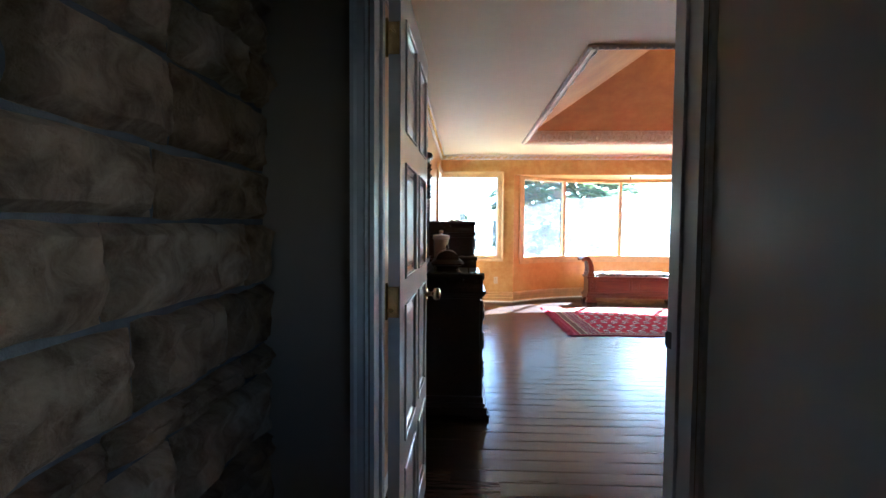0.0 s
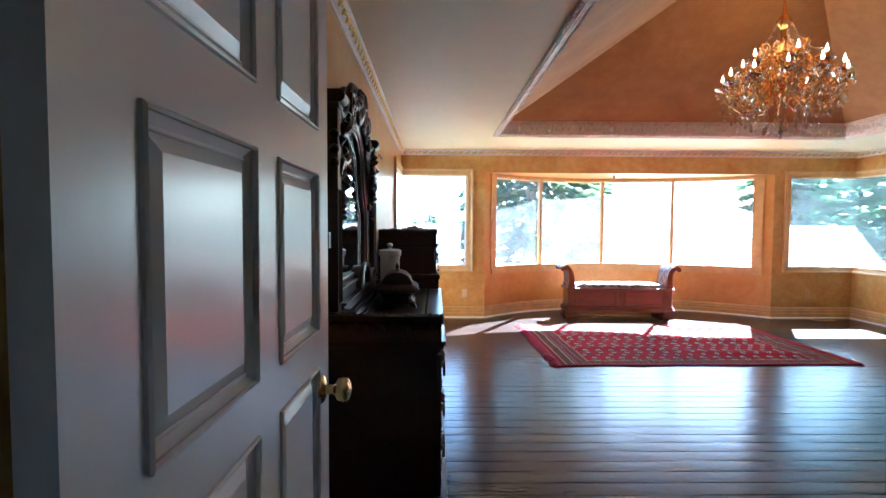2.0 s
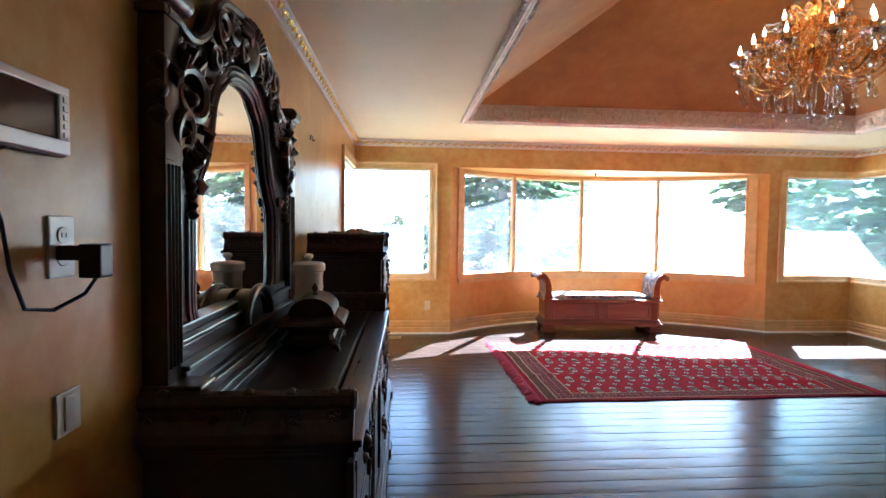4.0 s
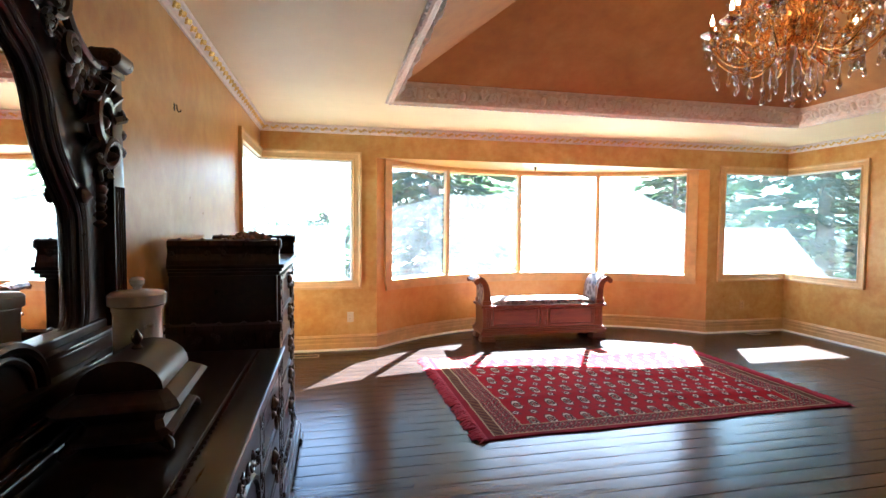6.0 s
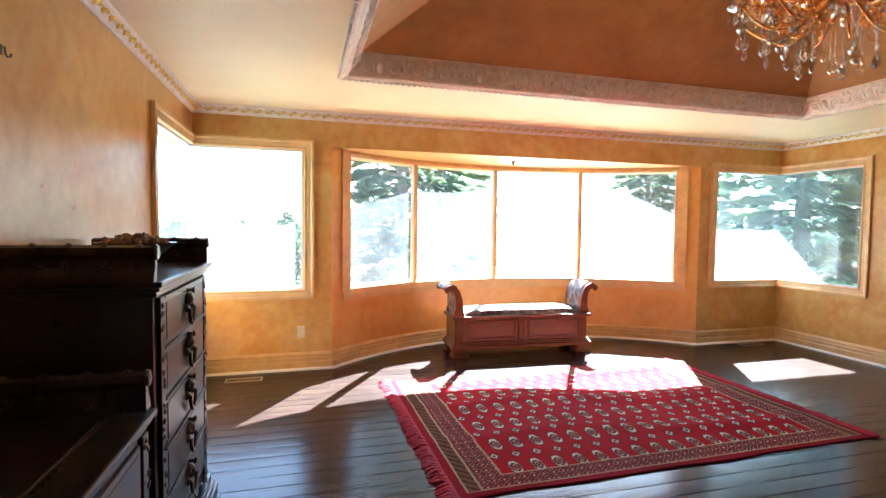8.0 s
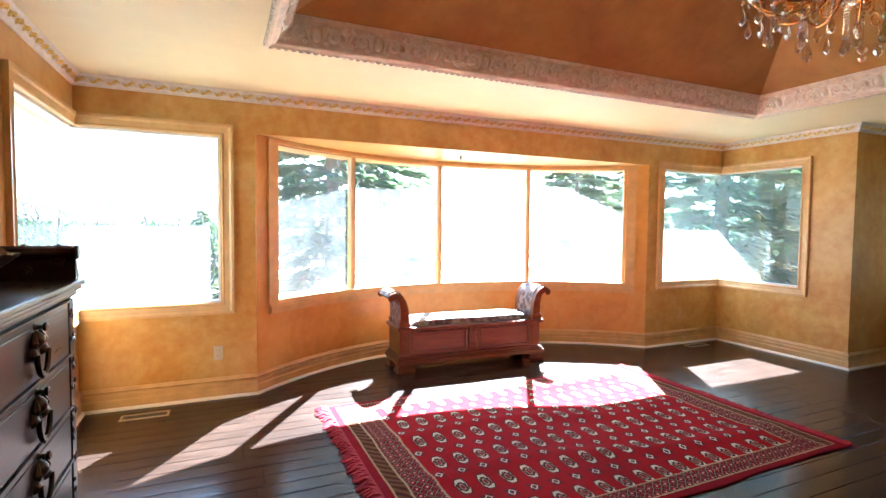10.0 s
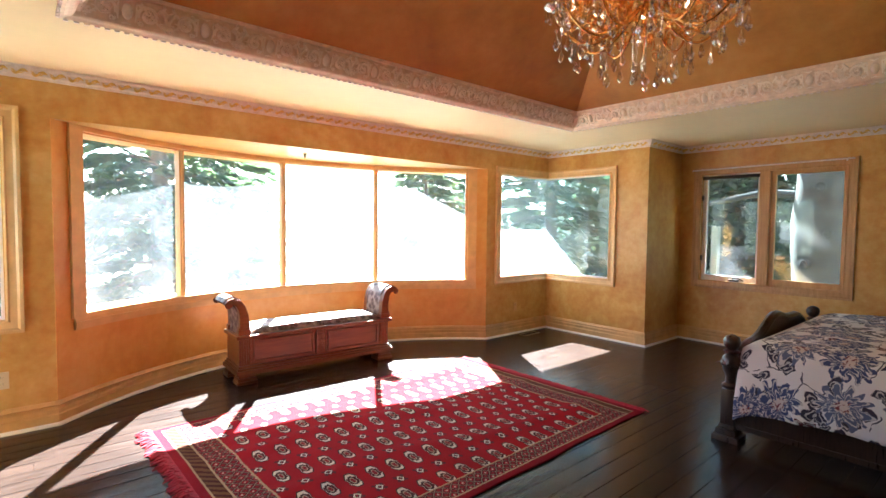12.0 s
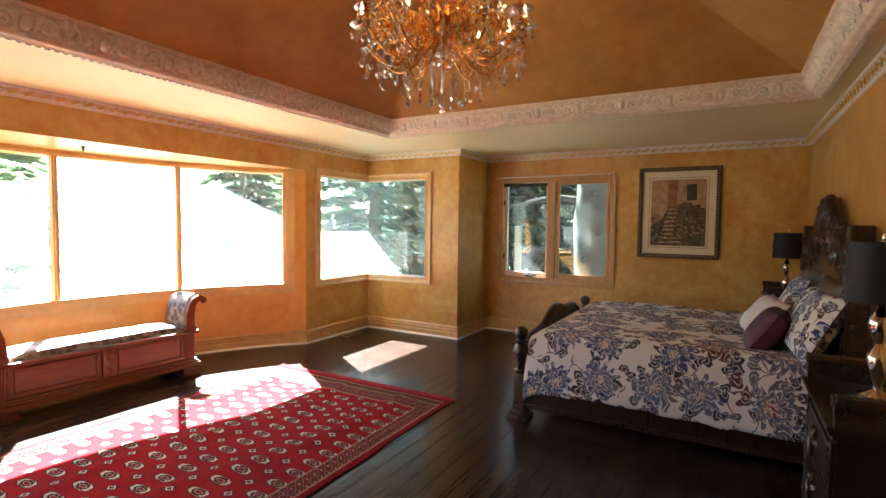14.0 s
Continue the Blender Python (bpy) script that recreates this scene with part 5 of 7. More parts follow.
ARM = [(0.745, 0.45), (0.742, 0.55), (0.748, 0.63), (0.765, 0.70), (0.795, 0.745), (0.835, 0.765), (0.870, 0.755), (0.890, 0.735)]
for s in (-1, 1):
    arm = None
    b = B()
    prism(b, [(s * u, v) for u, v in ribbon(ARM, [0.045, 0.042, 0.038, 0.034, 0.032, 0.030, 0.028, 0.018])], "y", BD - 0.065, BD - 0.005)
    part("scroll_arm", b, REDWOOD, bench, "scrolled wooden arm")
    b = B()
    prism(b, [(s * u, v) for u, v in ribbon(ARM, [0.045, 0.042, 0.038, 0.034, 0.032, 0.030, 0.028, 0.018])], "y", -BD - 0.005, -BD + 0.055)
    arm = part("scroll_arm", b, REDWOOD, bench, "scrolled wooden arm")
    b = B()
    for y0 in (-BD - 0.012, BD - 0.005):
        part("scroll_end", lathe(B(), [(0.002, 0), (0.030, 0.001), (0.034, 0.006), (0.022, 0.012), (0.002, 0.013)], 14, (0, 0, 0), pose(s * 0.880, y0 + (0.013 if y0 < 0 else 0), 0.738, 90 if y0 < 0 else -90, 0, 0)), REDWOOD, arm, "turned scroll end", True)
    box(b, s * 0.745 - 0.055, -BD - 0.012, 0.45, s * 0.745 + 0.055, -BD + 0.065, 0.50, 0.006)
    box(b, s * 0.745 - 0.05, -BD - 0.008, 0.50, s * 0.745 + 0.05, -BD + 0.06, 0.52, 0.006)
    part("arm_block", b, REDWOOD, arm, "moulded block under the arm")
    part("arm_block", box(B(), s * 0.745 - 0.055, BD - 0.075, 0.45, s * 0.745 + 0.055, BD + 0.0, 0.50, 0.006), REDWOOD, arm, "moulded block under the arm")
    b = B()
    prism(b, [(s * u, v) for u, v in ribbon(ARM, [0.040, 0.040, 0.040, 0.040, 0.042, 0.044, 0.040, 0.026])], "y", -BD + 0.055, BD - 0.065)
    part("arm_pad", b, BROCADE, arm, "brocade-covered arm pad", True)
b = B()
bmesh.ops.create_grid(b, x_segments=40, y_segments=14, size=1.0)
for v in b.verts:
    u, w = v.co.x, v.co.y
    edge = min(1 - abs(u), 1 - abs(w) * 1.0)
    z = 0.455 + 0.065 * min(1.0, (max(0.0, 1 - u ** 8) * max(0.0, 1 - w ** 6)) ** 0.5) + 0.004 * noise.noise((u * 5, w * 3, 1))
    v.co = Vector((u * 0.70, w * (BD - 0.0), z))
part("cushion", b, BROCADE, bench, "flat brocade seat cushion", True)

# ---- rug ----
RU, RV = 1.52, 1.03
rug = empty("rug", 3.437, 7.175, 0.0, 1.0, label="red hand-knotted rug with rows of pale octagons and fringe", category="rug")
b = B()
bmesh.ops.create_grid(b, x_segments=120, y_segments=80, size=1.0)
for v in b.verts:
    u, w = v.co.x * RU, v.co.y * RV
    wave = 0.014 * max(0.0, noise.noise((u * 0.9, w * 2.3, 3.1))) + 0.013 * max(0.0, math.sin(w * 9 + u * 1.3 + 2 * noise.noise((u, w, 0)))) ** 4
    v.co = Vector((u + 0.018 * noise.noise((u * 2, w * 2, 7)), w + 0.020 * noise.noise((u * 2.2, w, 9)), 0.010 + wave * min(1.0, (RU - abs(u)) * 6) * min(1, (RV - abs(w)) * 6)))
g = bmesh.ops.extrude_edge_only(b, edges=[e for e in b.edges if e.is_boundary])
for v in g["geom"]:
    if isinstance(v, bmesh.types.BMVert):
        v.co.z = 0.002
part("rug_field", b, mat_rug(RU, RV), rug, "red wool pile with banded border", True)
FRINGE = mat_plain("red_wool_fringe", (0.36, 0.008, 0.024), 0.9, vary=0.35, scale=50)
for s in (-1, 1):
    b = B()
    rnd = random.Random(5 + s)
    for i in range(300):
        w = -RV + 2 * RV * i / 299
        L = (0.085 + 0.03 * noise.noise((w * 6, s, 0)) + rnd.uniform(-0.03, 0.03)) * (1.0 if s < 0 else 0.6)
        dy = rnd.uniform(-0.03, 0.03) + 0.03 * noise.noise((w * 9, s, 5))
        x0 = s * (RU - 0.005)
        tube(b, [(x0, w, 0.008), (x0 + s * L * 0.5, w + dy * 0.4, 0.012 + rnd.uniform(0, 0.01)), (x0 + s * L, w + dy, 0.004)], [0.008, 0.009, 0.004], 4)
    part("fringe", b, FRINGE, rug, "knotted red wool fringe")["kind"] = "stuff"

# ---- bed ----
BX0, BX1, BY0, BY1 = 4.92, 7.05, 3.41, 5.60
BCX2 = (BX0 + BX1) / 2
bed = empty("bed", BCX2, BY0, 0, label="made king bed with carved headboard and floral quilt", category="bed")
BHW = (BX1 - BX0) / 2
BLN = BY1 - BY0
for s in (-1, 1):
    b = B()
    box(b, s * (BHW - 0.06) - 0.025, 0.08, 0.09, s * (BHW - 0.06) + 0.025, BLN - 0.08, 0.31, 0.006)
    box(b, s * (BHW - 0.06) - 0.035, 0.08, 0.09, s * (BHW - 0.06) + 0.035, BLN - 0.08, 0.125, 0.006)
    part("side_rail", b, CARVED, bed)
    # foot post: stepped block, turned shaft, ball
    b = B()
    x, y = s * (BHW - 0.05), BLN - 0.06
    for z0, z1, o in ((0.0, 0.04, 0.085), (0.04, 0.08, 0.068), (0.08, 0.11, 0.052)):
        box(b, x - o, y - o, z0, x + o, y + o, z1, 0.008)
    box(b, x - 0.045, y - 0.045, 0.11, x + 0.045, y + 0.045, 0.36, 0.008)
    lathe(b, [(0.045, 0.36), (0.055, 0.37), (0.055, 0.385), (0.035, 0.40), (0.032, 0.44), (0.05, 0.49), (0.062, 0.54), (0.055, 0.58), (0.035, 0.60), (0.05, 0.615), (0.05, 0.625), (0.03, 0.635), (0.05, 0.66), (0.056, 0.69), (0.045, 0.72), (0.02, 0.735), (0.003, 0.74)], 20, (x, y, 0))
    fp = part("foot_post", b, CARVED, bed, "turned post on a stepped block", True)
    b = B()
    for i in range(8):
        a = i * math.pi / 4
        m = Matrix.Translation((x + 0.05 * math.cos(a), y + 0.05 * math.sin(a), 0.535)) @ pose(0, 0, 0, 0, 90, math.degrees(a))
        lathe(b, [(0.001, 0), (0.018, 0.006), (0.012, 0.016), (0.001, 0.02)], 5, (0, 0, 0), m)
    part("carving", b, CARVED, fp, "", True)
b = B()
fy = BLN - 0.085
crest = [(-BHW + 0.09, 0.30)] + [(-BHW + 0.09 + (2 * BHW - 0.18) * i / 24, 0.56 + 0.20 * math.sin(math.pi * i / 24) ** 1.5 + 0.025 * math.sin(math.pi * i / 24 * 6)) for i in range(25)] + [(BHW - 0.09, 0.30)]
prism(b, crest, "y", fy, fy + 0.05)
fb = part("footboard", b, CARVED, bed, "low shaped footboard")
b = B()
tube(b, [(x, fy + 0.025, z) for x, z in crest[1:-1]], 0.035, 8)
for i in range(9):
    x = -0.8 + 0.2 * i
    carving(b, Matrix.Translation((x, fy + 0.05, 0.56)) @ pose(0, 0, 0, -90, 0, 0), 0.2, 0.14, 500 + i, 0.014, 4)
part("carving", b, CARVED, fb, "rolled carved top edge", True)
# headboard
b = B()
hb = [(-BHW + 0.08, 0.1)]
for i in range(33):
    t = i / 32
    x = -BHW + 0.08 + (2 * BHW - 0.16) * t
    c = abs(t - 0.5) * 2
    hb.append((x, 1.30 + 0.25 * math.cos(c * math.pi / 2) ** 0.8 + 0.03 * math.sin(c * 14)))
hb.append((BHW - 0.08, 0.1))
prism(b, hb, "y", 0.01, 0.075)
head = part("headboard", b, CARVED, bed, "tall carved arched headboard")
b = B()
tube(b, [(x, 0.065, z) for x, z in hb[1:-1]], 0.05, 8)
for i, (x, z) in enumerate(hb[2:-2:2]):
    carving(b, Matrix.Translation((x, 0.065, z - 0.06)) @ pose(0, 0, 0, -90, 0, 0), 0.26, 0.30, 520 + i, 0.034, 6)
fan = mirrored([(-0.42, 1.40), (-0.44, 1.47), (-0.36, 1.53), (-0.30, 1.60), (-0.24, 1.62), (-0.20, 1.69), (-0.13, 1.73), (-0.10, 1.775), (0.0, 1.785)])
prism(b, fan, "y", 0.012, 0.085)
tube(b, [(x, 0.07, z) for x, z in fan], 0.028, 8)
for i in range(9):
    t = radians(18 + 18 * i)
    tube(b, [(0.05 * math.cos(t), 0.085, 1.46 + 0.05 * math.sin(t)), (0.17 * math.cos(t), 0.115, 1.46 + 0.15 * math.sin(t)), (0.30 * math.cos(t), 0.09, 1.46 + 0.25 * math.sin(t))], [0.016, 0.030, 0.018], 7)
for sx in (-1, 1):
    for cx, cz, r0, t0, turns in ((0.33, 1.46, 0.085, 0.6, 1.4), (0.20, 1.62, 0.060, 3.4, -1.4), (0.55, 1.36, 0.080, 2.2, -1.3)):
        tube(b, [(sx * u, 0.095, v) for u, v in spiral(cx, cz, r0, r0 * 0.2, t0, turns, 20)], [0.012 + 0.012 * math.sin(math.pi * i / 20) for i in range(21)], 7)
for i in range(11):
    carving(b, Matrix.Translation((-0.30 + 0.06 * i, 0.10, 1.70 - 0.010 * abs(i - 5) ** 1.6)) @ pose(0, 0, 0, -90, 0, 0), 0.14, 0.15, 560 + i, 0.018, 4)
part("crest_carving", b, CARVED, head, "carved shell crest", True)
for s in (-1, 1):
    b = B()
    x = s * (BHW - 0.04)
    box(b, x - 0.06, 0.0, 0.0, x + 0.06, 0.11, 1.42, 0.01)
    box(b, x - 0.075, -0.0, 1.42, x + 0.075, 0.125, 1.46, 0.008)
    box(b, x - 0.065, 0.0, 1.46, x + 0.065, 0.115, 1.57, 0.012)
    hp = part("head_post", b, CARVED, bed)
    b = B()
    for i in range(8):
        carving(b, Matrix.Translation((x, 0.112, 0.5 + 0.115 * i)) @ pose(0, 0, 0, -90, 0, 0), 0.11, 0.12, 580 + i, 0.012, 3)
        carving(b, Matrix.Translation((x + s * 0.06, 0.05, 0.5 + 0.115 * i)) @ pose(0, 0, 0, 90, 0, 90 * s), 0.08, 0.12, 590 + i, 0.012, 3)
    part("carving", b, CARVED, hp, "", True)
mt_ = part("mattress", rect_loft(B(), [(BHW - 0.12, BLN / 2 - 0.14, 0.30), (BHW - 0.10, BLN / 2 - 0.12, 0.34), (BHW - 0.10, BLN / 2 - 0.12, 0.60), (BHW - 0.14, BLN / 2 - 0.16, 0.63)]), LINEN, bed, "white mattress")
mt_.location = (0, BLN / 2, 0)

# quilt, with its own flat coordinates for the print
quilt = empty("quilt", BCX2, BY0, 0, label="white cotton quilt printed with blue and plum flowers", category="quilt")
b = B()
uvl = b.loops.layers.uv.new("UVMap")
NS, NT = 96, 96
top_half, drop = BHW - 0.06, 0.44
total = 2 * (top_half + drop)
grid = []
for j in range(NT + 1):
    row = []
    y = 0.16 + (BLN - 0.11 - 0.16) * j / NT
    for i in range(NS + 1):
        s = -total / 2 + total * i / NS
        a = abs(s)
        sg = 1 if s > 0 else -1
        hem = 1.0 + 0.06 * noise.noise((y * 1.7, sg * 3, 0))
        puff = 0.72 + 0.020 * noise.noise((s * 2.2, y * 2.2, 0)) + 0.012 * noise.noise((s * 6, y * 5, 2)) - 0.03 * max(0, y - (BLN - 0.5)) / 0.4
        r = 0.07
        if a < top_half - r:
            x, z = s, puff
        elif a < top_half + r * 0.57:
            th = (a - (top_half - r)) / r
            x, z = sg * (top_half - r + r * math.sin(th)), puff - r * (1 - math.cos(th))
        else:
            d = a - (top_half + r * 0.57)
            fold = 0.014 * math.sin(y * 19 + 4 * noise.noise((y * 3, sg, 0))) * (d / drop)
            x, z = sg * (top_half + 0.012 + fold + 0.075 * min(1.0, 1.6 * d / drop)), puff - r - d * hem
        end = j / NT
        if end > 0.93:
            z -= 0.05 * ((end - 0.93) / 0.07) ** 2
        v = b.verts.new((x, y, z))
        row.append((v, (s, y)))
    grid.append(row)
for j in range(NT):
    for i in range(NS):
        q = (grid[j][i], grid[j][i + 1], grid[j + 1][i + 1], grid[j + 1][i])
        f = b.faces.new([v for v, _ in q])
        for lp, (_, uv) in zip(f.loops, q):
            lp[uvl].uv = uv
qo = part("cover", b, FLORAL, quilt, "", True)
sol = qo.modifiers.new("thickness", "SOLIDIFY")
sol.thickness, sol.offset = 0.02, -1
# the turned edge of the quilt at the foot lies over the footboard
ln_ = part("lining", rect_loft(B(), [(top_half - 0.03, (BLN - 0.32) / 2, 0.635), (top_half - 0.02, (BLN - 0.32) / 2, 0.66), (top_half - 0.05, (BLN - 0.36) / 2, 0.682)]), LINEN, quilt)
ln_.location = (0, 0.18 + (BLN - 0.32) / 2, 0)


def pillow(name, x, y, z, w, h, t, rx, rz, mat, label):
    """A stuffed cushion standing on its edge, leaning back."""
    p = empty(name, x, y, z, label=label, category="pillow" if "pillow" in name else "cushion")
    p.matrix_world = pose(x, y, z, rx, 0, rz)
    b = B()
    uvl = b.loops.layers.uv.new("UVMap")
    n = 22
    faces = []
    for side in (1, -1):
        g = []
        for j in range(n + 1):
            r = []
            for i in range(n + 1):
                u, v = -1 + 2 * i / n, -1 + 2 * j / n
                k = max(0.0, (1 - u ** 4) * (1 - v ** 4)) ** 0.55
                sx = 1 - 0.06 * (1 - abs(v) ** 2) * abs(u) ** 3
                sy = 1 - 0.07 * (1 - abs(u) ** 2) * abs(v) ** 3
                wr = 0.10 * noise.noise((u * 2.2, v * 2.2, side + w * 9)) * k
                r.append((b.verts.new((u * w / 2 * sx, side * (t / 2 * (k + wr) + 0.004 * k), h / 2 + v * h / 2 * sy)), (u * w / 2 + x, v * h / 2 + side)))
            g.append(r)
        for j in range(n):
            for i in range(n):
                q = [g[j][i], g[j][i + 1], g[j + 1][i + 1], g[j + 1][i]]
                f = b.faces.new([v for v, _ in q])
                for lp, (_, uv) in zip(f.loops, q):
                    lp[uvl].uv = uv
    bmesh.ops.remove_doubles(b, verts=b.verts, dist=1e-4)
    c = part("cover", b, mat, p, "", True)
    b = B()
    e = []
    for u, v in [(-1 + 2 * i / 12, -1) for i in range(12)] + [(1, -1 + 2 * i / 12) for i in range(12)] + [(1 - 2 * i / 12, 1) for i in range(12)] + [(-1, 1 - 2 * i / 12) for i in range(13)]:
        sx = 1 - 0.06 * (1 - abs(v) ** 2) * abs(u) ** 3
        sy = 1 - 0.07 * (1 - abs(u) ** 2) * abs(v) ** 3
        e.append((u * w / 2 * sx, 0, h / 2 + v * h / 2 * sy))
    tube(b, e, 0.005, 6)
    part("piping", b, mat, p, "", True)
    return p


G_P = "pillows on the bed"
for x in (BCX2 - 0.50, BCX2 + 0.48):
    tagged(pillow("pillow", x, BY0 + 0.17, 0.70, 0.80, 0.53, 0.16, 12, 0, GREYSATIN, "dark grey satin pillow against the headboard"), group=G_P)
for x, rz in ((BCX2 - 0.62, 4), (BCX2 + 0.46, -5)):
    tagged(pillow("pillow", x - 0.05, BY0 + 0.33, 0.71, 0.82, 0.48, 0.18, 26, rz, FLORAL, "floral cotton pillow leaning on the grey pillows"), group=G_P)
tagged(pillow("pillow", BCX2 - 0.25, BY0 + 0.58, 0.72, 0.60, 0.36, 0.17, 38, 6, LINEN, "embroidered white pillow propped on the quilt"), group=G_P)
tagged(pillow("throw_cushion", BCX2 - 0.545, BY0 + 0.54, 0.70, 0.46, 0.33, 0.20, 34, -12, PLUM, "plum satin throw cushion on the quilt"), group=G_P)

# ---- nightstands and lamps ----
NSX, NSY, NH, ND, NT_ = 3.86, YS + 0.02, 0.35, 0.365, 0.825
ns = empty("nightstand", NSX, NSY, 0, 90, label="dark carved mahogany nightstand beside the bed", category="nightstand", group="nightstands")
b = B()
stepped(b, 0, -NH, ND, NH, [(0.03, 0.085, 0.035), (0.085, 0.11, 0.022), (0.11, 0.15, 0.008)])
part("plinth", b, DARKWOOD, ns)
for sy in (-1, 1):
    for x0 in (0.0, ND - 0.09):
        part("foot", box(B(), x0, sy * (NH - 0.045) - 0.06, 0, x0 + 0.12, sy * (NH - 0.045) + 0.06, 0.03, 0.006), DARKWOOD, ns)
part("body", box(B(), 0, -NH + 0.015, 0.15, ND - 0.015, NH - 0.015, NT_ - 0.055, 0.004), DARKWOOD, ns)
b = B()
stepped(b, 0, -NH, ND, NH, [(NT_ - 0.055, NT_ - 0.035, 0.0), (NT_ - 0.035, NT_ - 0.02, 0.012), (NT_ - 0.02, NT_, 0.022)])
part("top", b, DARKWOOD, ns, "polished moulded top")
for sy in (-1, 1):
    gallery("end_board", ns, 0.005, ND, sy * (NH - 0.012), NT_, sy)
for i in range(3):
    drawer(ns, ND - 0.013, -NH + 0.08, NH - 0.08, 0.17 + i * 0.19, 0.345 + i * 0.19, 1)
for i, y in enumerate((-NH + 0.045, NH - 0.045)):
    pilaster(ns, ND - 0.014, y, 0.16, 0.75, 0.05, 700 + i * 9)
copy_thing(ns, pose(7.54, NSY, 0, 0, 0, 90))

lamp = empty("table_lamp", 4.02, 3.55, NT_, label="nickel table lamp with a black drum shade", category="lamp", group="bedside lamps")
b = B()
lathe(b, [(0.07, 0), (0.072, 0.006), (0.05, 0.014), (0.018, 0.03), (0.016, 0.05), (0.032, 0.10), (0.046, 0.15), (0.042, 0.18), (0.02, 0.215), (0.014, 0.23), (0.03, 0.26), (0.046, 0.30), (0.040, 0.34), (0.016, 0.38), (0.010, 0.40), (0.010, 0.44)], 24)
part("stem", b, SILVER, lamp, "turned polished nickel stem", True)
b = B()
lathe(b, [(0.127, 0.41), (0.131, 0.41), (0.125, 0.67), (0.121, 0.67)], 36)
bmesh.ops.delete(b, geom=[f for f in b.faces if len(f.verts) > 4], context="FACES_ONLY")
part("shade", b, BLACKCLOTH, lamp, "black cloth drum shade", True)
b = B()
lathe(b, [(0.004, 0.44), (0.004, 0.675), (0.012, 0.68), (0.014, 0.69), (0.008, 0.705), (0.002, 0.71)], 12)
for i in range(3):
    a = i * 2.094
    tube(b, [(0, 0, 0.66), (0.122 * math.cos(a), 0.122 * math.sin(a), 0.66)], 0.003, 5)
part("harp", b, SILVER, lamp, "finial and spider", True)
copy_thing(lamp, pose(7.47, 3.60, NT_))

# ---- painting ----
PY0, PY1, PZ0, PZ1 = 4.226, 5.136, 1.16, 2.267
pic = empty("framed_picture", XE, (PY0 + PY1) / 2, PZ0, label="framed print of garden steps in a rope-carved frame", category="picture")
pw, ph = (PY1 - PY0) / 2, PZ1 - PZ0
PF = mat_plain("antique_bronze_frame", (0.075, 0.055, 0.035), 0.4, 0.5, vary=0.3, scale=40)
b = B()
for z0, z1, y0, y1 in ((0, 0.05, -pw, pw), (ph - 0.05, ph, -pw, pw), (0.05, ph - 0.05, -pw, -pw + 0.05), (0.05, ph - 0.05, pw - 0.05, pw)):
    box(b, -0.035, y0, z0, -0.004, y1, z1, 0.008)
frm = part("frame", b, PF, pic, "dark bronze frame")
b = B()
n = 34
for i in range(n):
    for y, z, dy, dz in ((-pw + 0.025 + (2 * pw - 0.05) * i / (n - 1), 0.025, 0.010, 0.018), (-pw + 0.025 + (2 * pw - 0.05) * i / (n - 1), ph - 0.025, 0.010, 0.018), (-pw + 0.025, 0.03 + (ph - 0.06) * i / (n - 1), 0.018, 0.010), (pw - 0.025, 0.03 + (ph - 0.06) * i / (n - 1), 0.018, 0.010)):
        tube(b, [(-0.036, y - dy, z - dz), (-0.042, y, z), (-0.036, y + dy, z + dz)], [0.004, 0.008, 0.004], 5)
part("rope_carving", b, mat_plain("silvered_rope", (0.34, 0.27, 0.19), 0.38, 0.7, vary=0.25, scale=40), frm, "worn silver-gilt rope carving", True)
part("mat_board", box(B(), -0.016, -pw + 0.05, 0.05, -0.006, pw - 0.05, ph - 0.05), mat_plain("cream_mat_board", (0.74, 0.66, 0.50), 0.8, vary=0.05), pic, "cream mat board")
k = Nodes("printed_garden")
n1 = k.noise(9, 6, 0.65, dist=0.6)
PRINT = k.done(k.ramp(n1, [(0.30, (0.22, 0.12, 0.055)), (0.45, (0.36, 0.22, 0.11)), (0.58, (0.46, 0.30, 0.16)), (0.72, (0.54, 0.38, 0.22))]), 0.6)
iw, iz0, iz1 = pw - 0.15, 0.15, ph - 0.15
ih = iz1 - iz0
part("print", box(B(), -0.0185, -iw, iz0, -0.0165, iw, iz1), PRINT, pic, "printed view in browns")
b = B()
for z0, z1, y0, y1 in ((0.125, 0.132, -pw + 0.125, pw - 0.125), (ph - 0.132, ph - 0.125, -pw + 0.125, pw - 0.125), (0.132, ph - 0.132, -pw + 0.125, -pw + 0.132), (0.132, ph - 0.132, pw - 0.132, pw - 0.125)):
    box(b, -0.0175, y0, z0, -0.0165, y1, z1)
part("mat_line", b, mat_plain("gilt_mat_line", (0.36, 0.25, 0.12), 0.5, vary=0.1), pic, "thin gilt line on the mat")


def on_print(f, g, layer, z0=-0.0192):
    """A point of the print from its top left corner, as shares of width and height."""
    return (iw * (1 - 2 * f), iz1 - ih * g)


def painted(name, polys, mat, layer, label):
    b = B()
    for n, poly in enumerate(polys):
        prism(b, [on_print(f, g, layer) for f, g in poly], "x", -0.0188 - 0.0004 * layer - 0.0000015 * n, -0.0186)
    return part(name, b, mat, pic, label)


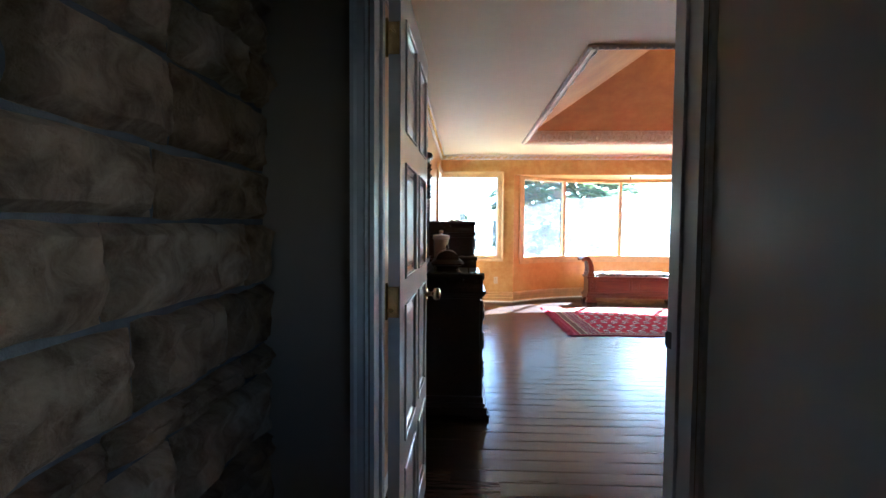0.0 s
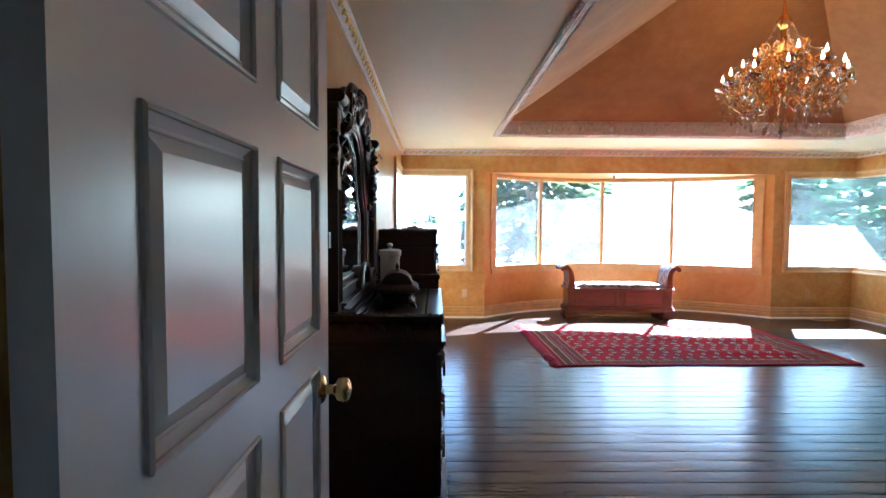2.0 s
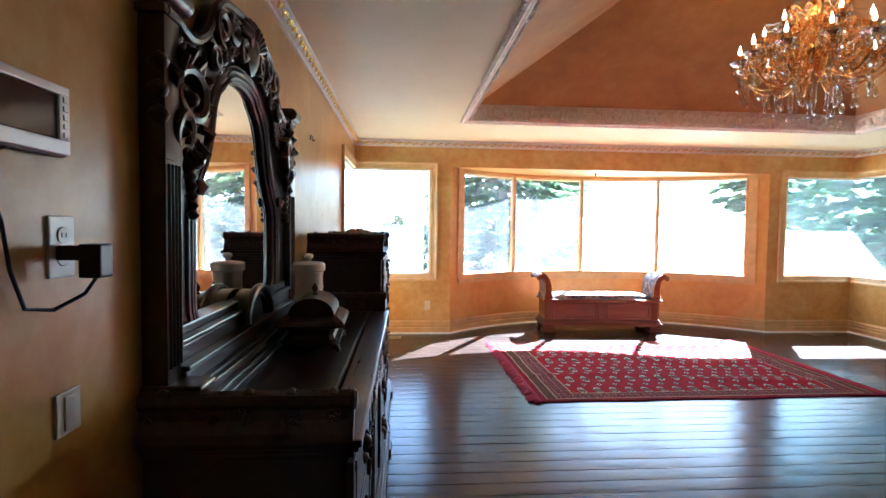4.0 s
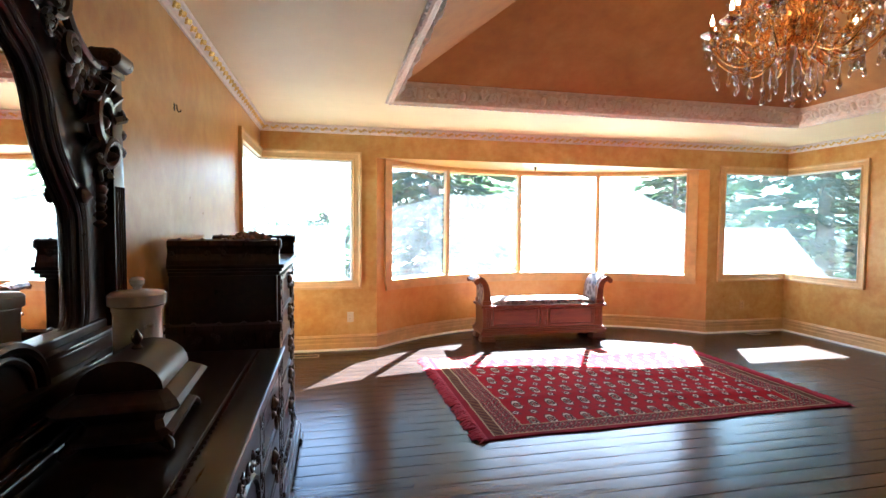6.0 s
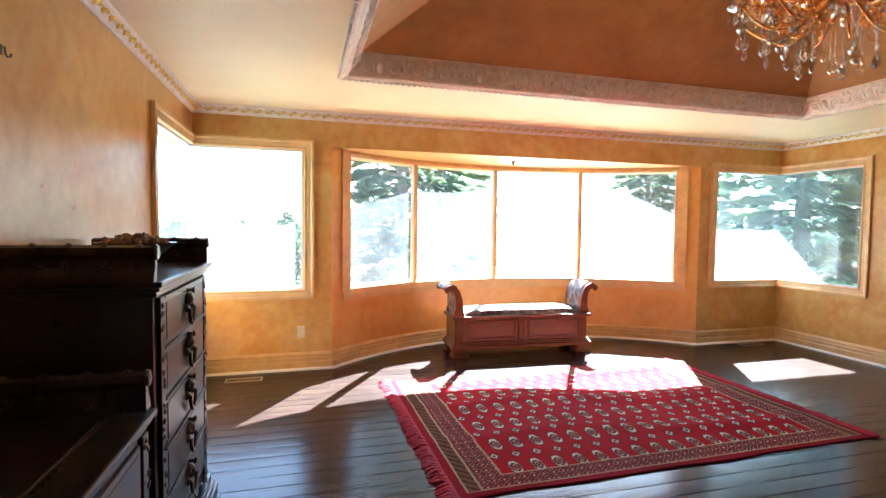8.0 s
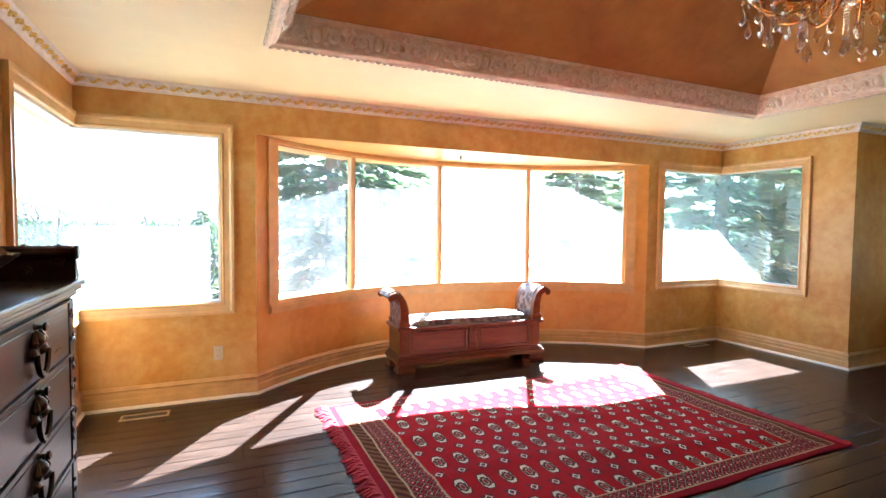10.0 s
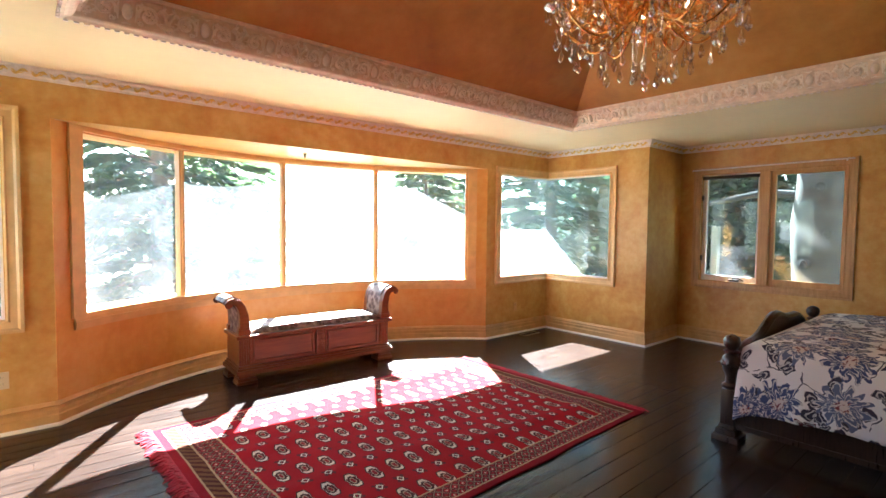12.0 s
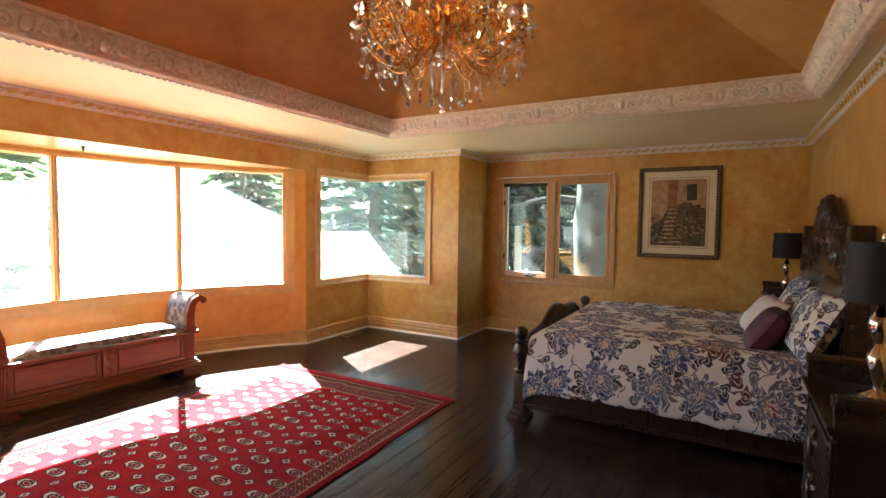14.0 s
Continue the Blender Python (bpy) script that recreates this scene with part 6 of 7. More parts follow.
painted("painted_wall", [[(0.31, 0.0), (0.50, 0.0), (0.47, 0.44), (0.30, 0.44)]], mat_plain("print_wall", (0.26, 0.11, 0.05), 0.6, vary=0.4, scale=14), 1, "reddish painted wall")
painted("painted_window", [[(0.64, 0.08), (0.82, 0.07), (0.83, 0.31), (0.65, 0.32)]], mat_plain("print_dark", (0.035, 0.025, 0.02), 0.6, vary=0.4, scale=20), 1, "dark painted window")
painted("painted_shade", [[(0.40, 0.42), (0.62, 0.33), (1.0, 0.45), (1.0, 1.0), (0.0, 1.0), (0.0, 0.70), (0.20, 0.60), (0.33, 0.42)]], mat_plain("print_shade", (0.12, 0.075, 0.04), 0.6, vary=0.7, scale=12), 1, "brown painted garden ground")
steps = []
for i in range(9):
    g = 0.96 - 0.062 * i
    c, w = 0.38 + 0.002 * i, 0.24 - 0.021 * i
    steps.append([(c - w, g), (c + w * 0.9, g - 0.012), (c + w * 0.85, g - 0.034), (c - w * 0.9, g - 0.026)])
PSTEP = mat_plain("print_steps", (0.42, 0.27, 0.15), 0.6, vary=0.4, scale=25)
for st_ in steps:
    painted("painted_step", [st_], PSTEP, 3, "pale painted step")
rnd = random.Random(12)
leaves, blooms = [], []
for i in range(420):
    f, g = (rnd.gauss(0.74, 0.14), rnd.gauss(0.68, 0.16)) if rnd.random() < 0.66 else (rnd.gauss(0.12, 0.08), rnd.gauss(0.80, 0.09))
    r = rnd.uniform(0.012, 0.034)
    if not (r < f < 1 - r and 0.34 < g < 1 - r):
        continue
    a0 = rnd.random() * 6.28
    (blooms if i % 11 == 0 else leaves).append([(f + r * math.cos(-a) * (1 + 0.4 * math.sin(2 * a + a0)), g + r * 0.7 * math.sin(-a)) for a in [j * 1.047 for j in range(6)]])
painted("painted_foliage", leaves, mat_plain("print_foliage", (0.065, 0.055, 0.03), 0.6, vary=0.8, scale=30), 4, "dark painted shrubs")["kind"] = "stuff"
painted("painted_blooms", blooms, mat_plain("print_blooms", (0.24, 0.17, 0.10), 0.6, vary=0.5, scale=30), 6, "small pale painted blooms")["kind"] = "stuff"

# ---- chandelier ----
CHX, CHY = 3.64, 5.53
ch = empty("chandelier", CHX, CHY, 2.16, label="gilt brass chandelier with candle bulbs and crystal drops", category="chandelier")
GILT = mat_plain("gilt_brass", (0.82, 0.42, 0.10), 0.24, 1.0, vary=0.2, scale=40)
k = Nodes("candle_bulb")
BULB = k.done((1, 0.9, 0.7), 0.3, Emission_Color=(1.0, 0.72, 0.38, 1), Emission_Strength=0.9)


def mat_crystal():
    k = Nodes("cut_crystal")
    tr, gl = k.n("BsdfTransparent"), k.n("BsdfGlossy")
    tr.inputs[0].default_value = (0.93, 0.90, 0.86, 1)
    gl.inputs["Roughness"].default_value = 0.04
    lw, mx = k.n("LayerWeight"), k.n("MixShader")
    lw.inputs[0].default_value = 0.62
    k.put(mx.inputs[0], k.m("ADD", k.m("MULTIPLY", lw.outputs["Facing"], 0.75), 0.16))
    k.t.links.new(tr.outputs[0], mx.inputs[1])
    k.t.links.new(gl.outputs[0], mx.inputs[2])
    k.t.links.new(mx.outputs[0], k.out.inputs[0])
    return k.mat


CRYSTAL = mat_crystal()
b = B()
lathe(b, [(0.003, 0.36), (0.02, 0.37), (0.03, 0.40), (0.018, 0.43), (0.05, 0.46), (0.085, 0.50), (0.06, 0.55), (0.03, 0.57), (0.03, 0.64), (0.06, 0.68), (0.075, 0.72), (0.04, 0.77), (0.022, 0.80), (0.022, 0.92), (0.05, 0.95), (0.06, 0.99), (0.03, 1.03), (0.014, 1.06), (0.012, 1.12), (0.003, 1.14)], 20)
part("stem", b, GILT, ch, "turned gilt stem", True)
b = B()
zc = 1.13
for i in range(13):
    a = i
    m = Matrix.Translation((0, 0, zc + 0.038 * i)) @ pose(0, 0, 0, 90, 0, 90 * (i % 2))
    tube(b, [(0.014 * math.cos(q), 0.024 * math.sin(q), 0) for q in [j * 0.6283 for j in range(11)]], 0.0035, 5, m)
part("chain", b, GILT, ch, "gilt chain", True)
b = B()
lathe(b, [(0.005, 1.585), (0.07, 1.60), (0.075, 1.625), (0.03, 1.66)], 20)
part("canopy", b, GILT, ch, "ceiling rose", True)

# shared small pieces
def mesh_of(bm, name, mat, smooth=False):
    me = bpy.data.meshes.new(name)
    bmesh.ops.recalc_face_normals(bm, faces=bm.faces)
    bm.to_mesh(me)
    bm.free()
    me.materials.append(mat)
    if smooth:
        me.shade_smooth()
    return me


def put(name, me, m, parent, label=""):
    ob = new(name, me)
    ob.parent = parent
    ob.matrix_basis = m
    if label:
        ob["label"] = label
    if name == "bead_strand":
        ob["kind"] = "stuff"
    return ob


def arm_mesh(r, z0, z1, rise):
    b = B()
    pts = [(0.03, z0 + 0.06)]
    for i in range(14):
        t = i / 13
        pts.append((0.03 + (r - 0.03) * t, z0 + 0.06 * math.cos(t * math.pi * 1.1) - 0.11 * math.sin(math.pi * t) + (z1 - z0) * t * t))
    tube(b, [(x, 0, z) for x, z in pts], [0.008] * 6 + [0.007] * 9, 7)
    # side scrolls
    tube(b, [(x + r * 0.55, 0, z + z0 - 0.035) for x, z in spiral(0, 0, 0.055, 0.012, 2.2, 1.3, 16)], 0.005, 5)
    tube(b, [(x + r * 0.30, 0, z + z0 + 0.065) for x, z in spiral(0, 0, 0.05, 0.010, 4.6, -1.3, 16)], 0.005, 5)
    tube(b, [(x + r * 0.80, 0, z + z0 + 0.045) for x, z in spiral(0, 0, 0.042, 0.010, 3.6, -1.2, 14)], 0.005, 5)
    for q in (0.25, 0.45, 0.65, 0.85):
        lathe(b, [(0.001, -0.012), (0.016, 0), (0.001, 0.016)], 6, (r * q, 0, z0 - 0.075 * math.sin(math.pi * q) + (z1 - z0) * q * q))
    lathe(b, [(0.003, z1 - 0.03), (0.02, z1 - 0.02), (0.010, z1 - 0.005), (0.022, z1 + 0.012)], 10, (r, 0, 0))
    return mesh_of(b, "arm", GILT, True)


b = B()
lathe(b, [(0.012, 0.0), (0.034, 0.003), (0.064, 0.018), (0.072, 0.030), (0.067, 0.031), (0.034, 0.012)], 14)
CUP = mesh_of(b, "drip_cup", CRYSTAL, True)
b = B()
lathe(b, [(0.011, 0.01), (0.012, 0.012), (0.012, 0.075), (0.009, 0.08)], 10)
CANDLE = mesh_of(b, "candle_sleeve", GILT, True)
b = B()
lathe(b, [(0.005, 0.08), (0.010, 0.086), (0.0125, 0.098), (0.011, 0.112), (0.005, 0.132), (0.001, 0.150)], 10)
FLAME = mesh_of(b, "bulb", BULB, True)
b = B()
lathe(b, [(0.0008, 0.0), (0.004, -0.010), (0.011, -0.034), (0.0125, -0.044), (0.009, -0.054), (0.001, -0.062)], 6)
lathe(b, [(0.001, 0.016), (0.006, 0.010), (0.006, 0.006), (0.001, 0.0)], 6)
DROP = mesh_of(b, "crystal_drop", CRYSTAL)
b = B()
for i in range(9):
    lathe(b, [(0.0008, 0.006), (0.0055, 0.0), (0.0008, -0.006)], 6, (0, 0, -0.013 * i))
BEADS = mesh_of(b, "bead_strand", CRYSTAL)
b = B()
lathe(b, [(0.001, 0.02), (0.014, 0.012), (0.020, 0), (0.014, -0.012), (0.001, -0.02)], 8)
BALL = mesh_of(b, "crystal_ball", CRYSTAL)

rnd = random.Random(21)
for count, r, z0, z1, off in ((12, 0.445, 0.36, 0.445, 0.0), (6, 0.30, 0.50, 0.585, 0.26), (6, 0.19, 0.72, 0.78, 0.0)):
    am = arm_mesh(r, z0, z1, 0)
    for i in range(count):
        a = math.degrees(off) + 360 * i / count
        m = pose(0, 0, 0, 0, 0, a)
        arm = put("arm", am, m, ch, "scrolled gilt arm")
        if r > 0.25:
            put("drip_cup", CUP, Matrix.Translation((r, 0, z1)), arm)
            put("candle_sleeve", CANDLE, Matrix.Translation((r, 0, z1)), arm)
            put("bulb", FLAME, Matrix.Translation((r, 0, z1)), arm, "lit flame-shaped bulb")
            for j in range(5):
                q = j * 1.2566 + 0.4
                put("crystal_drop", DROP, Matrix.Translation((r + 0.054 * math.cos(q), 0.054 * math.sin(q), z1 + 0.012)) @ Matrix.Scale(rnd.uniform(0.8, 1.2), 4), arm)
            put("crystal_drop", DROP, Matrix.Translation((r, 0, z1 - 0.11)) @ Matrix.Scale(1.5, 4), arm)
            put("crystal_drop", DROP, Matrix.Translation((r * 0.7, 0, z0 - 0.09)) @ Matrix.Scale(1.4, 4), arm)
        else:
            put("crystal_drop", DROP, Matrix.Translation((r, 0, z1 - 0.02)) @ Matrix.Scale(1.5, 4), arm)
for ring, r, z in ((10, 0.34, 0.34), (8, 0.22, 0.29), (6, 0.12, 0.25), (12, 0.42, 0.40)):
    for i in range(ring):
        a = 2 * math.pi * (i + 0.5 * (ring % 4)) / ring
        p = Vector((r * math.cos(a), r * math.sin(a), z + rnd.uniform(-0.015, 0.015)))
        st = put("bead_strand", BEADS, Matrix.Translation(p), ch)
        put("crystal_drop", DROP, Matrix.Translation((0, 0, -0.13)) @ Matrix.Scale(rnd.uniform(1.0, 1.6), 4), st)
put("bead_strand", BEADS, Matrix.Translation((0, 0, 0.30)), ch)
put("bead_strand", BEADS, Matrix.Translation((0, 0, 0.18)), ch)
put("crystal_ball", BALL, Matrix.Translation((0, 0, 0.045)) @ Matrix.Scale(1.1, 4), ch)
put("crystal_ball", BALL, Matrix.Translation((0, 0, 0.01)) @ Matrix.Scale(0.8, 4), ch)
for i in range(10):
    a = 2 * math.pi * i / 10
    pts = [(Vector((0.06 * math.cos(a), 0.06 * math.sin(a), 0.96)) * (1 - t) + Vector((0.36 * math.cos(a), 0.36 * math.sin(a), 0.66)) * t) - Vector((0, 0, 0.09 * math.sin(math.pi * t))) for t in [j / 24 for j in range(25)]]
    b = B()
    for p in pts:
        lathe(b, [(0.0008, 0.006), (0.0055, 0.0), (0.0008, -0.006)], 5, p)
    part("swag", b, CRYSTAL, ch, "looped bead swag")["kind"] = "stuff"
# gilt rosettes and cut drops scattered through the arms
b = B()
for i in range(8):
    a = i * math.pi / 4
    lathe(b, [(0.001, -0.004), (0.011, 0.0), (0.006, 0.006), (0.001, 0.008)], 5, (0.014 * math.cos(a), 0.014 * math.sin(a), 0))
lathe(b, [(0.002, -0.003), (0.009, 0.004), (0.001, 0.012)], 8)
ROSE = mesh_of(b, "rosette", GILT, True)
b = B()
tube(b, [(x, 0, z) for x, z in spiral(0, 0, 0.05, 0.012, 0.0, 1.5, 18)], 0.0042, 5)
tube(b, [(x + 0.085, 0, z + 0.02) for x, z in spiral(0, 0, 0.04, 0.010, 3.1, -1.4, 16)], 0.004, 5)
CURL = mesh_of(b, "scroll", GILT, True)
for i in range(44):
    r, a, z = rnd.uniform(0.10, 0.42), rnd.uniform(0, 360), rnd.uniform(0.34, 0.72)
    z = min(z, 0.80 - r * 0.8)
    p = Matrix.Rotation(radians(a), 4, "Z") @ Matrix.Translation((r, 0, z))
    put("scroll", CURL, p @ pose(0, 0, 0, rnd.uniform(-40, 40), rnd.uniform(-180, 180), rnd.uniform(-60, 60)), ch, "gilt leaf scroll")
    put("rosette", ROSE, p @ pose(0, 0, 0.02, 90, 0, rnd.uniform(0, 180)) @ Matrix.Scale(1.3, 4), ch, "gilt rosette")
    put("crystal_drop", DROP, p @ Matrix.Translation((0.02, 0.02, -0.02)) @ Matrix.Scale(rnd.uniform(0.9, 1.5), 4), ch)
# warm glow of the bulbs
glow = bpy.data.lights.new("chandelier_bulbs", "POINT")
glow.energy, glow.color, glow.shadow_soft_size = 0.5, (1.0, 0.62, 0.28), 0.25
gl_ob = new("chandelier_bulbs", glow)
gl_ob.location = (CHX, CHY, 2.98)

# ---- wall fittings ----


def plate(name, x, y, z, rz, label, cat, w=0.072, h=0.118, mat=None, kind=0):
    """A wall plate whose face looks along -y before it is turned."""
    p = empty(name, x, y, z, rz, label=label, category=cat)
    part("cover_plate", box(B(), -w / 2, -0.006, -h / 2, w / 2, 0, h / 2, 0.002), mat or PLASTIC, p)
    if kind == 0:
        for dz in (-0.022, 0.022):
            b = B()
            lathe(b, [(0.016, 0), (0.016, 0.002), (0.014, 0.003)], 14, (0, 0, 0), pose(0, -0.006, dz, 90, 0, 0))
            s = part("socket", b, mat or PLASTIC, p)
            b = B()
            for dx in (-0.006, 0.006):
                box(b, dx - 0.001, -0.0098, dz - 0.004, dx + 0.001, -0.009, dz + 0.005)
            part("slot", b, BLACKPLASTIC, s)
    else:
        part("rocker", box(B(), -0.016, -0.010, -0.034, 0.016, -0.006, 0.034, 0.002), mat or PLASTIC, p)
    return p


plate("wall_outlet", 1.122, YN, 0.377, 0, "ivory duplex wall outlet on the ochre wall", "outlet")
plate("wall_outlet", 6.393, YN, 0.371, 0, "ochre duplex wall outlet under the corner window", "outlet", mat=TRIMWALL)
plate("wall_outlet", XW, 3.235, 1.358, 90, "white wall outlet with a plugged-in adapter", "outlet", mat=WHITE)
plate("light_switch", XW, 3.245, 1.032, 90, "white rocker light switch on the wall", "switch", w=0.07, h=0.085, mat=WHITE, kind=1)
adp = empty("power_adapter", XW + 0.008, 3.225, 1.345, label="black plug-in power adapter with its cable", category="adapter")
b = B()
box(b, 0.0, -0.014, -0.012, 0.06, 0.014, 0.016, 0.003)
box(b, 0.045, -0.022, -0.045, 0.085, 0.022, 0.02, 0.005)
part("plug_body", b, BLACKPLASTIC, adp)
b = B()
tube(b, [(0.065, 0, -0.045), (0.05, -0.01, -0.075), (0.02, -0.05, -0.10), (0.006, -0.10, -0.09), (0.006, -0.13, -0.02), (0.006, -0.145, 0.06), (0.006, -0.17, 0.12), (0.006, -0.165, 0.17), (0.012, -0.13, 0.185)], 0.0035, 6)
part("cable", b, BLACKPLASTIC, adp, "thin dark cable", True)
al = empty("alarm_panel", XW, 3.120, 1.592, 90, label="wall alarm touch panel with silver bezel", category="alarm panel")
part("housing", box(B(), -0.105, -0.026, -0.066, 0.105, 0, 0.066, 0.006), BLACKPLASTIC, al)
b = B()
for q in ((-0.10, -0.062, 0.10, -0.036), (-0.10, 0.046, 0.10, 0.062), (-0.10, -0.036, -0.082, 0.046), (0.072, -0.036, 0.10, 0.046)):
    box(b, q[0], -0.034, q[1], q[2], -0.026, q[3], 0.002)
part("bezel", b, SILVERPLASTIC, al, "silver bezel")
part("screen", box(B(), -0.082, -0.029, -0.036, 0.072, -0.026, 0.046), SCREEN, al, "dark blank screen")
for i in range(5):
    part("button", box(B(), 0.080, -0.037, -0.032 + i * 0.016, 0.092, -0.034, -0.022 + i * 0.016, 0.001), SILVERPLASTIC, al)
b = B()
tube(b, [(0, 0, 0.02), (0.02, 0, 0.022), (0.022, 0, -0.01), (0.03, 0, -0.03), (0.045, 0, -0.028), (0.05, 0, -0.012)], 0.005, 6)
box(b, 0, -0.012, -0.02, 0.006, 0.012, 0.035, 0.002)
hk = tagged(part("wall_hook", b, BRONZE, None, "", True), "small bronze picture hook on the plaster wall", "hook")
hk.matrix_world = pose(XW, 5.76, 2.01) @ Matrix.Scale(0.65, 4)
VENTRIM = mat_plain("pale_brass_rim", (0.55, 0.42, 0.26), 0.4, 0.3, vary=0.1)
for x, y in ((0.62, 8.53), (6.52, 8.60)):
    v = empty("floor_vent", x, y, 0.0, label="bronze floor register near the window wall", category="vent")
    b = B()
    for q in ((-0.16, -0.055, 0.16, -0.04), (-0.16, 0.04, 0.16, 0.055), (-0.16, -0.04, -0.145, 0.04), (0.145, -0.04, 0.16, 0.04)):
        box(b, q[0], q[1], 0.0, q[2], q[3], 0.006)
    part("rim", b, VENTRIM, v, "pale brass rim")
    for i in range(14):
        part("slat", box(B(), -0.14 + i * 0.0205, -0.04, 0.001, -0.131 + i * 0.0205, 0.04, 0.005), BRONZE, v)
b = B()
lathe(b, [(0.02, 0), (0.022, -0.006), (0.012, -0.012), (0.011, -0.03), (0.006, -0.045), (0.002, -0.05)], 14)
sp_ = tagged(part("soffit_bell_hook", b, BRONZE, None, "", True), "small dark fitting under the bow soffit", "fitting")
sp_.matrix_world = pose(3.50, YN + 0.36, BAYH)

# ---- hall ----
hw = empty("window_5", XH1, 0.20, 1.0, 90, label="white window with a grid of muntins, added out of view to light the hall", category="window", kind="structure")
b = B()
for q in ((-0.25, 0, 0.25, 0.04), (-0.25, 0.52, 0.25, 0.56), (-0.25, 0.04, -0.21, 0.52), (0.21, 0.04, 0.25, 0.52)):
    box(b, q[0], -0.10, q[1], q[2], -0.04, q[3], 0.004)
part("window_frame", b, WHITE, hw)
for x in (-0.07, 0.07):
    part("muntin", box(B(), x - 0.01, -0.085, 0.04, x + 0.01, -0.06, 0.52), WHITE, hw)
for z in (0.20, 0.36):
    part("muntin", box(B(), -0.21, -0.084, z - 0.01, 0.21, -0.061, z + 0.01), WHITE, hw)
part("window_sill", box(B(), -0.34, 0.0, -0.03, 0.34, 0.06, 0.0, 0.005), WHITE, hw)

# ---- outside ----
k = Nodes("winter_lawn")
LAWN = k.done(k.ramp(k.noise(0.35, 6, 0.7), [(0.3, (0.12, 0.13, 0.075)), (0.5, (0.20, 0.20, 0.14)), (0.7, (0.32, 0.32, 0.27))]), 0.95)
b = B()
bmesh.ops.create_grid(b, x_segments=60, y_segments=60, size=1.0)
for v in b.verts:
    x, y = v.co.x, v.co.y
    X, Y = 300 * x * abs(x) + 4, 300 * y * abs(y) + 8
    d = math.hypot(X - 4, Y - 5)
    drop = -0.55 - 3.0 * min(1, max(0, (d - 14) / 40)) + 14 * min(1, max(0, (d - 130) / 170)) * (0.6 + 0.5 * noise.noise((X * 0.01, Y * 0.01, 0)))
    v.co = Vector((X, Y, drop + 0.12 * noise.noise((X * 0.2, Y * 0.2, 0))))
tagged(part("ground", b, LAWN, None, "", True), "pale winter lawn falling away from the house", "ground", kind="structure")

k = Nodes("pine_needles")
info = k.n("NewGeometry")
needle_c = k.ramp(info.outputs["Random Per Island"], [(0, (0.045, 0.070, 0.040)), (0.6, (0.070, 0.105, 0.055)), (1, (0.105, 0.125, 0.065))])
NEEDLE = k.done(needle_c, 0.7)
thin, both = k.n("BsdfTranslucent"), k.n("MixShader")
k.put(thin.inputs[0], k.mix(1.0, needle_c, (1.9, 2.0, 1.7), "MULTIPLY"))
both.inputs[0].default_value = 0.45
k.t.links.new(k.bsdf.outputs[0], both.inputs[1])
k.t.links.new(thin.outputs[0], both.inputs[2])
k.t.links.new(both.outputs[0], k.out.inputs[0])
BARK = mat_plain("pine_bark", (0.16, 0.12, 0.09), 0.9, vary=0.5, scale=6, bump=0.6)
GREYBARK = mat_plain("grey_bark", (0.11, 0.105, 0.11), 0.9, vary=0.4, scale=5, bump=0.8)


def pine(name, x, y, z, h, spread, seed, bare=0.12, label="tall green pine with layered drooping branches"):
    rnd = random.Random(seed)
    t = empty(name, x, y, z, label=label, category="tree", group="trees outside the windows")
    b = B()
    tube(b, [(0.1 * noise.noise((i, seed, 0)), 0.1 * noise.noise((i, seed, 5)), h * i / 8 - (0.3 if i == 0 else 0)) for i in range(9)], [h * 0.022 * (1 - i / 8.6) + 0.01 for i in range(9)], 9)
    part("trunk", b, BARK, t, "", True)
    limbs, faces, verts = B(), [], []
    n = int(h * 9)
    for i in range(n):
        f = bare + (1 - bare) * (i + rnd.random()) / n
        zz = h * f
        L = spread * (1 - f) ** 0.8 * rnd.uniform(0.6, 1.1) + 0.25
        a = i * 2.4 + rnd.uniform(-0.4, 0.4)
        pts = []
        for j in range(5):
            q = j / 4
            pts.append(Vector((L * q * math.cos(a), L * q * math.sin(a), zz + 0.15 * L * q - 0.30 * L * q * q)))
        tube(limbs, pts, [0.035 * (1 - q) * L / 2 + 0.006 for q in (0, 0.25, 0.5, 0.75, 0.95)], 5)
        for j in range(int(12 + 26 * L)):
            q = rnd.uniform(0.2, 1.0)
            k0 = min(3, int(q * 4))
            p = pts[k0].lerp(pts[k0 + 1], q * 4 - k0)
            side = rnd.uniform(-1, 1) * L * 0.30 * (1.1 - q * 0.6)
            p = p + Vector((-math.sin(a) * side, math.cos(a) * side, rnd.uniform(-0.10, 0.06) - abs(side) * 0.2))
            w, l = rnd.uniform(0.06, 0.12), rnd.uniform(0.18, 0.40)
            d = Vector((math.cos(a + side), math.sin(a + side), rnd.uniform(-0.5, 0.25))).normalized()
            for ax in (Vector((0, 0, 1)), d.orthogonal()):
                s = d.cross(ax).normalized() * w
                k1 = len(verts)
                verts += [p - d * l * 0.5, p + s - d * l * 0.1, p + d * l * 0.5, p - s + d * l * 0.1]
                faces.append((k1, k1 + 1, k1 + 2, k1 + 3))
    part("limbs", limbs, BARK, t)["kind"] = "stuff"
    me = bpy.data.meshes.new("crown")
    me.from_pydata([tuple(v) for v in verts], [], faces)
    me.materials.append(NEEDLE)
    ob = new("crown", me)
    ob.parent = t
    ob["kind"] = "stuff"
    return t


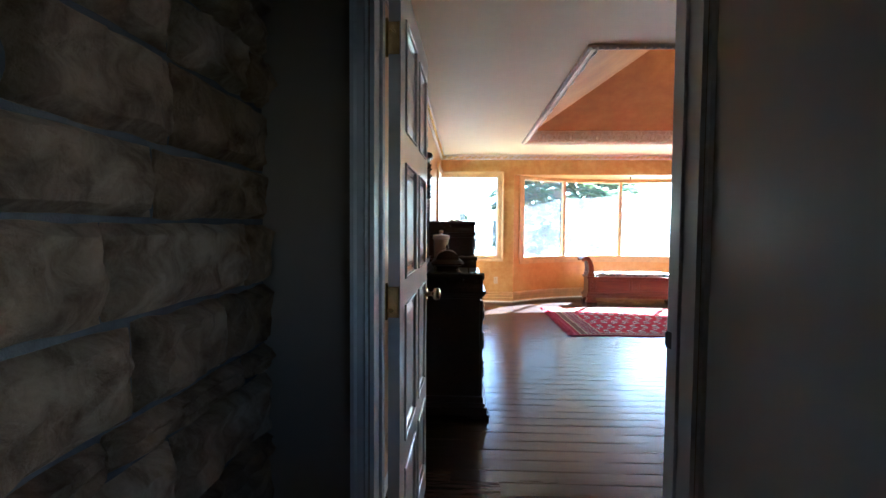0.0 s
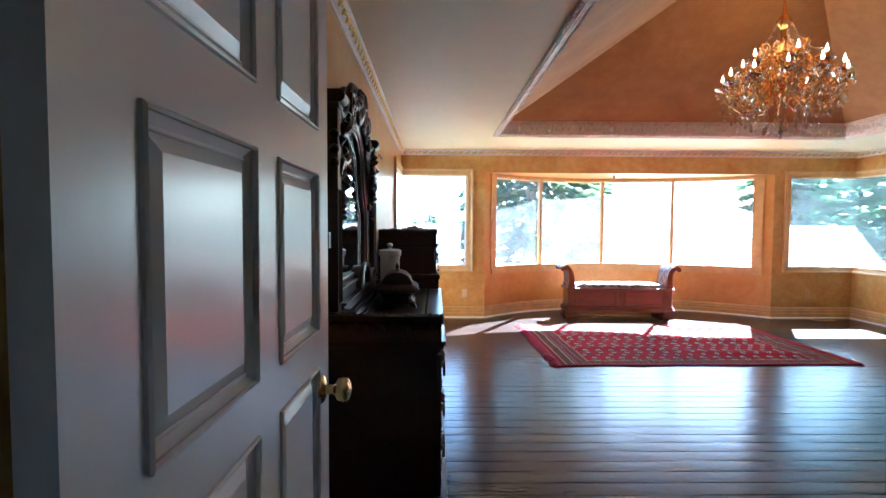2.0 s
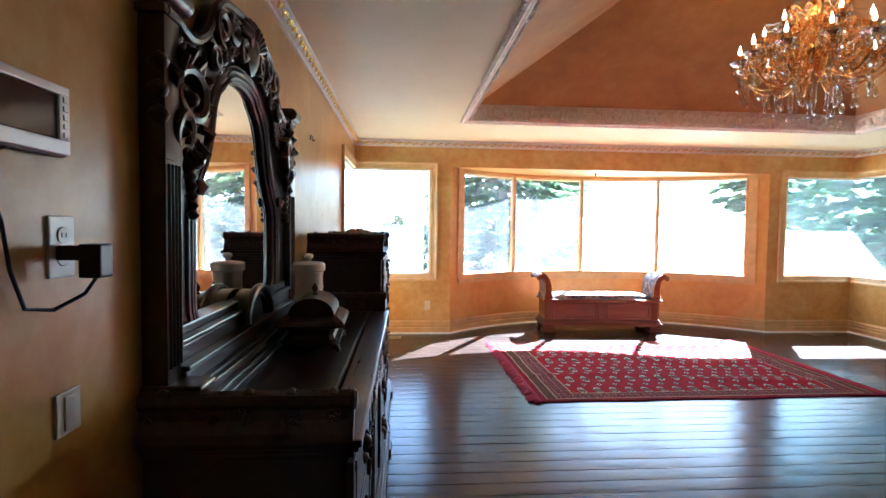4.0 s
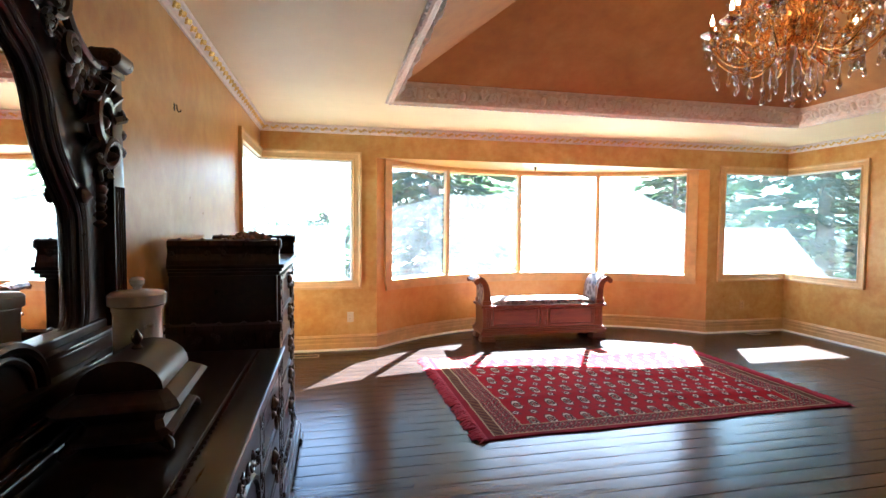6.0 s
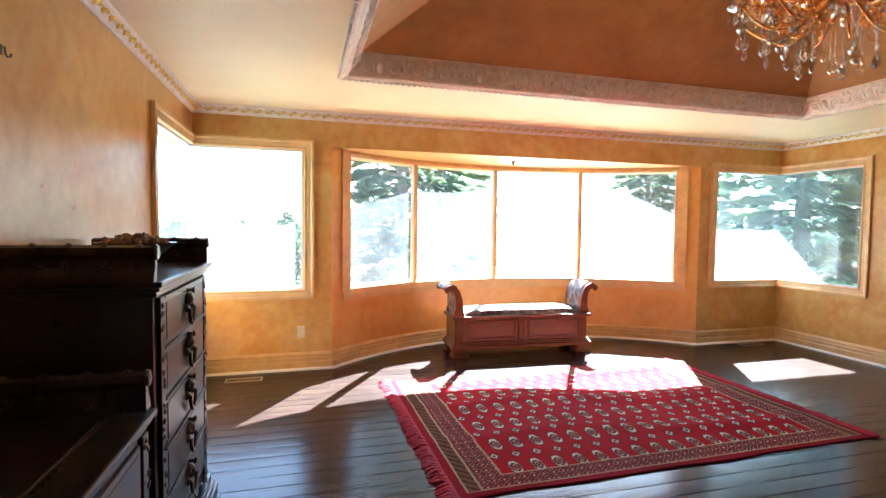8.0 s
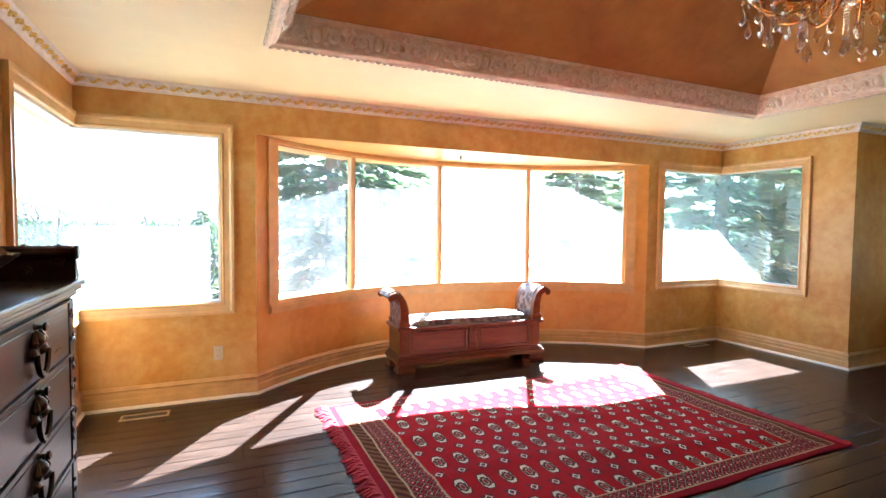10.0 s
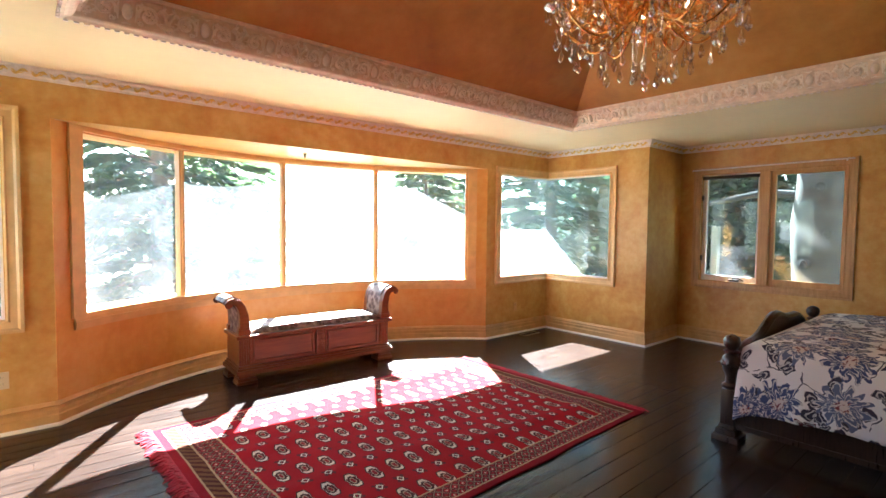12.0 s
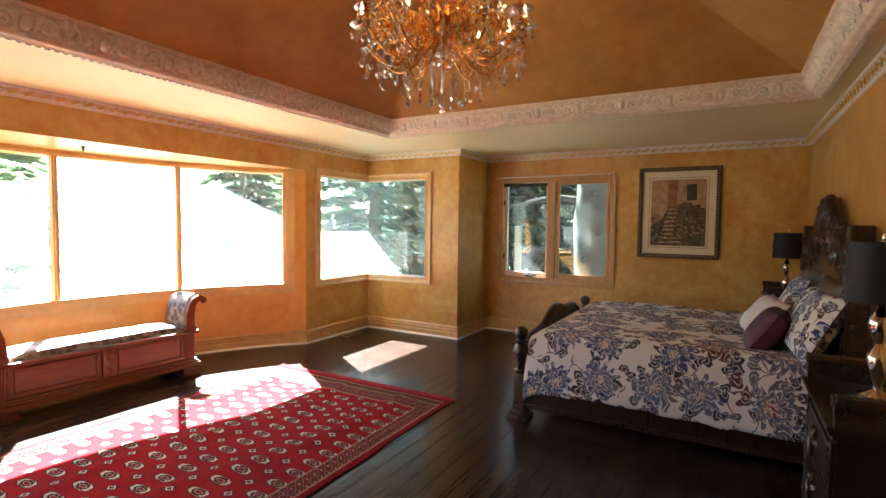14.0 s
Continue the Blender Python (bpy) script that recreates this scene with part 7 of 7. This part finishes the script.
p1 = pine("pine_tree", 3.6, 16.4, -0.8, 10, 3.1, 3, 0.04)
p2 = pine("pine_tree", 14.2, 20.5, -1.2, 7.0, 3.4, 8, 0.03)
copy_thing(p1, pose(-9.0, 30, -2.0, 0, 0, 120))
copy_thing(p2, pose(22, 26, -1.6, 0, 0, 200))
copy_thing(p1, pose(6.0, 22.0, -1.2, 0, 0, 60))
copy_thing(p2, pose(16.5, 23.0, -1.4, 0, 0, 140))
copy_thing(p1, pose(13.0, 13.2, -0.7, 0, 0, 250))
copy_thing(p2, pose(18.5, 15.0, -0.7, 0, 0, 30))
copy_thing(p2, pose(16.5, 9.6, -0.6, 0, 0, 75))
copy_thing(p1, pose(19.5, 6.6, -0.6, 0, 0, 310))
copy_thing(p2, pose(15.0, 4.2, -0.6, 0, 0, 160))
copy_thing(p1, pose(24.0, 11.5, -0.9, 0, 0, 10))
copy_thing(p2, pose(30.0, 40.0, -3.0, 0, 0, 90))
copy_thing(p1, pose(-12.0, 44.0, -3.2, 0, 0, 50))
copy_thing(p2, pose(12.0, 52.0, -3.4, 0, 0, 260))
copy_thing(p2, pose(0.5, 24.0, -1.3, 0, 0, 40) @ Matrix.Scale(0.46, 4))
copy_thing(p2, pose(-1.6, 27.0, -1.5, 0, 0, 140) @ Matrix.Scale(0.36, 4))
rnd = random.Random(91)
verts, faces = [], []
for i in range(9000):
    a = rnd.uniform(radians(-75), radians(80))
    d = rnd.uniform(88, 125)
    X, Y = 4 + d * math.sin(a), 5 + d * math.cos(a)
    top = 3.2 + 2.6 * noise.noise((a * 14, 0, 3)) + 1.2 * noise.noise((a * 50, 1, 3))
    p = Vector((X, Y, -3.7 + (top + 1.6) * rnd.random() ** 0.7))
    u = Vector((rnd.uniform(-1, 1), rnd.uniform(-1, 1), rnd.uniform(-1, 1))).normalized()
    w = u.orthogonal().normalized()
    l, q = rnd.uniform(0.5, 1.2), rnd.uniform(0.4, 0.9)
    n0 = len(verts)
    verts += [p - u * l, p + w * q, p + u * l, p - w * q]
    faces.append((n0, n0 + 1, n0 + 2, n0 + 3))
me = bpy.data.meshes.new("far_woods")
me.from_pydata([tuple(v) for v in verts], [], faces)
me.materials.append(NEEDLE)
tagged(new("far_woods", me), "low line of distant woods beyond the lawn", "woods", kind="stuff")

# big grey trunk close to the east window
tr = empty("tree", 11.3, 6.42, -0.6, label="thick grey tree trunk with cut branch knots", category="tree")
b = B()
tube(b, [(0.02 * math.sin(i), 0.03 * math.cos(i * 1.7), -0.2 + i * 0.6) for i in range(14)], [0.43 - 0.008 * i + 0.01 * math.sin(i * 2) for i in range(14)], 18)
part("trunk", b, GREYBARK, tr, "", True)
for z, a in ((2.0, 200), (2.75, 185), (1.5, 160)):
    b = B()
    lathe(b, [(0.10, 0), (0.085, 0.03), (0.06, 0.04), (0.045, 0.025), (0.005, 0.02)], 12, (0, 0, 0), pose(0.38 * math.cos(radians(a)), 0.38 * math.sin(radians(a)), z, 0, 90, a))
    part("knot", b, GREYBARK, tr, "healed branch knot", True)
for a, z in ((100, 2.6), (260, 3.2), (80, 3.7)):
    b = B()
    tube(b, [(0, 0, z), (0.8 * math.cos(radians(a)), 0.8 * math.sin(radians(a)), z + 0.1), (1.8 * math.cos(radians(a)), 1.8 * math.sin(radians(a)), z - 0.1), (2.9 * math.cos(radians(a + 10)), 2.9 * math.sin(radians(a + 10)), z + 0.2)], [0.08, 0.06, 0.04, 0.015], 8)
    part("bough", b, GREYBARK, tr, "", True)


def shrub(name, x, y, z, h, seed):
    """A leafless bush of forking twigs."""
    rnd = random.Random(seed)
    t = empty(name, x, y, z, label="leafless winter bush with fine forking twigs", category="shrub", group="bare shrubs outside")
    b = B()

    def grow(p, d, L, r, lvl):
        q = p + d * L
        mid = p + d * L * 0.5 + Vector((rnd.uniform(-1, 1), rnd.uniform(-1, 1), 0)) * L * 0.08
        tube(b, [p, mid, q], [r, r * 0.8, r * 0.6], 4)
        if lvl < 4:
            for _ in range(3 if lvl < 2 else 2):
                nd = (d + Vector((rnd.uniform(-0.7, 0.7), rnd.uniform(-0.7, 0.7), rnd.uniform(-0.1, 0.5)))).normalized()
                grow(q, nd, L * rnd.uniform(0.6, 0.85), r * 0.6, lvl + 1)
    for i in range(5):
        a = i * 1.26 + rnd.uniform(-0.3, 0.3)
        grow(Vector((0, 0, -0.1)), Vector((math.cos(a) * 0.4, math.sin(a) * 0.4, 1)).normalized(), h * 0.34, 0.034, 0)
    part("twigs", b, GREYBARK, t)["kind"] = "stuff"
    return t


s1 = shrub("shrub", 0.5, 13.6, -0.6, 3.2, 5)

# leafy bank behind the casement window
rnd = random.Random(77)
verts, faces = [], []
for i in range(26000):
    yy = rnd.uniform(-1.0, 15.0)
    d = rnd.random()
    top = 5.4 + 1.3 * noise.noise((yy * 0.5, 0, 4)) + 0.6 * noise.noise((yy * 1.7, 2, 4))
    zz = -0.7 + (top + 0.7) * rnd.random() ** 0.8
    xx = 14.6 + 1.2 * noise.noise((yy * 0.6, zz * 0.7, 1)) + 2.8 * d + 0.25 * max(0, zz - 2)
    p = Vector((xx, yy, zz))
    u = Vector((rnd.uniform(-1, 1), rnd.uniform(-1, 1), rnd.uniform(-0.6, 0.6))).normalized()
    w = u.orthogonal().normalized()
    l, s = rnd.uniform(0.07, 0.17), rnd.uniform(0.05, 0.11)
    n0 = len(verts)
    verts += [p - u * l, p + w * s, p + u * l, p - w * s]
    faces.append((n0, n0 + 1, n0 + 2, n0 + 3))
me = bpy.data.meshes.new("hedge")
me.from_pydata([tuple(v) for v in verts], [], faces)
me.materials.append(NEEDLE)
tagged(new("hedge", me), "dense green hedge and shrubbery beyond the casement window", "hedge", kind="stuff")
b = B()
for i in range(7):
    rr = random.Random(i)
    yy = 0.2 + i * 2.2
    tube(b, [(16.3, yy, -0.8), (16.3 + rr.uniform(-0.2, 0.2), yy + rr.uniform(-0.4, 0.4), 1.5), (16.2, yy + rr.uniform(-0.7, 0.7), 3.4)], [0.09, 0.06, 0.02], 6)
tagged(part("hedge_stems", b, BARK), "bare stems inside the green hedge", "hedge", kind="stuff")
b = B()
box(b, -0.07, -0.07, -0.1, 0.07, 0.07, 2.1, 0.01)
post = tagged(part("garden_post", b, mat_plain("weathered_board", (0.55, 0.48, 0.38), 0.8)), "pale weathered wooden post in the garden", "post")
post.matrix_world = pose(12.6, 8.55, -0.6)
for x, y, z, r in ((-1.6, 15.5, -0.7, 70), (1.6, 16.0, -0.7, 200), (5.6, 16.5, -0.8, 150), (7.6, 14.5, -0.7, 260), (-3.5, 12.0, -0.6, 20)):
    copy_thing(s1, pose(x, y, z, 0, 0, r))

# ---- stone veneer in the hall ----
k = Nodes("ledge_stone")
info = k.n("ObjectInfo")
st = k.noise(14, 6, 0.65, dist=0.5)
base_c = k.ramp(info.outputs["Random"], [(0, (0.34, 0.22, 0.12)), (0.5, (0.44, 0.31, 0.19)), (1, (0.50, 0.38, 0.25))])
STONE = k.done(k.mix(k.ramp(st, [(0.35, (0, 0, 0)), (0.65, (1, 1, 1))]), k.mix(1.0, base_c, (0.34, 0.27, 0.21), "MULTIPLY"), base_c), 0.85)
k.bump(k.noise(26, 8, 0.75, dist=0.4), 1.0, 0.03)
MORTAR = mat_plain("grey_mortar", (0.10, 0.10, 0.105), 0.95, vary=0.2, scale=30, bump=0.5)
veneer = tagged(part("wall_stone_veneer", box(B(), XH0 - 0.05, -0.9, 0, XH0 - 0.018, YD0, CZ), MORTAR), "ledge-stone veneer wall with grey mortar joints", "wall", kind="structure")
rnd = random.Random(33)
z = 0.005
while z < CZ - 0.06:
    h = min(rnd.choice((0.07, 0.10, 0.13, 0.16, 0.20)), CZ - z - 0.005)
    y = -0.9 + 0.005
    while y < YD0 - 0.08:
        L = min(rnd.uniform(0.20, 0.50), YD0 - 0.004 - y)
        if YD0 - y - L < 0.09:
            L = YD0 - 0.004 - y
        b = B()
        nu, nv = 14, 8
        g = []
        for j in range(nv + 1):
            r = []
            for i in range(nu + 1):
                u, v = i / nu, j / nv
                edge = min(u, 1 - u, v, 1 - v) * 4
                out = -0.012 + 0.028 * min(1, edge * 3.0) + (0.022 * noise.noise((u * 4 + y * 9, v * 3, z * 11)) + 0.012 * noise.noise((u * 9 + y * 5, v * 8, z * 7))) * min(1, edge * 2)
                jy, jz = 0.010 * noise.noise((v * 4, y * 7, z)), 0.008 * noise.noise((u * 4, z * 7, y))
                r.append(b.verts.new((out, u * (L - 0.013) + jy * (1 if 0 < j < nv else 0.6), v * (h - 0.012) + jz)))
            g.append(r)
        for j in range(nv):
            for i in range(nu):
                b.faces.new((g[j][i], g[j][i + 1], g[j + 1][i + 1], g[j + 1][i]))
        ex = bmesh.ops.extrude_edge_only(b, edges=[e for e in b.edges if e.is_boundary])
        for v in ex["geom"]:
            if isinstance(v, bmesh.types.BMVert):
                v.co.x = -0.03
        so = part("stone", b, STONE, veneer, "", True)
        so.location = (XH0, y + 0.009, z + 0.008)
        y += L
    z += h

# ---- floor planks ----
rnd = random.Random(8)
PWD = 0.125
floor_ob = bpy.data.objects["floor"]


def plank_mesh(L, w, seed):
    b = B()
    n = max(2, int(L / 0.16))
    rr = random.Random(seed)
    g = []
    prof = [(0.0, -0.012), (0.0, -0.002), (0.003, 0.0), (w * 0.35, 0.0004), (w * 0.65, 0.0003), (w - 0.003, 0.0), (w, -0.002), (w, -0.012)]
    for i in range(n + 1):
        x = L * i / n
        e = -0.002 if i in (0, n) else 0.0
        g.append([b.verts.new((x, yy, zz + (e if zz > -0.002 else 0) + (rr.uniform(-0.00012, 0.00012) if 0.002 < yy < w - 0.002 else 0))) for yy, zz in prof])
    for q, r in zip(g, g[1:]):
        for j in range(len(prof) - 1):
            b.faces.new((q[j], q[j + 1], r[j + 1], r[j]))
    b.faces.new(g[0]), b.faces.new(g[-1])
    return mesh_of(b, "plank", PLANK)


lengths = [0.55, 0.75, 0.95, 1.2]
rest = B()
y = YD0 - 2.8
spans = []
while y < 9.75:
    # how far the floor reaches in this row
    yc = y + PWD / 2
    if yc < YD1 - 0.02:
        x0, x1 = XH0, XH1 - 0.02
        if yc > YD0:
            x0, x1 = DX0 + 0.012, DX1 - 0.012
    elif yc < YS:
        x0, x1 = XW, XP
    elif yc < YP:
        x0, x1 = XW, XE
    elif yc < YN:
        x0, x1 = XW, XC
    else:
        hh = BR ** 2 - (yc + PWD / 2 - BCY) ** 2
        if hh <= 0.05:
            break
        x0, x1 = BCX - math.sqrt(hh) - 0.06, BCX + math.sqrt(hh) + 0.06
    x = x0 + 0.002 - rnd.uniform(0.0, 0.0)
    first = True
    while x < x1 - 0.02:
        L = rnd.choice(lengths)
        if first:
            L = rnd.choice((0.35, 0.6, 0.9, 1.2))
            first = False
        L = min(L, x1 - x)
        if x1 - x - L < 0.2:
            L = x1 - x
        spans.append((x, y, L))
        x += L
    y += PWD
near = sorted(spans, key=lambda s: (s[0] + s[2] / 2 - 2.4) ** 2 + (s[1] - 5.6) ** 2)
chosen = set(near[:300])
plank_cache = {}
for i, (x, y, L) in enumerate(spans):
    key = round(L, 2)
    if (x, y, L) in chosen:
        vid = (key, i % 2)
        if vid not in plank_cache:
            plank_cache[vid] = plank_mesh(L - 0.0016, PWD - 0.0016, 90 + i)
        ob = new("plank", plank_cache[vid])
        ob.parent = floor_ob
        ob.location = (x, y, 0)
    else:
        box(rest, x, y, -0.012, x + L - 0.0016, y + PWD - 0.0016, 0.0)
part("outer_planks", rest, PLANK, floor_ob, "dark planks beyond the rug")["kind"] = "stuff"
